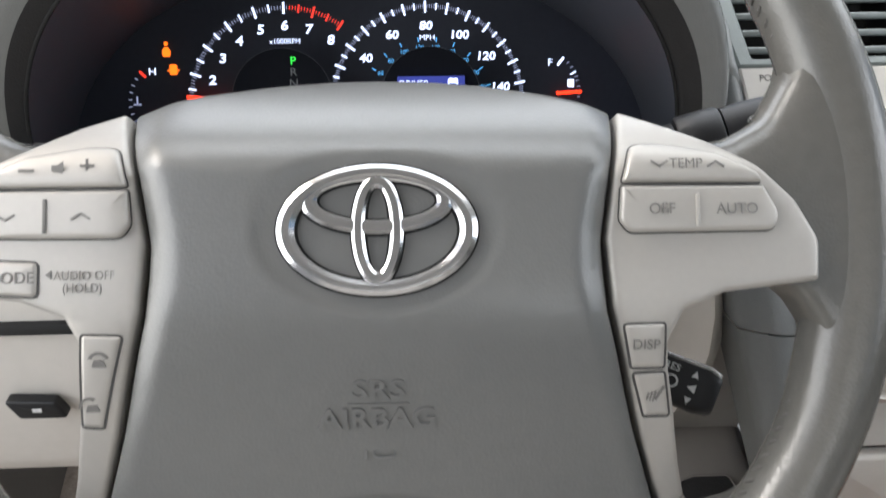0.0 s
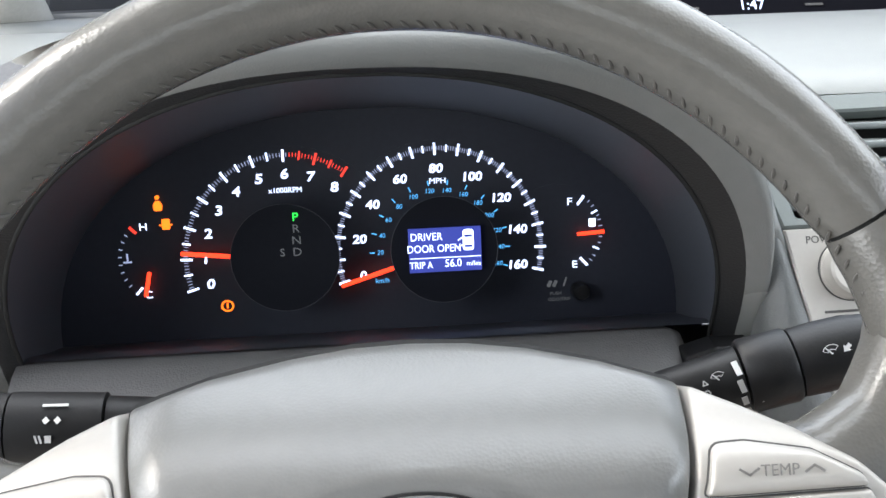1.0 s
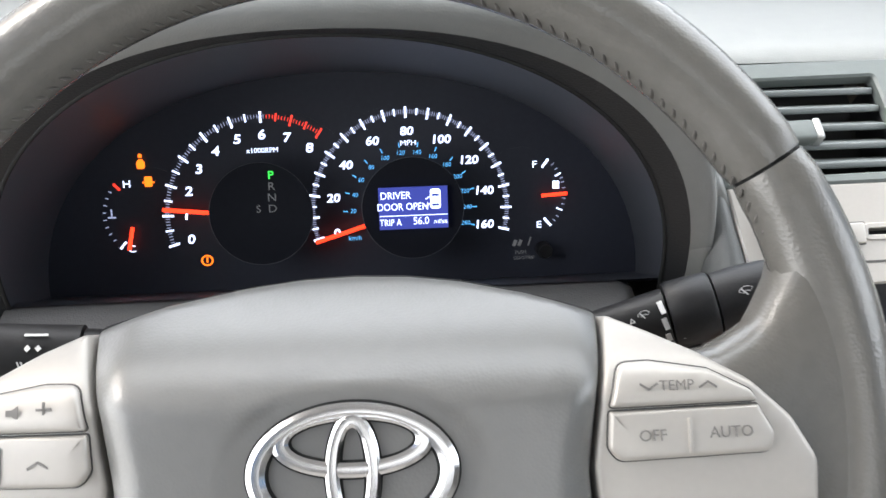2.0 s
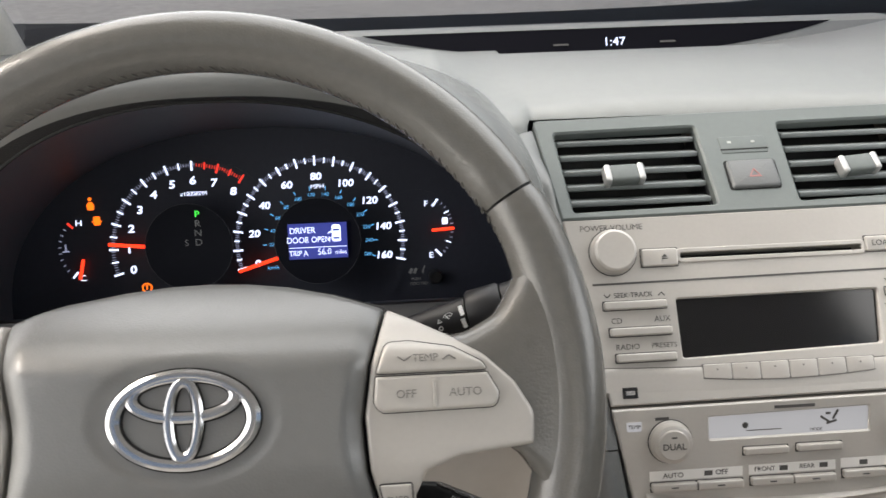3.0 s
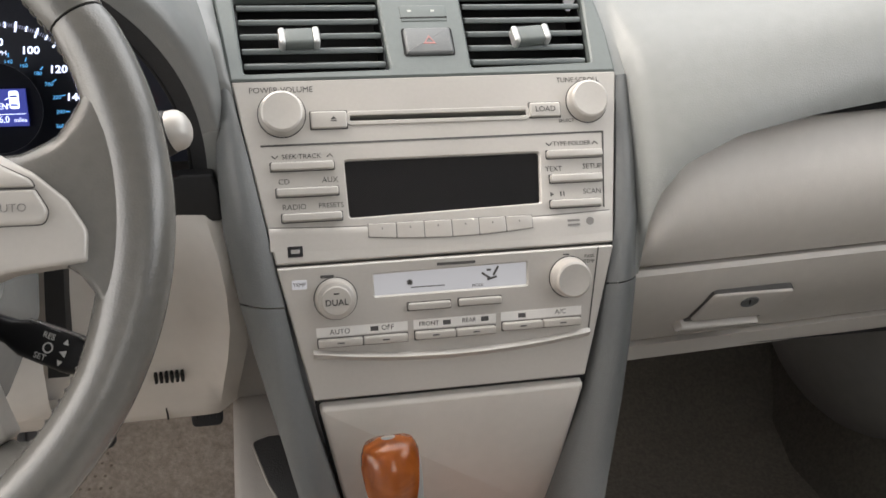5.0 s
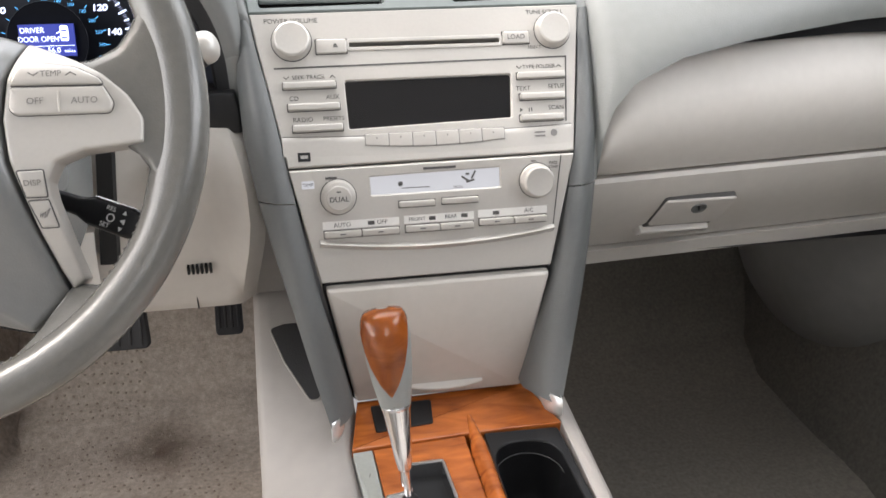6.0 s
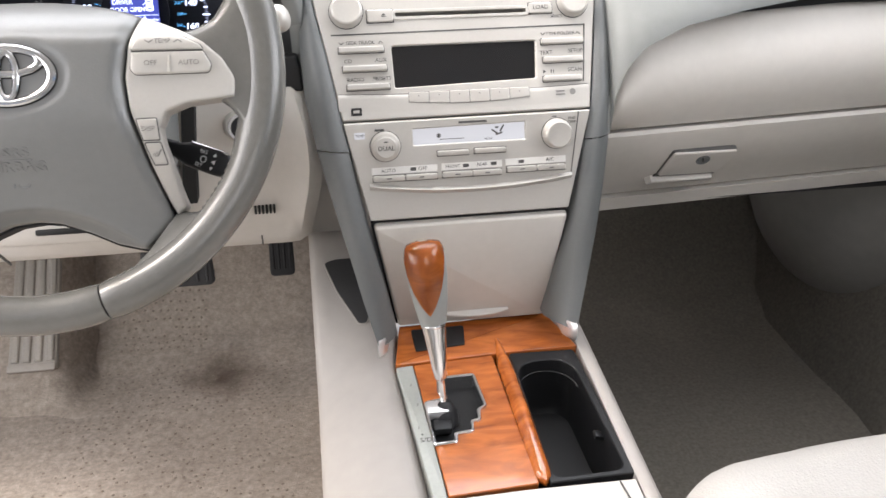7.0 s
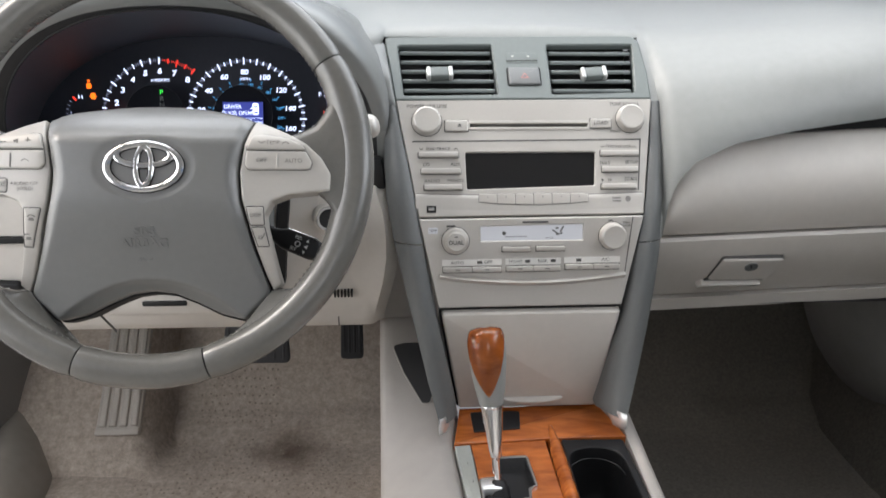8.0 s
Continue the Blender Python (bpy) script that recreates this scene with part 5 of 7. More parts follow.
    well = fillet([(0.4245, Y(0.3550), 0.030), (0.4880, Y(0.3540), 0.030), (0.4960, Y(0.1860), 0.012), (0.4230, Y(0.1840), 0.012)], 0.02, 8)
    part("cup_tray", plate(rim, [well], -0.012, 0.001, 0.001), BLACK, c, "black cup holder tray", m=CONSOLE)
    bm = bmesh.new()
    cx, cy = 0.457, Y(0.27)
    rings = []
    for s, n in ((1, 0.0), (0.97, -0.03), (0.94, -0.062), (0.88, -0.070), (0.0, -0.070)):
        if s:
            rings.append([bm.verts.new((cx + (x - cx) * s, cy + (y - cy) * s, n)) for x, y in well])
    for a, b in zip(rings, rings[1:]):
        ring_faces(bm, a, b)
    bm.faces.new(rings[-1])
    part("cup_well", bm, BLACK, c, "", 40, m=CONSOLE)
    part("cup_rim", tube([(0.456 + 0.033 * math.cos(a), Y(0.322) + 0.031 * math.sin(a), -0.014) for a in [math.pi * (k / 20) for k in range(21)]], 0.0007, 6), NEARBLACK, c, "thin grey cup ring line", m=CONSOLE)
    part("divider_clip", block((0.012, 0.010, 0.006), bevel=0.002), BLACK, c, m=CONSOLE @ pose(0.4885, Y(0.245), -0.012, 0, 20, 0))
    part("tray_base", slab([(0.296, Y(0.437)), (0.500, Y(0.437)), (0.505, Y(0.172)), (0.300, Y(0.172))], -0.10, -0.075, 0), DARK, c, m=CONSOLE)
    # power outlet flap
    soc = part("power_outlet", slab(fillet([(0.3170, Y(0.426)), (0.3790, Y(0.427)), (0.3750, Y(0.392)), (0.3180, Y(0.387))], 0.003), 0.0, 0.0035, 0.0012), BLACK, c, "black power outlet cover", m=CONSOLE)
    bar(soc, INKPALE, 0.3335, Y(0.403), 0.0036, 0.006, 0.0014)
    bar(soc, INKPALE, 0.3320, Y(0.407), 0.0036, 0.0014, 0.008)
    # storage pocket in the left flank, a flat plate with shade in its colour
    lip = fillet([(0.2265, 0.0958), (0.2420, 0.1008), (0.2700, 0.1008), (0.2850, 0.050), (0.2720, 0.0060), (0.2620, 0.0060), (0.2400, 0.0530)], 0.006)
    slope = axes((0, 0.42, 0.275), (1, 0, 0), Vector((0, 1, 0.507)).normalized(), Vector((0, -0.507, 1)).normalized())
    part("pocket_lip", tube([(x, y, 0.0008) for x, y in lip + lip[:1]], 0.0010, 8, caps=False), FLANK, c, "cream pocket lip", m=slope)
    part("side_pocket", slab(lip, -0.003, 0.0012, 0), FASCIA, c, "console side pocket, a flat plate darkened for its shade", m=slope)
    return c


console()


def gear_lever():
    base, top = Vector((0.3420, 0.292, 0.242)), Vector((0.3265, 0.339, 0.4200))
    up = (top - base).normalized()
    right = Vector((1, 0, 0)) - up * up.x
    right.normalize()
    m = axes(base, right, up.cross(right), up)
    length = (top - base).length
    g = thing("gear_lever", "automatic gear lever with a wood-faced leather knob", "gear lever", m)
    part("stem", lathe([(0.0036, 0.0), (0.0036, 0.034), (0.0042, 0.038), (0.0062, 0.040), (0.0074, 0.048), (0.0088, 0.062), (0.0106, 0.080), (0.0122, 0.095), (0.0126, 0.100)], 28), CHROME, g, "chrome lever stem")
    part("boot", lathe([(0.013, -0.012), (0.012, 0.004), (0.008, 0.012), (0.0045, 0.014)], 20), BLACK, g)
    # knob: pear shape, wider side to side
    z0 = 0.099
    L = length - z0
    rows = []
    prof = [(0.0, 0.0132, 0.0132), (0.06, 0.0142, 0.0141), (0.25, 0.0172, 0.0168), (0.45, 0.0194, 0.0190), (0.65, 0.0207, 0.0203), (0.80, 0.0206, 0.0200), (0.90, 0.0190, 0.0182), (0.96, 0.0165, 0.0154), (0.99, 0.0124, 0.0112), (1.0, 0.0035, 0.0035)]

    def knob_at(t):
        for p, q in zip(prof, prof[1:]):
            if t <= q[0]:
                f = (t - p[0]) / (q[0] - p[0])
                return p[1] + (q[1] - p[1]) * f, p[2] + (q[2] - p[2]) * f
        return prof[-1][1], prof[-1][2]
    for k in range(29):
        t = k / 28
        a, b = knob_at(t)
        rows.append([(a * math.cos(w), b * math.sin(w), z0 + L * t) for w in [2 * math.pi * j / 32 for j in range(32)]])
    part("knob", loft(rows, True, True), KNOBHIDE, g, "grey leather knob body", 60)
    # wood inlay on the driver-facing side
    rows = []
    for k in range(25):
        t = 0.15 + 0.8495 * k / 24
        a, b = knob_at(t)
        spread = math.radians(along([(0.15, 1.5), (0.20, 12), (0.28, 25), (0.46, 45), (0.67, 60), (0.80, 68), (0.86, 78), (0.91, 100), (0.95, 135), (1.0, 172)], t))
        rows.append([((a + 0.0012) * math.sin(w), -(b + 0.0012) * math.cos(w), z0 + L * t + 0.0016 * smooth01((t - 0.85) / 0.1)) for w in [spread * (j / 7 - 1) - 0.22 for j in range(15)]])
    bm = loft(rows)
    bmesh.ops.solidify(bm, geom=bm.faces[:], thickness=0.0015)
    part("wood_inlay", bm, WOOD, g, "glossy wood inlay", 60)
    part("collar", lathe([(0.0128, 0.0965), (0.0133, 0.0975), (0.0133, 0.0995), (0.0126, 0.1005)], 32), CHROME, g, "chrome collar")
    part("knob_seam", block((0.0007, 0.0008, 0.011), bevel=0), INK, g, m=pose(-0.0030, -0.0134, 0.1070, 5, 0, -13))
    return g


gear_lever()


# ---- steering wheel ----
TILT = radians(25.6)
WHEEL = axes((0.0099, 0.2580, 0.6208), (1, 0, 0), (0, math.sin(TILT), math.cos(TILT)), (0, -math.cos(TILT), math.sin(TILT))) @ pose(0, 0, 0, 0, 0, -0.55) @ Matrix.Scale(1.035, 4)
RIM_R, RIM_T, RIM_Y = 0.1778, 0.0150, 0.0040


def wheel_bend(x, y):
    """Depth of the wheel's front skin over its plane."""
    n = 0.0
    if y < -0.02:
        n -= 0.036 * smooth01((-0.02 - y) / 0.11)
    if y > 0.018:
        n -= 0.046 * ((y - 0.018) / 0.042) ** 1.5
    return n


def steering_wheel():
    w = thing("steering_wheel", "grey leather steering wheel with silver control spokes", "steering wheel", WHEEL)
    # rim in four stitched sections
    seams = [31.5, 148.5, 251.0, 286.5, 391.5]
    for a0, a1 in zip(seams, seams[1:]):
        rows = []
        n = max(10, int((a1 - a0) / 2.5))
        for k in range(n + 1):
            f = k / n
            a = radians(a0 + 0.22 + (a1 - a0 - 0.44) * f)
            edge = min(f, 1 - f) * n
            rr = RIM_T * (0.93 if edge < 0.5 else 1.0)
            grip = 1.0 + 0.22 * smooth01((abs(math.cos(a)) - 0.88) / 0.10)
            ring = [(RIM_R + rr * (math.cos(q) if math.cos(q) > 0 else grip * math.cos(q)), rr * 1.05 * math.sin(q)) for q in [2 * math.pi * j / 20 for j in range(20)]]
            rows.append([(r * math.cos(a), RIM_Y + r * math.sin(a), z) for r, z in ring])
        part("rim_section", loft(rows, True, True), LEATHER, w, "grey leather rim section", 50)
    rows = []
    for k in range(121):
        a = 2 * math.pi * k / 120
        rr = RIM_T * 0.90
        rows.append([((RIM_R + rr * math.cos(q)) * math.cos(a), RIM_Y + (RIM_R + rr * math.cos(q)) * math.sin(a), rr * math.sin(q)) for q in [2 * math.pi * j / 10 for j in range(10)]])
    part("rim_core", loft(rows, True), DARK, w, "dark seam core")
    # stitches round the inner edge
    st = bmesh.new()
    for k in range(190):
        ang = 2 * math.pi * k / 190
        deg = math.degrees(ang)
        if 248 < deg < 290 or 156 < deg < 204 or (deg > 336 or deg < 24):
            continue
        q = radians(171)
        rr = RIM_T * 1.0
        c = Vector((math.cos(ang), math.sin(ang), 0))
        t = Vector((-math.sin(ang), math.cos(ang), 0))
        p1 = c * (RIM_R + rr * math.cos(q - 0.13)) + Vector((0, RIM_Y, rr * 1.05 * math.sin(q - 0.13))) + t * 0.0013
        p2 = c * (RIM_R + rr * math.cos(q + 0.15)) + Vector((0, RIM_Y, rr * 1.05 * math.sin(q + 0.15))) - t * 0.0013
        tube([p1, (p1 + p2) / 2 - c * 0.0003 + Vector((0, 0, 0.0002)), p2], [0.0004, 0.0007, 0.0004], 5, st)
    tagged(part("stitching", st, STITCH, w, "grey cross stitching"), kind="stuff")

    # airbag cover
    half = [(0.000, 0.0628), (0.020, 0.0620), (0.040, 0.0593), (0.062, 0.0538), (0.0866, 0.0455, 0.002), (0.0803, 0.0180), (0.0770, -0.0065), (0.0786, -0.0300), (0.0893, -0.0700), (0.0995, -0.1000), (0.1022, -0.1070, 0.004), (0.0790, -0.1300, 0.005), (0.0580, -0.1245), (0.0370, -0.1140), (0.0180, -0.1065), (0.0, -0.1045)]
    # the upper corners reach a little further on the left than on the right
    flare = {1: 0.0010, -1: 0.0042}

    def side(p, sg):
        return (sg * (p[0] + (flare[sg] * smooth01((p[1] - 0.005) / 0.045) if p[0] > 0.06 and p[0] < 0.11 else 0.0)),) + tuple(p[1:])
    pts = fillet([side(p, 1) for p in half] + [side(p, -1) for p in reversed(half[1:-1])], 0.004, 3)

    def height(x, y, s):
        h = 0.0245 + wheel_bend(x, y) + 0.0035 * (1 - (min(1, abs(x) / 0.09)) ** 2)
        # chamfered sides outside the crease
        crease = along([(-0.103, 0.0930), (-0.093, 0.0895), (-0.058, 0.0755), (-0.018, 0.0652), (-0.002, 0.0655), (0.033, 0.0735)], y)
        if abs(x) > crease - 0.002:
            h -= 0.45 * (abs(x) - crease + 0.002) * smooth01((abs(x) - crease + 0.002) / 0.016)
        arc = -0.0925 - 5.2 * x * x
        if y < arc:
            h -= 0.75 * (arc - y) * smooth01((arc - y) / 0.006)
        if s > 0.985:
            h -= 0.0022 * (s - 0.985) / 0.015
        e = ((x / 0.0400) ** 2 + ((y + 0.002) / 0.0270) ** 2)
        if e < 1.2:
            f = smooth01((1.2 - e) / 0.3)
            h = h * (1 - f) + (0.0262 - 0.05 * max(0, y - 0.008)) * f
        return h
    dense = []
    for i in range(len(pts)):
        a, b = pts[i], pts[(i + 1) % len(pts)]
        d = math.hypot(b[0] - a[0], b[1] - a[1])
        k = max(1, int(d / 0.004))
        dense += [(a[0] + (b[0] - a[0]) * j / k, a[1] + (b[1] - a[1]) * j / k) for j in range(k)]
    scales = [1.0, 0.995, 0.985, 0.97, 0.95, 0.925, 0.90] + [0.88 - 0.02 * k for k in range(43)]
    bm = dome(dense, (0, -0.035), scales, height)
    low = [bm.verts.new((x, y, height(x, y, 1) - 0.022)) for x, y in dense]
    bm.verts.ensure_lookup_table()
    ring_faces(bm, low, [bm.verts[i] for i in range(len(dense))])
    cover = part("airbag_cover", bm, BAGSKIN, w, "grained grey airbag cover", 50)
    part("cover_gap", bent(slab(inset(pts, -0.0018), -0.012, 0.0085, 0), wheel_bend), DARK, w, "dark gap round the airbag cover")
    zc = 0.0264
    n = 72
    em = part("emblem", flat_band(ellipse(0, 0, 0.0335, 0.0220, n), ellipse(0, 0, 0.0275, 0.0172, n), -0.002, 0.0016, 0.0026, 0.30), EMBLEM, cover, "chrome badge of three joined oval rings", 18, m=pose(0, -0.002, zc))
    # Wider black bands below the rings imitate their thin shadow line.
    part("badge_shadow_line", band(ellipse(0, 0, 0.0342, 0.0227, n), ellipse(0, 0, 0.0266, 0.0163, n), -0.002, 0.0006), DARK, em, "black line drawn as shadow round the badge")
    part("badge_shadow_line", band(ellipse(0, 0, 0.0093, 0.0197, n), ellipse(0, 0, 0.0034, 0.0140, n), -0.002, 0.0005), DARK, em, "black line drawn as shadow round the badge")
    part("badge_shadow_line", band(ellipse(0, 0.0090, 0.0260, 0.0113, n), ellipse(0, 0.0098, 0.0192, 0.0060, n), -0.002, 0.0005), DARK, em, "black line drawn as shadow round the badge")
    part("badge_ring", flat_band(ellipse(0, 0.0090, 0.0252, 0.0105, n), ellipse(0, 0.0098, 0.0200, 0.0066, n), -0.002, 0.0016, 0.0022), EMBLEM, em, smooth=18)
    part("badge_ring", flat_band(ellipse(0, 0, 0.0087, 0.0190, n), ellipse(0, 0, 0.0043, 0.0140, n), -0.002, 0.0016, 0.0024), EMBLEM, em, smooth=18)

    def tilted(u, v, lift):
        d = 0.002
        sl = (height(u, v + d, 0.5) - height(u, v - d, 0.5)) / (2 * d)
        return pose(u, v, height(u, v, 0.5) + lift, math.degrees(math.atan(sl)), 0, 0)
    lettering("SRS", 0.0095, BAGSKIN, cover, 0, 0, 0, squeeze=1.25, m=tilted(-0.0005, -0.0555, 0.0002), thick=0.0004, bold=0.0002)
    part("underline", block((0.021, 0.0010, 0.0006), bevel=0), BAGSKIN, cover, m=tilted(-0.0005, -0.0605, 0.0002))
    lettering("AIRBAG", 0.0105, BAGSKIN, cover, 0, 0, 0, squeeze=1.1, m=tilted(-0.0010, -0.0655, 0.0002), thick=0.0004, bold=0.0002)
    bar(cover, BAGSKIN, -0.0055, -0.0775, height(-0.0055, -0.0775, 0.5) + 0.0003, 0.0010, 0.0050, 0, "horn_mark")
    part("horn_mark", band(ellipse(0.001, -0.0780, 0.0042, 0.0020, 16), ellipse(0.001, -0.0780, 0.0034, 0.0013, 16), -0.001, 0.0005), BAGSKIN, cover, m=pose(0, 0, height(0, -0.078, 0.5)))

    # silver spoke panels
    spoke = [(0.0882, 0.0450, 0.002), (0.1020, 0.0385), (0.1175, 0.0310, 0.02), (0.1335, 0.0212, 0.02), (0.1472, 0.0085, 0.012), (0.1556, -0.0060, 0.010), (0.1548, -0.0203, 0.002), (0.1370, -0.0222), (0.1206, -0.0240), (0.1055, -0.0300), (0.1000, -0.0408), (0.1010, -0.0510), (0.1035, -0.0620), (0.1085, -0.0860), (0.1120, -0.0990, 0.003), (0.1045, -0.1050, 0.001), (0.0992, -0.0935), (0.0914, -0.0700), (0.0804, -0.0285), (0.0785, -0.0050), (0.0817, 0.0180)]
    for sg in (1, -1):
        outline = fillet([side(p, sg) for p in spoke], 0.003, 4)
        face = 0.0205

        def bend(x, y):
            return wheel_bend(x, y) - 0.06 * max(0, abs(x) - 0.09)
        panel = part("spoke_panel", bent(slab(outline, face - 0.022, face, 0.002, 3), bend), SILVER, w, "warm silver spoke panel with buttons", 40)
        F = lambda u, v, lift=0.0: face + bend(u, v) + lift

        def key(points, r, lift, name, label="", mat=KEYCAP):
            P = fillet([(sg * p[0], p[1]) + tuple(p[2:]) for p in points], r, 4)
            part(name + "_gap", bent(slab(inset(P, -0.0005), face - 0.004, face + 0.0003, 0), bend), INK, panel, "dark gap round a button")
            return part(name, bent(slab(P, face - 0.002, face + lift, 0.0016, 3), bend), mat, panel, label)

        upper = [(0.0840, 0.0140, 0.001), (0.0885, 0.0282, 0.005), (0.0995, 0.0285, 0.004), (0.1190, 0.0252, 0.004), (0.1325, 0.0178, 0.004), (0.1345, 0.0142, 0.001)]
        lower = [(0.0838, 0.0127, 0.001), (0.1345, 0.0130, 0.001), (0.1398, 0.0034, 0.005), (0.1380, -0.0027, 0.005), (0.0860, -0.0034, 0.006), (0.0828, 0.0010, 0.004)]
        ku = key(upper, 0.003, 0.0030, "rocker_button")
        kl = key(lower, 0.003, 0.0030, "lower_button")
        L = 0.0032
        if sg == 1:
            lettering("TEMP", 0.0049, PRINT, ku, 0.1065, 0.0204, F(0.1065, 0.0204, L + 0.0002))
            for u, sx in ((0.0971, -1), (0.1173, 1)):
                bar(ku, PRINT, u - 0.0014, 0.0204, F(u, 0.0204, L), 0.0038, 0.0007, 32 * sx, "arrow_mark")
                bar(ku, PRINT, u + 0.0014, 0.0204, F(u, 0.0204, L), 0.0038, 0.0007, -32 * sx, "arrow_mark")
            lettering("OFF", 0.0053, PRINT, kl, 0.0974, 0.0045, F(0.0974, 0.0045, L + 0.0002))
            lettering("AUTO", 0.0053, PRINT, kl, 0.1242, 0.0045, F(0.1242, 0.0045, L + 0.0002))
            part("ridge", block((0.0014, 0.0115, 0.0012), bevel=0.0004), KEYCAP, kl, m=pose(0.1101, 0.0042, F(0.1101, 0.0042, L)))
        else:
            bar(ku, PRINT, -0.1175, 0.0198, F(-0.1175, 0.0198, L), 0.0052, 0.0009, 0, "minus_mark")
            bar(ku, PRINT, -0.0972, 0.0212, F(-0.0972, 0.0212, L), 0.0048, 0.0009, 0, "plus_mark")
            bar(ku, PRINT, -0.0972, 0.0212, F(-0.0972, 0.0212, L), 0.0009, 0.0048, 0, "plus_mark")
            part("speaker_mark", slab([(-0.0018, 0.0010), (0.0, 0.0010), (0.0020, 0.0024), (0.0020, -0.0024), (0.0, -0.0010), (-0.0018, -0.0010)], 0, 0.0003, 0), PRINT, ku, m=pose(-0.1071, 0.0204, F(-0.1071, 0.0204, L)))
            for u, sx in ((-0.0987, 1), (-0.1240, -1)):
                bar(kl, PRINT, u - 0.0016, 0.0040, F(u, 0.004, L), 0.0038, 0.0007, 32 * sx, "arrow_mark")
                bar(kl, PRINT, u + 0.0016, 0.0040, F(u, 0.004, L), 0.0038, 0.0007, -32 * sx, "arrow_mark")
            part("ridge", block((0.0012, 0.0115, 0.0010), bevel=0.0003), PRINT, kl, m=pose(-0.1109, 0.0042, F(-0.1109, 0.0042, L)))
            mode = key([(0.1140, -0.0110), (0.1330, -0.0100), (0.1330, -0.0215), (0.1140, -0.0228)], 0.002, 0.0012, "mode_button")
            lettering("MODE", 0.0055, PRINT, mode, -0.1225, -0.0163, F(-0.1225, -0.0163, 0.0016))
            lettering("AUDIO OFF", 0.0042, PRINT, panel, -0.0982, -0.0157, F(-0.0982, -0.0157, 0.0004), squeeze=0.92)
            lettering("(HOLD)", 0.0042, PRINT, panel, -0.0988, -0.0199, F(-0.0988, -0.0199, 0.0004), squeeze=0.92)
            part("arrow_mark", slab([(0.0008, 0.0014), (0.0008, -0.0014), (-0.0012, 0.0)], 0, 0.0003, 0), PRINT, panel, m=pose(-0.1102, -0.0152, F(-0.110, -0.0152, 0.0001)))
        # lower pair of keys on the slim arm
        def on_skin(u, v, lift):
            d = 0.002
            sl = (bend(u, v + d) - bend(u, v - d)) / (2 * d)
            return pose(u, v, F(u, v, lift), math.degrees(math.atan(sl)), 0, 0)
        if sg == 1:
            k1 = key([(0.0838, -0.0348), (0.0985, -0.0346), (0.0990, -0.0500), (0.0872, -0.0500)], 0.0012, 0.0010, "display_button")
            lettering("DISP", 0.0050, PRINT, k1, 0, 0, 0, m=on_skin(0.0918, -0.0420, 0.0013))
            k2 = key([(0.0878, -0.0518), (0.0992, -0.0516), (0.1025, -0.0676), (0.0930, -0.0676)], 0.0012, 0.0010, "voice_button")
            for j in range(3):
                part("voice_mark", block((0.0005, 0.0026 + 0.0008 * j, 0.0003), bevel=0), PRINT, k2, m=on_skin(0.0936 + 0.0012 * j, -0.0602, 0.0012) @ pose(0, 0, 0, 0, 0, -12))
            part("voice_mark", block((0.0011, 0.0060, 0.0003), bevel=0), PRINT, k2, m=on_skin(0.0978, -0.0590, 0.0012) @ pose(0, 0, 0, 0, 0, -28))
        else:
            k1 = key([(0.0858, -0.0360), (0.0998, -0.0355), (0.1030, -0.0675), (0.0958, -0.0680)], 0.0012, 0.0010, "telephone_button")
            for u, v, tilt in ((-0.0942, -0.0445, 0), (-0.0982, -0.0600, 32)):
                part("telephone_mark", slab(fillet([(-0.0026, -0.0016), (0.0026, -0.0016), (0.0016, 0.0010), (-0.0016, 0.0010)], 0.0005), 0, 0.0003, 0), PRINT, k1, m=on_skin(u, v - 0.0004, 0.0011))
                arc = [(0.0036 * math.cos(radians(d)), 0.0030 * math.sin(radians(d))) for d in range(15, 166, 15)]
                inner = [(0.0024 * math.cos(radians(d)), 0.0021 * math.sin(radians(d))) for d in range(165, 14, -15)]
                part("telephone_mark", slab(arc + inner, 0, 0.0003, 0), PRINT, k1, m=on_skin(u - 0.00004 * tilt, v + 0.0004, 0.0011) @ pose(0, 0, 0, 0, 0, tilt))

    # leather spokes that join the rim
    def curve(points, t):
        k = min(len(points) - 2, int(t * (len(points) - 1)))
        f = t * (len(points) - 1) - k
        a, b = points[k], points[k + 1]
        return a[0] + (b[0] - a[0]) * f, a[1] + (b[1] - a[1]) * f

    def leather_spoke(sg, upper, lower, a0, a1, n0, n1):
        rows = []
        for i in range(21):
            f = i / 20
            top, low = [], []
            for j in range(17):
                t = j / 16
                p, q = curve(upper, f), curve(lower, f)
                x, y = p[0] + (q[0] - p[0]) * t, p[1] + (q[1] - p[1]) * t
                a = radians(a0 + (a1 - a0) * t)
                g = f ** 3
                x, y = x * (1 - g) + RIM_R * math.cos(a) * g, y * (1 - g) + (RIM_Y + RIM_R * math.sin(a)) * g
                e = abs(2 * t - 1)
                n = n0 + (n1 - n0) * smooth01(f * 1.1) - 0.0015 * math.sin(math.pi * f) - 0.011 * (1 - math.sqrt(max(0.0, 1 - e ** 5)))
                top.append((sg * x, y, n))
                low.append((sg * x, y, min(n - 0.004, n0 * (1 - f) - 0.020 + 0.008 * f)))
            rows.append(top + low[::-1])
        part("leather_spoke", loft(rows, True, True), LEATHER, w, "grey leather spoke joining the rim", 60)

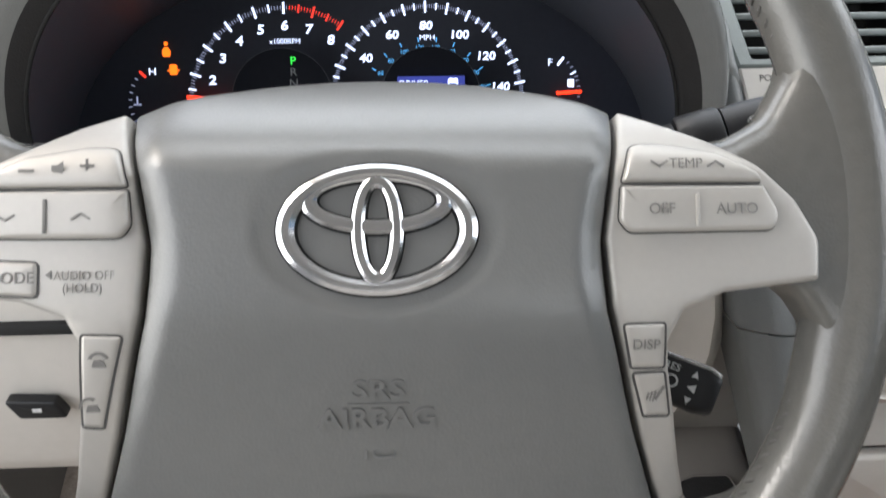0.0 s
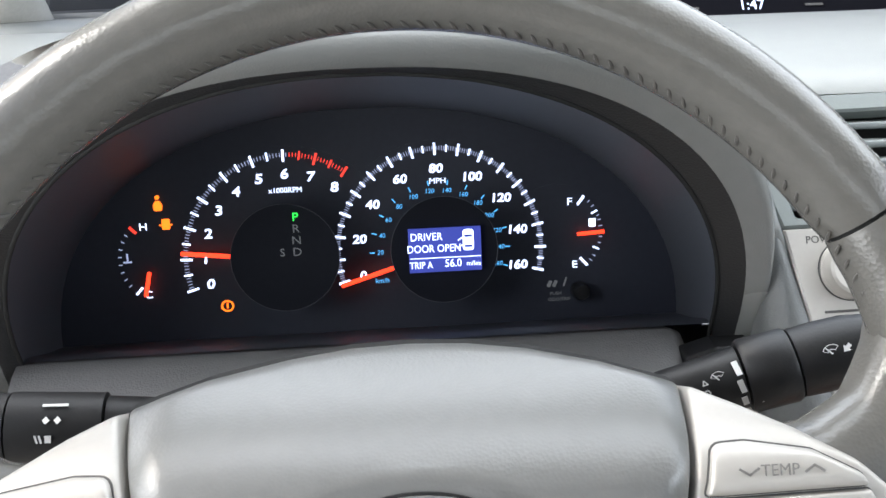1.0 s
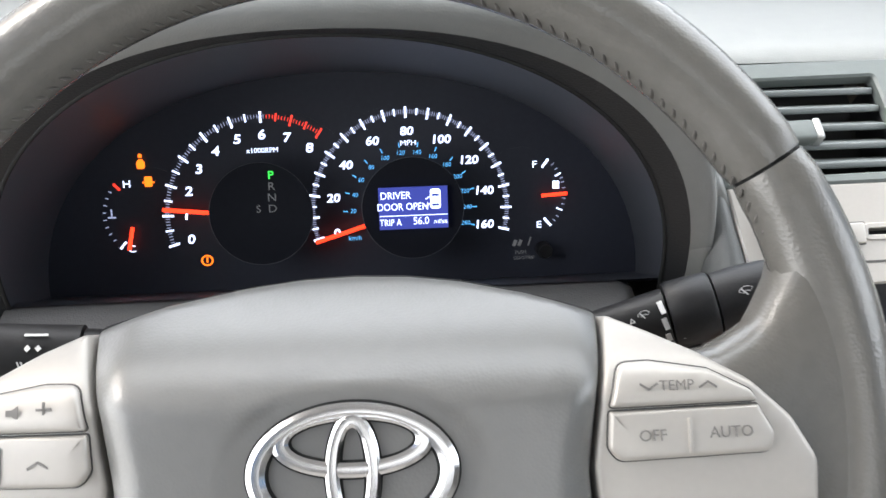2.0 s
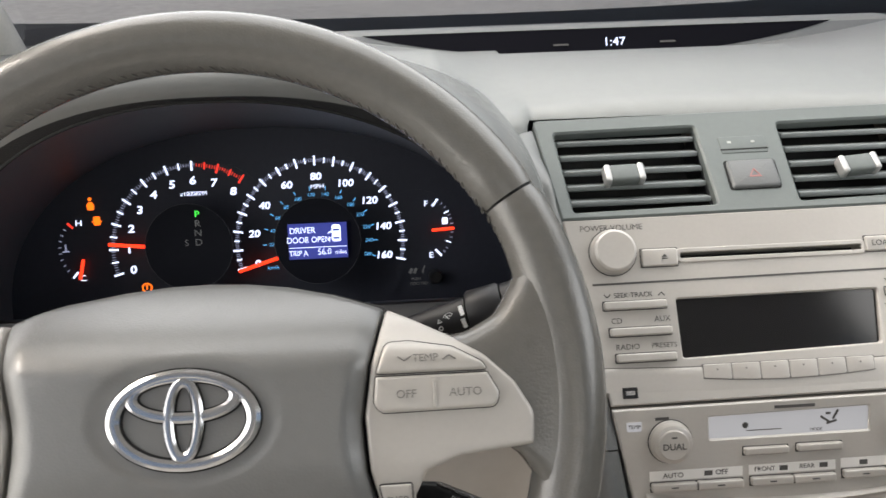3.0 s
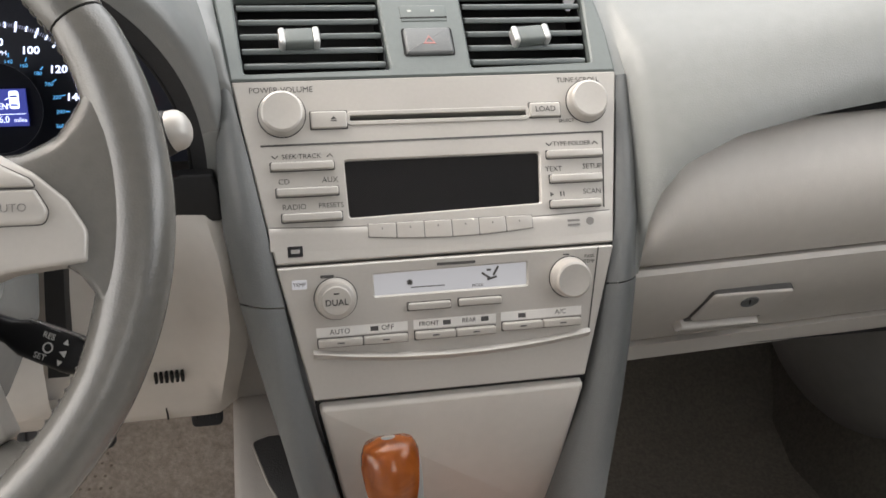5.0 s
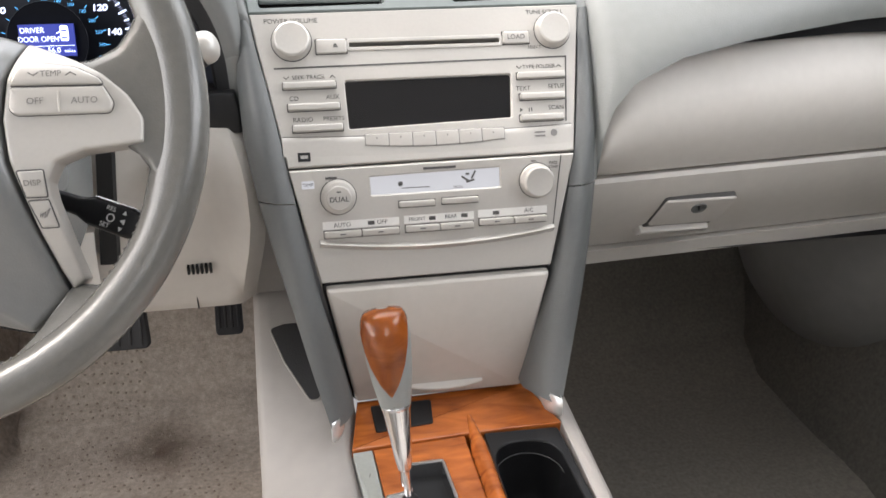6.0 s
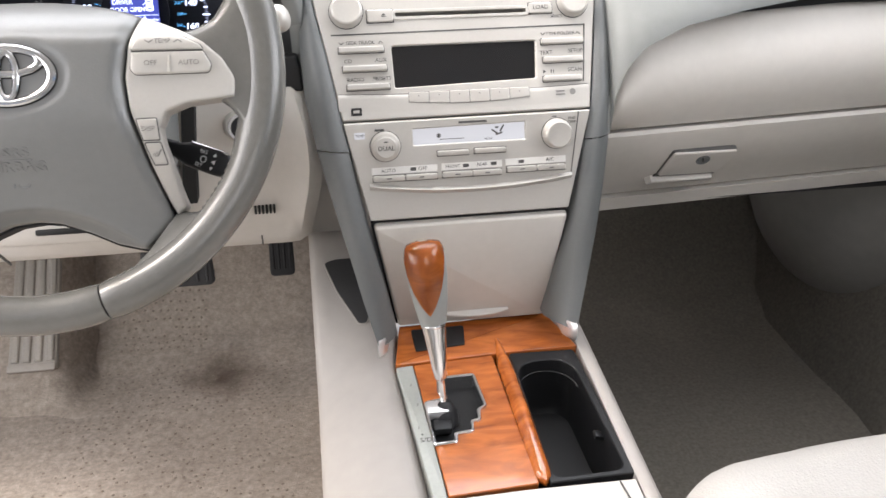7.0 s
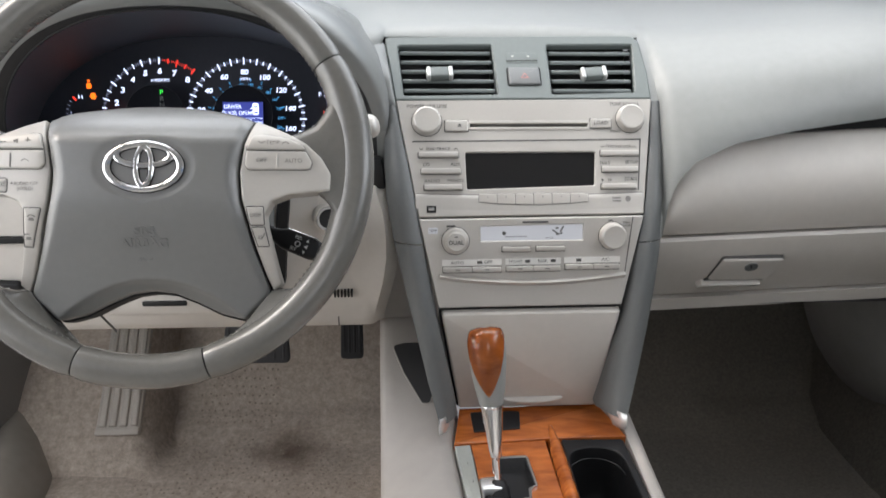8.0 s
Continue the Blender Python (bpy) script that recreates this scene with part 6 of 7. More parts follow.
    for sg in (1, -1):
        leather_spoke(sg, [(0.106, 0.0300), (0.1250, 0.0315), (0.1400, 0.0370), (0.1500, 0.0480), (0.1570, 0.0650), (0.1600, 0.0840)],
                      [(0.1440, -0.0215), (0.1500, -0.0260), (0.1570, -0.0350), (0.1620, -0.0470), (0.1650, -0.0600), (0.1660, -0.0740)], 29, -25, 0.0165, 0.0140)
        leather_spoke(sg, [(0.1050, -0.1020), (0.1090, -0.1020), (0.1150, -0.1045), (0.1240, -0.1040), (0.1360, -0.0965), (0.1500, -0.0860)],
                      [(0.0790, -0.1345), (0.0755, -0.1375), (0.0680, -0.1440), (0.0620, -0.1540), (0.0540, -0.1640), (0.0450, -0.1720)], -30, -75.5, -0.0085, 0.0140)
    # hub behind the cover
    part("hub", lathe([(0.045, -0.085), (0.055, -0.060), (0.056, -0.035), (0.048, -0.026)], 40, m=pose(0, -0.035, 0)), BLACK, w, "black hub behind the cover")
    return w


steering_wheel()


def column():
    c = thing("steering_column", "grey steering column cover", "steering column", WHEEL)
    # shroud: tapered box behind the wheel
    rows = []
    for n, hw, top, bot in ((-0.050, 0.060, 0.018, -0.062), (-0.056, 0.066, 0.024, -0.070), (-0.075, 0.070, 0.028, -0.078), (-0.13, 0.075, 0.030, -0.088), (-0.20, 0.080, 0.028, -0.098)):
        pts = fillet([(-hw, bot * 0.4), (-hw, top * 0.4), (-hw * 0.75, top), (hw * 0.75, top), (hw, top * 0.4), (hw, bot * 0.4), (hw * 0.7, bot), (-hw * 0.7, bot)], 0.015, 4)
        rows.append([(x, y, n) for x, y in pts])
    part("shroud", loft(rows, True, True), HOOD, c, "grey plastic column shroud", 40)
    part("shroud_seam", block((0.146, 0.0015, 0.10), (0, -0.008, -0.13), 0), DARK, c)
    # ignition lock on the right flank
    face = Vector((0.25, -0.95, 0.15)).normalized()
    side = Vector((0, 0, 1)).cross(face).normalized()
    m = WHEEL.inverted() @ axes((0.1525, 0.4600, 0.5085), side, face.cross(side), face)
    ign = part("ignition_lock", lathe([(0.0165, -0.03), (0.0165, -0.002), (0.0155, 0.001), (0.0145, 0.001), (0.0140, -0.002)], 32), CREAM, c, "cream ignition lock housing", m=m)
    part("lock_ring", lathe([(0.0142, -0.002), (0.0142, 0.0025), (0.0115, 0.0025), (0.0110, -0.001)], 32), CHROME, ign, "chrome lock ring")
    part("lock_barrel", lathe([(0.0112, -0.004), (0.0112, 0.0005), (0.0004, 0.0005)], 24), BLACK, ign)
    return c


column()


def wiper_stalk():
    base, tip = Vector((0.073, 0.354, 0.605)), Vector((0.2078, 0.338, 0.6445))
    d = (tip - base).normalized()
    up = (Vector((0, 0.3, 1)) - d * d.dot(Vector((0, 0.3, 1)))).normalized()
    m = axes(base, d, up, d.cross(up))
    L = (tip - base).length
    s = thing("wiper_stalk", "black wiper stalk with white symbols", "control stalk", m)
    def stalk(segs, name, mat, label=""):
        rows = []
        for x, a, b in segs:
            rows.append([(x, a * math.cos(q), b * math.sin(q)) for q in [2 * math.pi * j / 24 for j in range(24)]])
        return part(name, loft(rows, True, True), mat, s, label, 35)
    stalk([(0.0, 0.0090, 0.008), (0.04, 0.0105, 0.009), (0.0805, 0.0132, 0.0114)], "arm", BLACK)
    stalk([(0.0815, 0.0148, 0.0130), (0.0830, 0.0158, 0.0140), (0.1005, 0.0158, 0.0140), (0.102, 0.0148, 0.0130)], "rotary_collar", BLACK, "black twist collar")
    stalk([(0.103, 0.0145, 0.0128), (0.113, 0.0150, 0.0136), (L - 0.016, 0.0146, 0.0136), (L - 0.005, 0.0124, 0.0122)], "grip", BLACK, "black twist grip")
    stalk([(L - 0.0048, 0.0120, 0.0120), (L - 0.001, 0.0118, 0.0118), (L + 0.0020, 0.0106, 0.0106), (L + 0.0045, 0.0082, 0.0082), (L + 0.0060, 0.0048, 0.0048), (L + 0.0066, 0.0012, 0.0012)], "end_cap", KEYCAP, "pale rounded end cap")
    def lay(x, y, lift=0.0004):
        a = along([(0.0, 0.0090), (0.04, 0.0105), (0.0805, 0.0132), (0.103, 0.0145), (0.113, 0.0150)], x)
        b = along([(0.0, 0.008), (0.04, 0.009), (0.0805, 0.0114), (0.103, 0.0128), (0.113, 0.0136)], x)
        q = max(-0.95, min(0.95, y / a))
        return pose(x, y, b * math.sqrt(1 - q * q) + lift, -math.degrees(math.asin(q)), 0, 8)

    def fan(x, y, size):
        outer = [(size * math.cos(radians(d)), size * math.sin(radians(d))) for d in range(35, 146, 10)]
        inner = [(0.45 * u, 0.45 * v) for u, v in outer]
        part("white_mark", band(outer + inner[::-1], [(u * 0.90, v * 0.90 + 0.04 * size) for u, v in outer] + [(u * 1.12, v * 1.05 + 0.06 * size) for u, v in inner[::-1]], 0, 0.0003), INKPALE, s, "white wiper symbol", m=lay(x, y - 0.4 * size))
        part("white_mark", block((0.0005, size * 0.9, 0.0003), (0, size * 0.45, 0.0002), 0), INKPALE, s, m=lay(x, y - 0.4 * size) @ pose(0, 0, 0, 0, 0, 28))
    fan(0.1155, 0.0045, 0.0040)
    part("white_mark", slab([(-0.0022, 0), (0, 0.0018), (0, 0.0008), (0.0018, 0.0008), (0.0018, -0.0008), (0, -0.0008), (0, -0.0018)], 0, 0.0003, 0), INKPALE, s, m=lay(0.1215, 0.0040) @ pose(0, 0, 0, 0, 0, 30))
    fan(0.0705, 0.0048, 0.0036)
    part("white_mark", band([(0, 0.0014), (0.0014, -0.001), (-0.0014, -0.001)], [(0, 0.0007), (0.0007, -0.0006), (-0.0007, -0.0006)], 0, 0.0003), INKPALE, s, m=lay(0.0645, 0.0034))
    part("white_mark", band(ellipse(0, 0, 0.0014, 0.0014, 14), ellipse(0, 0, 0.0009, 0.0009, 14), 0, 0.0003), INKPALE, s, m=lay(0.0645, -0.0008))
    fan(0.0655, -0.0050, 0.0026)
    for y, h in ((0.0062, 0.0062), (-0.0012, 0.0056), (-0.0078, 0.0050)):
        part("white_mark", block((0.0024, h, 0.0003), bevel=0), INKPALE, s, m=lay(0.0785, y))
    part("white_mark", block((0.0030, 0.0006, 0.0003), bevel=0), INKPALE, s, m=lay(0.0860, -0.0095, 0.0024))
    return s


wiper_stalk()


def signal_stalk():
    base, tip = Vector((-0.058, 0.365, 0.609)), Vector((-0.205, 0.352, 0.622))
    d = (tip - base).normalized()
    up = (Vector((0, 0.3, 1)) - d * d.dot(Vector((0, 0.3, 1)))).normalized()
    m = axes(base, -d, up, (-d).cross(up))
    s = thing("light_stalk", "black light and indicator stalk with white symbols", "control stalk", m)
    for segs, name in (([(0.0, 0.0095, 0.008), (-0.06, 0.013, 0.0115)], "arm"), ([(-0.061, 0.0145, 0.013), (-0.098, 0.0155, 0.014)], "twist_grip"), ([(-0.099, 0.0150, 0.0135), (-0.145, 0.0150, 0.0135), (-0.150, 0.010, 0.009)], "end_grip")):
        rows = [[(x, a * math.cos(q), b * math.sin(q)) for q in [2 * math.pi * j / 24 for j in range(24)]] for x, a, b in segs]
        part(name, loft(rows, True, True), BLACK, s, "", 35)
    marks = ((-0.0790, 0.0115, 0.010, 0.0012, 0), (-0.0775, 0.0060, 0.0022, 0.0022, 45), (-0.0820, 0.0060, 0.0022, 0.0022, 45), (-0.0810, -0.0015, 0.0024, 0.0030, 0), (-0.0840, -0.0015, 0.0007, 0.0034, 15), (-0.0856, -0.0015, 0.0007, 0.0034, 15), (-0.102, -0.0010, 0.004, 0.0014, 0))
    for x, y, w, h, t in marks:
        part("white_mark", block((w, h, 0.0003), bevel=0), INKPALE, s, m=pose(x, y, 0.0139 * math.sqrt(1 - (y / 0.0158) ** 2) + 0.0004, -math.degrees(math.asin(y / 0.0165)), 0, t))
    return s


signal_stalk()


def cruise_stalk():
    base, tip = Vector((0.0965, 0.303, 0.549)), Vector((0.1645, 0.271, 0.5315))
    d = (tip - base).normalized()
    n = Vector((0.1, -0.9, 0.35))
    n = (n - d * n.dot(d)).normalized()
    m = axes(base, d, n.cross(d), n)
    s = thing("cruise_stalk", "black cruise control stalk with white lettering", "control stalk", m)
    rows = []
    for x, a, b in ((0.0, 0.0062, 0.006), (0.02, 0.0070, 0.007), (0.026, 0.0092, 0.007), (0.030, 0.0104, 0.0075), (0.058, 0.0108, 0.0075), (0.064, 0.0096, 0.0065), (0.066, 0.008, 0.005)):
        pts = fillet([(-a, -b), (a, -b), (a, b), (-a, b)], 0.004, 3)
        rows.append([(x, p[0], p[1]) for p in pts])
    part("lever", loft(rows, True, True), BLACK, s, "", 40)
    lettering("RES", 0.0046, INKPALE, s, 0.044, 0.0056, 0.0079)
    lettering("SET", 0.0046, INKPALE, s, 0.043, -0.0062, 0.0079)
    for y, pts in ((0.0056, [(0, 0.0016), (0.0016, -0.0014), (-0.0016, -0.0014)]), (-0.0062, [(0, -0.0016), (0.0016, 0.0014), (-0.0016, 0.0014)]), (-0.0005, [(-0.002, 0), (0.0018, 0.002), (0.0018, -0.002)])):
        part("arrow_mark", slab(pts, 0, 0.0003, 0), INKPALE, s, m=pose(0.0545, y, 0.0076))
    part("dial_mark", band(ellipse(0.0455, -0.0005, 0.003, 0.003, 16), ellipse(0.0455, -0.0005, 0.0022, 0.0022, 16), 0.007, 0.0078), INKPALE, s)
    part("bright_edge", tube([(0.030, 0.0102, 0.0064), (0.060, 0.0104, 0.0064), (0.0648, 0.0088, 0.0055)], 0.0010, 6), SATIN, s)
    return s


cruise_stalk()


# ---- instruments ----
CT = radians(10)
CLUSTER = axes((-0.0101, 0.6245, 0.6194), (1, 0, 0), (0, math.sin(CT), math.cos(CT)), (0, -math.cos(CT), math.sin(CT)))


def polar(c, r, deg):
    return c[0] + r * math.cos(radians(deg)), c[1] + r * math.sin(radians(deg))


def instruments():
    k = thing("instrument_cluster", "lit instrument cluster with rev counter and speedometer", "instrument cluster", CLUSTER)
    part("face", slab([(-0.25, -0.11), (0.245, -0.11), (0.245, 0.095), (-0.25, 0.095)], -0.02, -0.001, 0), FACE, k, "black gauge face")

    def ticks(dial, centre, r0, r1, w, angles, mat, name="tick", n=0.0):
        bm = bmesh.new()
        for a in angles:
            x, y = polar(centre, (r0 + r1) / 2, a)
            block((r1 - r0, w, 0.0004), (0, 0, 0), 0, bm=bm, m=pose(x, y, n + 0.0003, 0, 0, a))
        ob = part(name, bm, mat, dial)
        return tagged(ob, kind="stuff") if name == "scale_line" else ob

    tc, sc = (-0.058, -0.024), (0.0505, -0.024)
    # rev counter
    d = part("rev_counter", lathe([(0.080, -0.001), (0.080, 0.0), (0.0004, 0.0)], 48, m=pose(*tc, 0)), FACE, k, "rev counter dial")
    A = lambda v: 196 - 17.65 * v
    for v in range(9):
        ticks(d, tc, 0.0690, 0.0775, 0.0016, [A(v)], G_RED if v > 6 else G_WHITE)
        if v < 8:
            ticks(d, tc, 0.0705, 0.0765, 0.0013, [A(v + 0.5)], G_RED if v > 5 else G_WHITE)
        x, y = polar(tc, 0.0600, A(v))
        lettering(str(v), 0.0096, G_WHITE, d, x, y, 0.0004, squeeze=1.2, slant=0.1, bold=0.0002)
    ticks(d, tc, 0.0722, 0.0752, 0.0005, [A(i / 10) for i in range(62) if i % 5], G_DIM, "scale_line")
    ticks(d, tc, 0.0722, 0.0752, 0.0005, [A(i / 10) for i in range(62, 81) if i % 5], G_RED, "scale_line")
    lettering("x1000RPM", 0.0054, G_WHITE, d, tc[0], 0.0245, 0.0004)
    # speedometer
    d2 = part("speedometer", lathe([(0.080, -0.001), (0.080, 0.0002), (0.0004, 0.0002)], 48, m=pose(*sc, 0)), FACE, k, "speedometer dial")
    B = lambda v: 196 - 1.3125 * v
    for v in range(0, 161, 5):
        if v % 10 == 0:
            ticks(d2, sc, 0.0690, 0.0775, 0.0016, [B(v)], G_WHITE, n=0.0002)
        else:
            ticks(d2, sc, 0.0712, 0.0760, 0.0013, [B(v)], G_WHITE, n=0.0002)
    ticks(d2, sc, 0.0722, 0.0752, 0.0005, [B(v) for v in range(161) if v % 5], G_DIM, "scale_line", 0.0002)
    for v in range(0, 161, 20):
        x, y = polar(sc, 0.0590 if v < 100 else 0.0575, B(v))
        lettering(str(v), 0.0087, G_WHITE, d2, x, y, 0.0006, squeeze=1.15, slant=0.1, bold=0.0002)
    lettering("MPH", 0.0056, G_WHITE, d2, sc[0], 0.0262, 0.0006, squeeze=1.1)
    lettering("km/h", 0.0050, G_BLUE, d2, sc[0] - 0.043, -0.0445, 0.0006)
    for v in range(20, 261, 20):
        a = B(v / 1.609)
        ticks(d2, sc, 0.0475, 0.0510, 0.0008, [a], G_BLUE, "kmh_tick", 0.0002)
        x, y = polar(sc, 0.0435, a)
        lettering(str(v), 0.0046, G_BLUE, d2, x, y, 0.0006, slant=0.1)
    # needles
    for (dial, c, a) in ((d, tc, 174.0), (d2, sc, 196.5)):
        bm = block((0.042, 0.0030, 0.0016), (0, 0, 0), 0.0006)
        x, y = polar(c, 0.0545, a)
        part("needle", bm, G_NEEDLE, dial, "glowing red needle", m=pose(x, y, 0.008, 0, 0, a))
    # hubs with displays
    for (dial, c, nm) in ((d, (tc[0] + 0.001, -0.0185), "hub"), (d2, (sc[0] + 0.001, -0.0185), "hub")):
        part(nm, lathe([(0.020, 0.0), (0.022, 0.025), (0.0365, 0.0340), (0.0370, 0.0345), (0.0365, 0.0352), (0.0355, 0.0350), (0.0004, 0.0350)], 56, m=pose(*c, 0)), HUBBLACK, dial, "black raised hub disc")
        part("hub_edge", tube([(c[0] + 0.0368 * math.cos(q), c[1] + 0.0368 * math.sin(q), 0.0350) for q in [2 * math.pi * j / 60 for j in range(61)]], 0.00025, 5, caps=False), TUNNEL, dial, "thin grey hub edge")
    lcd = part("lcd", slab([(0.0270, -0.0030), (0.0765, -0.0030), (0.0765, -0.0330), (0.0270, -0.0330)], 0.030, 0.0385, 0), G_LCD, d2, "blue lit message display")
    lettering("DRIVER", 0.0074, G_WHITE, lcd, 0.0392, -0.0088, 0.0388, squeeze=0.9)
    lettering("DOOR OPEN", 0.0074, G_WHITE, lcd, 0.0442, -0.0170, 0.0388, squeeze=0.85)
    lettering("TRIP A", 0.0068, G_WHITE, lcd, 0.0350, -0.0282, 0.0388, squeeze=0.8)
    lettering("56.0", 0.0076, G_WHITE, lcd, 0.0570, -0.0275, 0.0388, squeeze=0.9)
    lettering("miles", 0.0048, G_WHITE, lcd, 0.0710, -0.0282, 0.0388)
    bar(lcd, G_WHITE, 0.0518, -0.0232, 0.0388, 0.0485, 0.0005, 0, "divider_line")
    part("door_symbol", slab(fillet([(0.0640, -0.0045), (0.0715, -0.0045), (0.0715, -0.0190), (0.0640, -0.0190)], 0.0022), 0.0385, 0.0388, 0), G_WHITE, lcd)
    for v0, w in ((-0.0090, 0.0052), (-0.0160, 0.0052)):
        bar(lcd, G_LCD, 0.06775, v0, 0.0390, w, 0.0016, 0, "symbol_window")
    for v0 in (-0.0100, -0.0150):
        bar(lcd, G_WHITE, 0.0622, v0 - 0.001, 0.0388, 0.0035, 0.0008, 30, "symbol_door")
    for ch, v, mat in (("P", 0.0090, G_GREEN), ("R", 0.0010, G_GREY), ("N", -0.0070, G_GREY), ("D", -0.0150, G_GREY)):
        lettering(ch, 0.0080, mat, d, -0.0485, v, 0.0356, squeeze=1.1)
    lettering("S", 0.0075, G_GREY, d, -0.0585, -0.0150, 0.0356)
    # fuel and temperature gauges
    fc, hc = (0.1360, -0.016), (-0.1460, -0.0205)
    f = part("fuel_gauge", lathe([(0.036, -0.0012), (0.036, -0.0004), (0.0004, -0.0004)], 32, m=pose(*fc, 0)), FACE, k, "fuel gauge")
    for r0, r1, w, a in ((0.0255, 0.0335, 0.0018, 52), (0.0255, 0.0335, 0.0018, -48), (0.0290, 0.0340, 0.0011, 27), (0.0290, 0.0340, 0.0011, -23)):
        ticks(f, fc, r0, r1, w, [a], G_WHITE)
    ticks(f, fc, 0.0315, 0.0340, 0.0006, [-40, -33, -15, -7, 7, 15, 21, 35, 43], G_DIM, "scale_line")
    lettering("F", 0.0074, G_WHITE, f, 0.1460, 0.0065, 0.0002, squeeze=1.2), lettering("E", 0.0074, G_WHITE, f, 0.1490, -0.0400, 0.0002, squeeze=1.2)
    part("pump_symbol", slab(fillet([(0.1600, -0.0065), (0.1650, -0.0065), (0.1650, -0.0125), (0.1600, -0.0125)], 0.0006), -0.0004, 0.0002, 0), G_WHITE, f)
    part("needle", block((0.020, 0.0026, 0.0014), bevel=0.0005), G_NEEDLE, f, m=pose(0.1605, -0.0165, 0.004, 0, 0, 3))
    h = part("temperature_gauge", lathe([(0.036, -0.0012), (0.036, -0.0004), (0.0004, -0.0004)], 32, m=pose(*hc, 0)), FACE, k, "temperature gauge")
    ticks(h, hc, 0.0265, 0.0335, 0.0016, [228], G_WHITE), ticks(h, hc, 0.0270, 0.0335, 0.0018, [134], G_RED)
    ticks(h, hc, 0.0305, 0.0330, 0.0006, [145, 155, 165, 175, 185, 195, 205, 215], G_DIM, "scale_line")
    lettering("H", 0.0074, G_WHITE, h, -0.1595, 0.0030, 0.0002, squeeze=1.2), lettering("C", 0.0074, G_WHITE, h, -0.1600, -0.0460, 0.0002, squeeze=1.2)
    part("needle", block((0.018, 0.0028, 0.0014), bevel=0.0005), G_NEEDLE, h, m=pose(-0.1590, -0.0375, 0.004, 0, 0, 257))
    bar(h, G_DIM, -0.1725, -0.0215, 0.0002, 0.0060, 0.0012), bar(h, G_DIM, -0.1725, -0.0180, 0.0002, 0.0012, 0.0055)
    # warning lights
    belt = part("seat_belt_light", slab(fillet([(-0.0014, 0.0032), (0.0014, 0.0032), (0.0032, 0.0002), (0.0026, -0.0038), (-0.0026, -0.0038), (-0.0032, 0.0002)], 0.0012), 0, 0.0004, 0), G_AMBER, k, "amber warning light", m=pose(-0.1480, 0.0180, 0))
    part("light_head", lathe([(0.0015, 0), (0.0015, 0.0004)], 14), G_AMBER, belt, m=pose(0, 0.0058, 0))
    part("door_light", slab(fillet([(-0.0028, 0.0038), (0.0028, 0.0038), (0.0028, -0.0038), (-0.0028, -0.0038)], 0.001), 0, 0.0004, 0), G_AMBER, k, "amber door warning light", m=pose(-0.1435, 0.0045, 0))
    bar(k, G_AMBER, -0.1435, 0.0040, 0.0003, 0.0090, 0.0010, 0, "door_light_wing")
    tp = part("tyre_light", band(ellipse(0, 0, 0.0046, 0.0042, 20), ellipse(0, 0, 0.0034, 0.0032, 20), 0, 0.0004), G_AMBER, k, "amber tyre warning light", m=pose(-0.1050, -0.0570, 0))
    bar(tp, G_AMBER, 0, 0.0004, 0.0002, 0.0011, 0.0040)
    # trip button
    part("trip_button", lathe([(0.0062, 0), (0.0060, 0.010), (0.0050, 0.012), (0.0004, 0.012)], 24), BLACK, k, "black trip button", m=pose(0.1520, -0.0590, 0))
    lettering("PUSH", 0.0036, G_GREY, k, 0.1345, -0.0610, 0.0003)
    lettering("ODO/TRIP", 0.0036, G_GREY, k, 0.1370, -0.0655, 0.0003)
    for u in (0.130, 0.134):
        bar(k, G_GREY, u, -0.0535, 0.0003, 0.0025, 0.0050, -25, "dimmer_mark")
    bar(k, G_GREY, 0.1415, -0.0525, 0.0003, 0.0012, 0.0070, -20, "dimmer_mark")
    return k


instruments()


# ---- footwell ----
def pedal(name, m, w, h, label, ribs):
    p = thing(name, label, "pedal", m)
    part("pad", slab(fillet([(-w / 2, -h / 2), (w / 2, -h / 2), (w / 2 * 0.92, h / 2), (-w / 2 * 0.92, h / 2)], 0.008), -0.012, 0.004, 0.003), GRIP, p)
    for i in range(ribs):
        part("rib", block((0.0035, h * 0.8, 0.003), bevel=0.001), GRIP, p, m=pose(-w / 2 + w * (i + 0.7) / (ribs + 0.4), 0, 0.0045))
    part("arm", tube([(0, h * 0.3, -0.01), (0, h * 0.6, -0.03), (0, h * 1.9, -0.06)], 0.008, 8), BLACK, p)
    return p


pedal("accelerator_pedal", axes((0.160, 0.845, 0.190), (1, 0, 0), Vector((0, 0.30, 0.95)).normalized(), Vector((0, -0.95, 0.30)).normalized()), 0.039, 0.112, "black ribbed rubber accelerator pedal", 4)
pedal("brake_pedal", axes((0.014, 0.735, 0.213), (1, 0, 0), Vector((0, 0.35, 0.94)).normalized(), Vector((0, -0.94, 0.35)).normalized()), 0.105, 0.060, "black rubber brake pedal", 7)


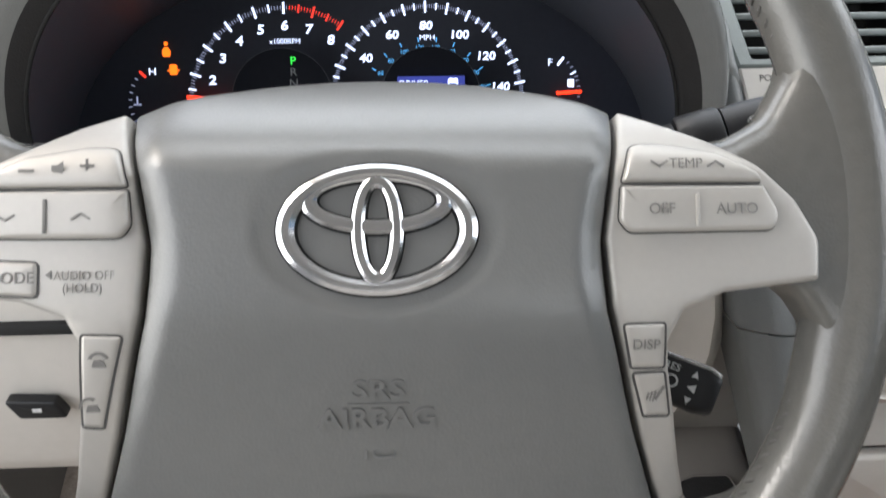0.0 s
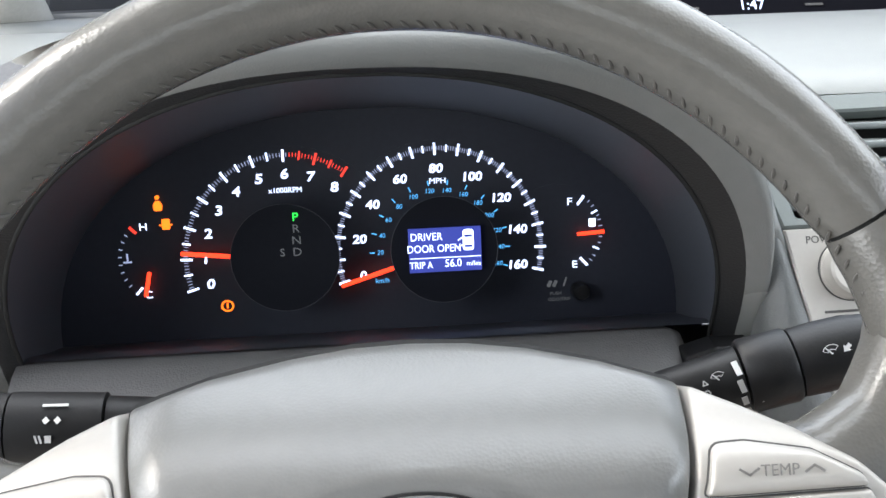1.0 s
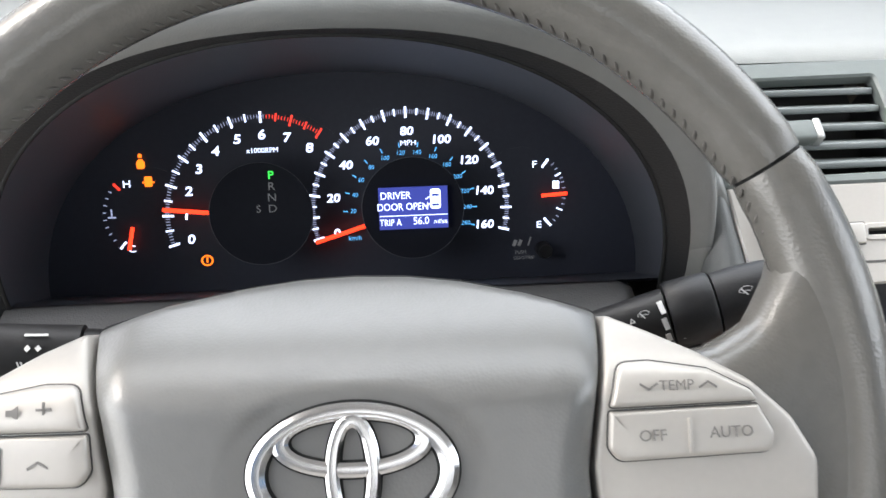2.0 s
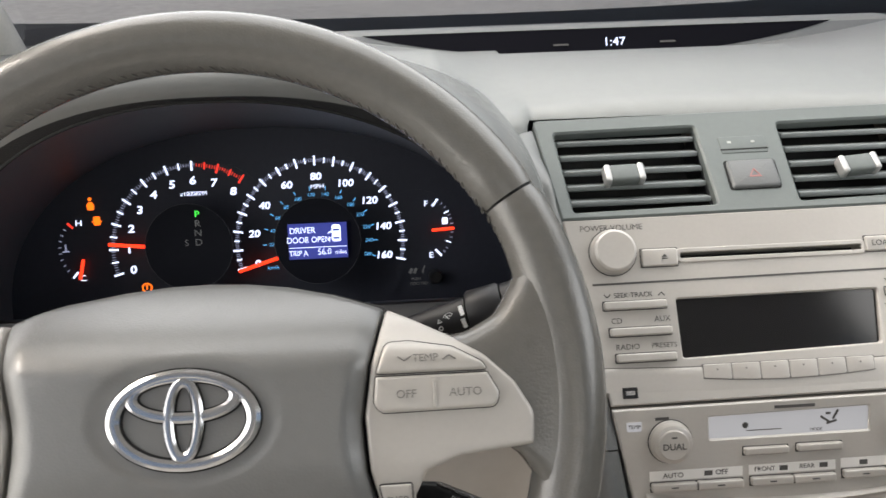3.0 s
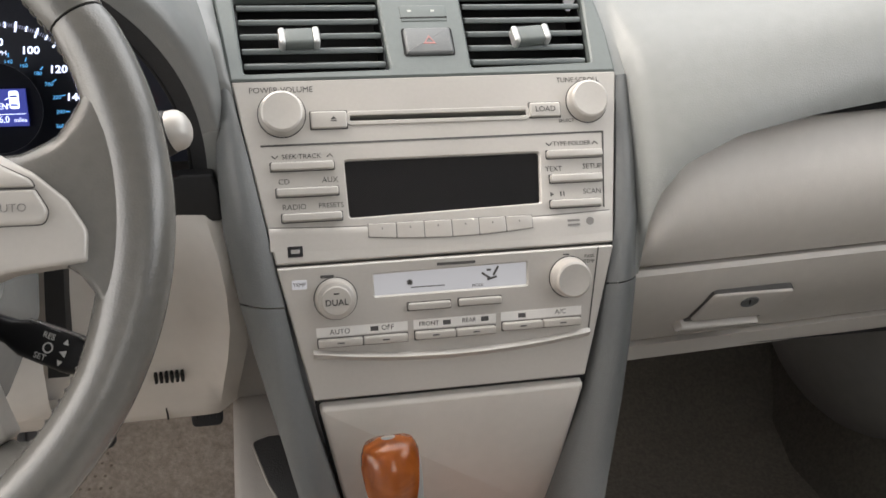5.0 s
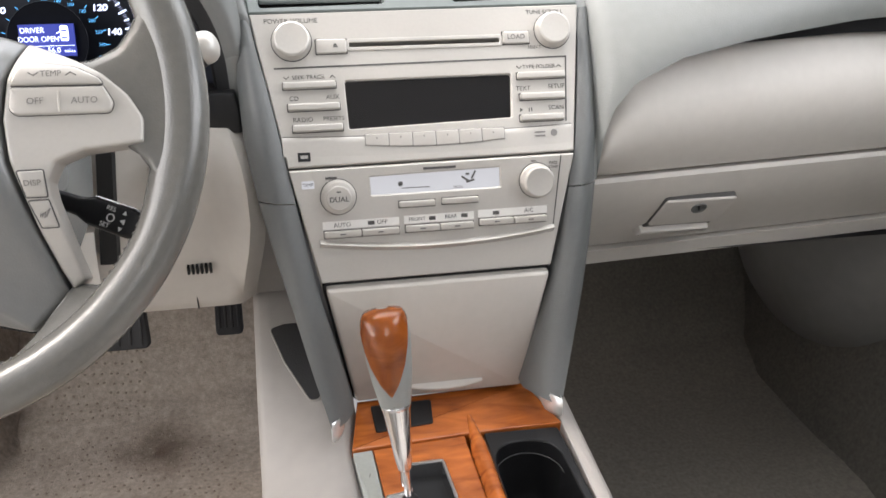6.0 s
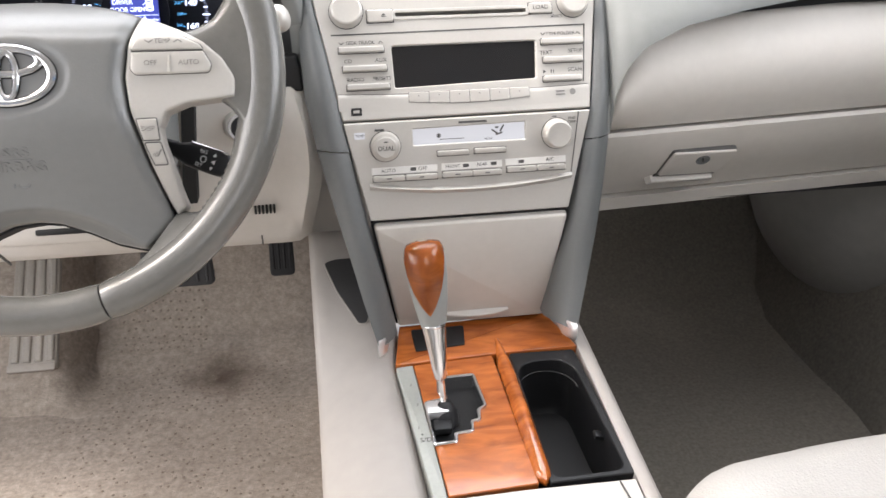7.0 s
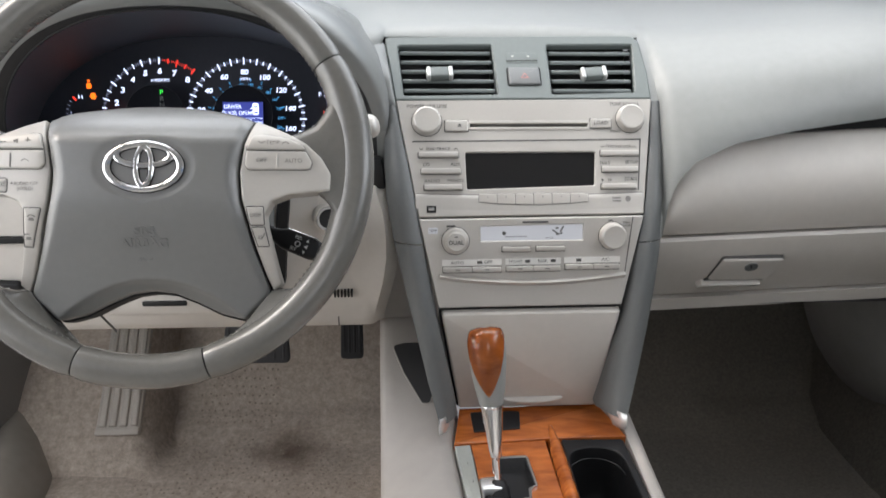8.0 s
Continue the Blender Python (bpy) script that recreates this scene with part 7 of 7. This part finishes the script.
def footrest():
    up = Vector((0, 0.22, 0.20)).normalized()
    m = axes((-0.222, 0.835, 0.135), (1, 0, 0), up, Vector((1, 0, 0)).cross(up))
    f = thing("footrest", "grey ribbed plastic footrest on the carpet", "footrest", m)
    part("plate", slab(fillet([(-0.036, -0.125), (0.036, -0.125), (0.033, 0.155), (-0.033, 0.155)], 0.006), -0.012, 0.0, 0.004), REST, f)
    for i in range(4):
        u = -0.0255 + 0.017 * i
        part("rib", slab(fillet([(u - 0.0062, -0.112), (u + 0.0062, -0.112), (u * 0.92 + 0.0058, 0.140), (u * 0.92 - 0.0058, 0.140)], 0.003), -0.002, 0.0042, 0.003), REST, f)
    part("toe_bar", block((0.070, 0.012, 0.006), (0, -0.121, 0.002), 0.002), REST, f)
    # carpet ramp that carries it
    rows = []
    for k in range(33):
        y = 0.64 + 0.42 * k / 32
        row = []
        for j in range(29):
            x = -0.43 + 0.315 * j / 28
            z = 0.004 + 0.909 * max(0.0, y - 0.6915) - 0.006
            z *= smooth01((-0.138 - x) / 0.056)
            floor = 0.0 if y < 0.78 else along([(0.78, 0.0), (0.86, 0.025), (0.95, 0.10), (1.05, 0.22), (1.10, 0.40)], y)
            row.append((x, y, max(floor - 0.004, z) + 0.004 * noise.noise(Vector((x * 15, y * 15, 5.0))) - 0.012 * smooth01((0.70 - y) / 0.05)))
        rows.append(row)
    solid("carpet_ramp", loft(rows), CARPET, "beige carpet ramp under the footrest", "carpet", kind="structure", smooth=60)
    return f


footrest()


# dimples pressed into the carpet
def carpet_dimples():
    bm = bmesh.new()
    rnd = random.Random(4)
    for (x0, x1, y0, y1, p) in ((-0.11, 0.03, 0.83, 0.95, 0.92), (-0.18, 0.18, 0.40, 0.80, 0.50)):
        for i in range(int((x1 - x0) / 0.0125)):
            for j in range(int((y1 - y0) / 0.0125)):
                if rnd.random() < p:
                    x = x0 + 0.0125 * (i + 0.5 * (j % 2)) + rnd.uniform(-0.002, 0.002)
                    y = y0 + 0.0125 * j + rnd.uniform(-0.002, 0.002)
                    z = 0.0 if y < 0.78 else along([(0.78, 0.0), (0.86, 0.025), (0.95, 0.10), (1.05, 0.22)], y)
                    dz = 0.006 * noise.noise(Vector((x * 7, y * 7, 0.3))) + 0.003 * noise.noise(Vector((x * 21, y * 21, 2.0)))
                    lathe([(0.0023, 0.0), (0.0017, 0.0006), (0.0006, 0.0008)], 6, bm=bm, m=pose(x, y, z + dz, 0 if y < 0.8 else 35, 0, 0))
    solid("carpet_nubs", bm, NUB, "small brown dimples worn in the driver's carpet", "carpet wear", kind="stuff")


carpet_dimples()


# ---- seats ----
def seat(name, cx, half, front, top, corner, label):
    s = thing(name, label, "car seat")
    r = 0.075
    outline = fillet([(cx - half, front - 0.54), (cx + half, front - 0.54), (cx + half, front - 0.030), (cx + half * 0.5, front - 0.006), (cx, front), (cx - half * 0.5, front - 0.006), (cx - half, front - 0.030)], corner, 12)
    dense = []
    for a, b in zip(outline, outline[1:] + outline[:1]):
        k = max(1, int(math.hypot(b[0] - a[0], b[1] - a[1]) / 0.02))
        dense += [(a[0] + (b[0] - a[0]) * j / k, a[1] + (b[1] - a[1]) * j / k) for j in range(k)]

    def height(x, y, q):
        u = max(0.0, (abs(x - cx) - (half - r)) / r)
        v = max(0.0, (y - (front - 0.030 * min(1.0, abs(x - cx) / half) ** 2 - r)) / r)
        d = min(1.0, math.hypot(u, v))
        z = top - r * (1 - math.sqrt(1 - d * d)) - 0.04 * (front - y)
        z += 0.012 * smooth01((abs(x - cx) - half * 0.5) / 0.06) * smooth01((front - y - 0.06) / 0.14)
        z += 0.0015 * noise.noise(Vector((x * 9, y * 9, 0.7)))
        seam = min(abs(abs(x - cx) - half * 0.52), abs(y - front + 0.19))
        return z - 0.003 * max(0.0, 1 - seam / 0.008)
    scales = [1.0, 0.998, 0.994, 0.988, 0.98, 0.97, 0.955, 0.94, 0.92, 0.90] + [0.88 - 0.02 * k for k in range(43)]
    bm = dome(dense, (cx, front - 0.27), scales, height)
    low = [bm.verts.new((cx + (x - cx) * 0.96, front - 0.27 + (y - front + 0.27) * 0.94, top - 0.20)) for x, y in dense]
    bm.verts.ensure_lookup_table()
    ring_faces(bm, low, [bm.verts[i] for i in range(len(dense))])
    part("cushion", bm, SEATHIDE, s, "", 70)
    part("seat_base", block((half * 1.7, 0.42, top - 0.19), (cx, front - 0.30, (top - 0.19) / 2), 0.02), BLACK, s, "black seat base")
    rows = []
    for k in range(13):
        z = top - 0.06 + 0.62 * k / 12
        y = front - 0.56 - 0.26 * k / 12
        rows.append([(cx + 0.98 * half * (j / 6 - 1), y + 0.05 * math.cos(math.pi * (j / 6 - 1) / 2) - 0.02, z) for j in range(13)])
    bm = loft(rows)
    bmesh.ops.solidify(bm, geom=bm.faces[:], thickness=0.12)
    part("backrest", bm, SEATHIDE, s, "", 60)
    return s


seat("passenger_seat", 0.750, 0.262, 0.142, 0.328, 0.05, "pale grey leather passenger seat")
seat("driver_seat", -0.039, 0.252, 0.166, 0.319, 0.03, "pale grey leather driver seat")
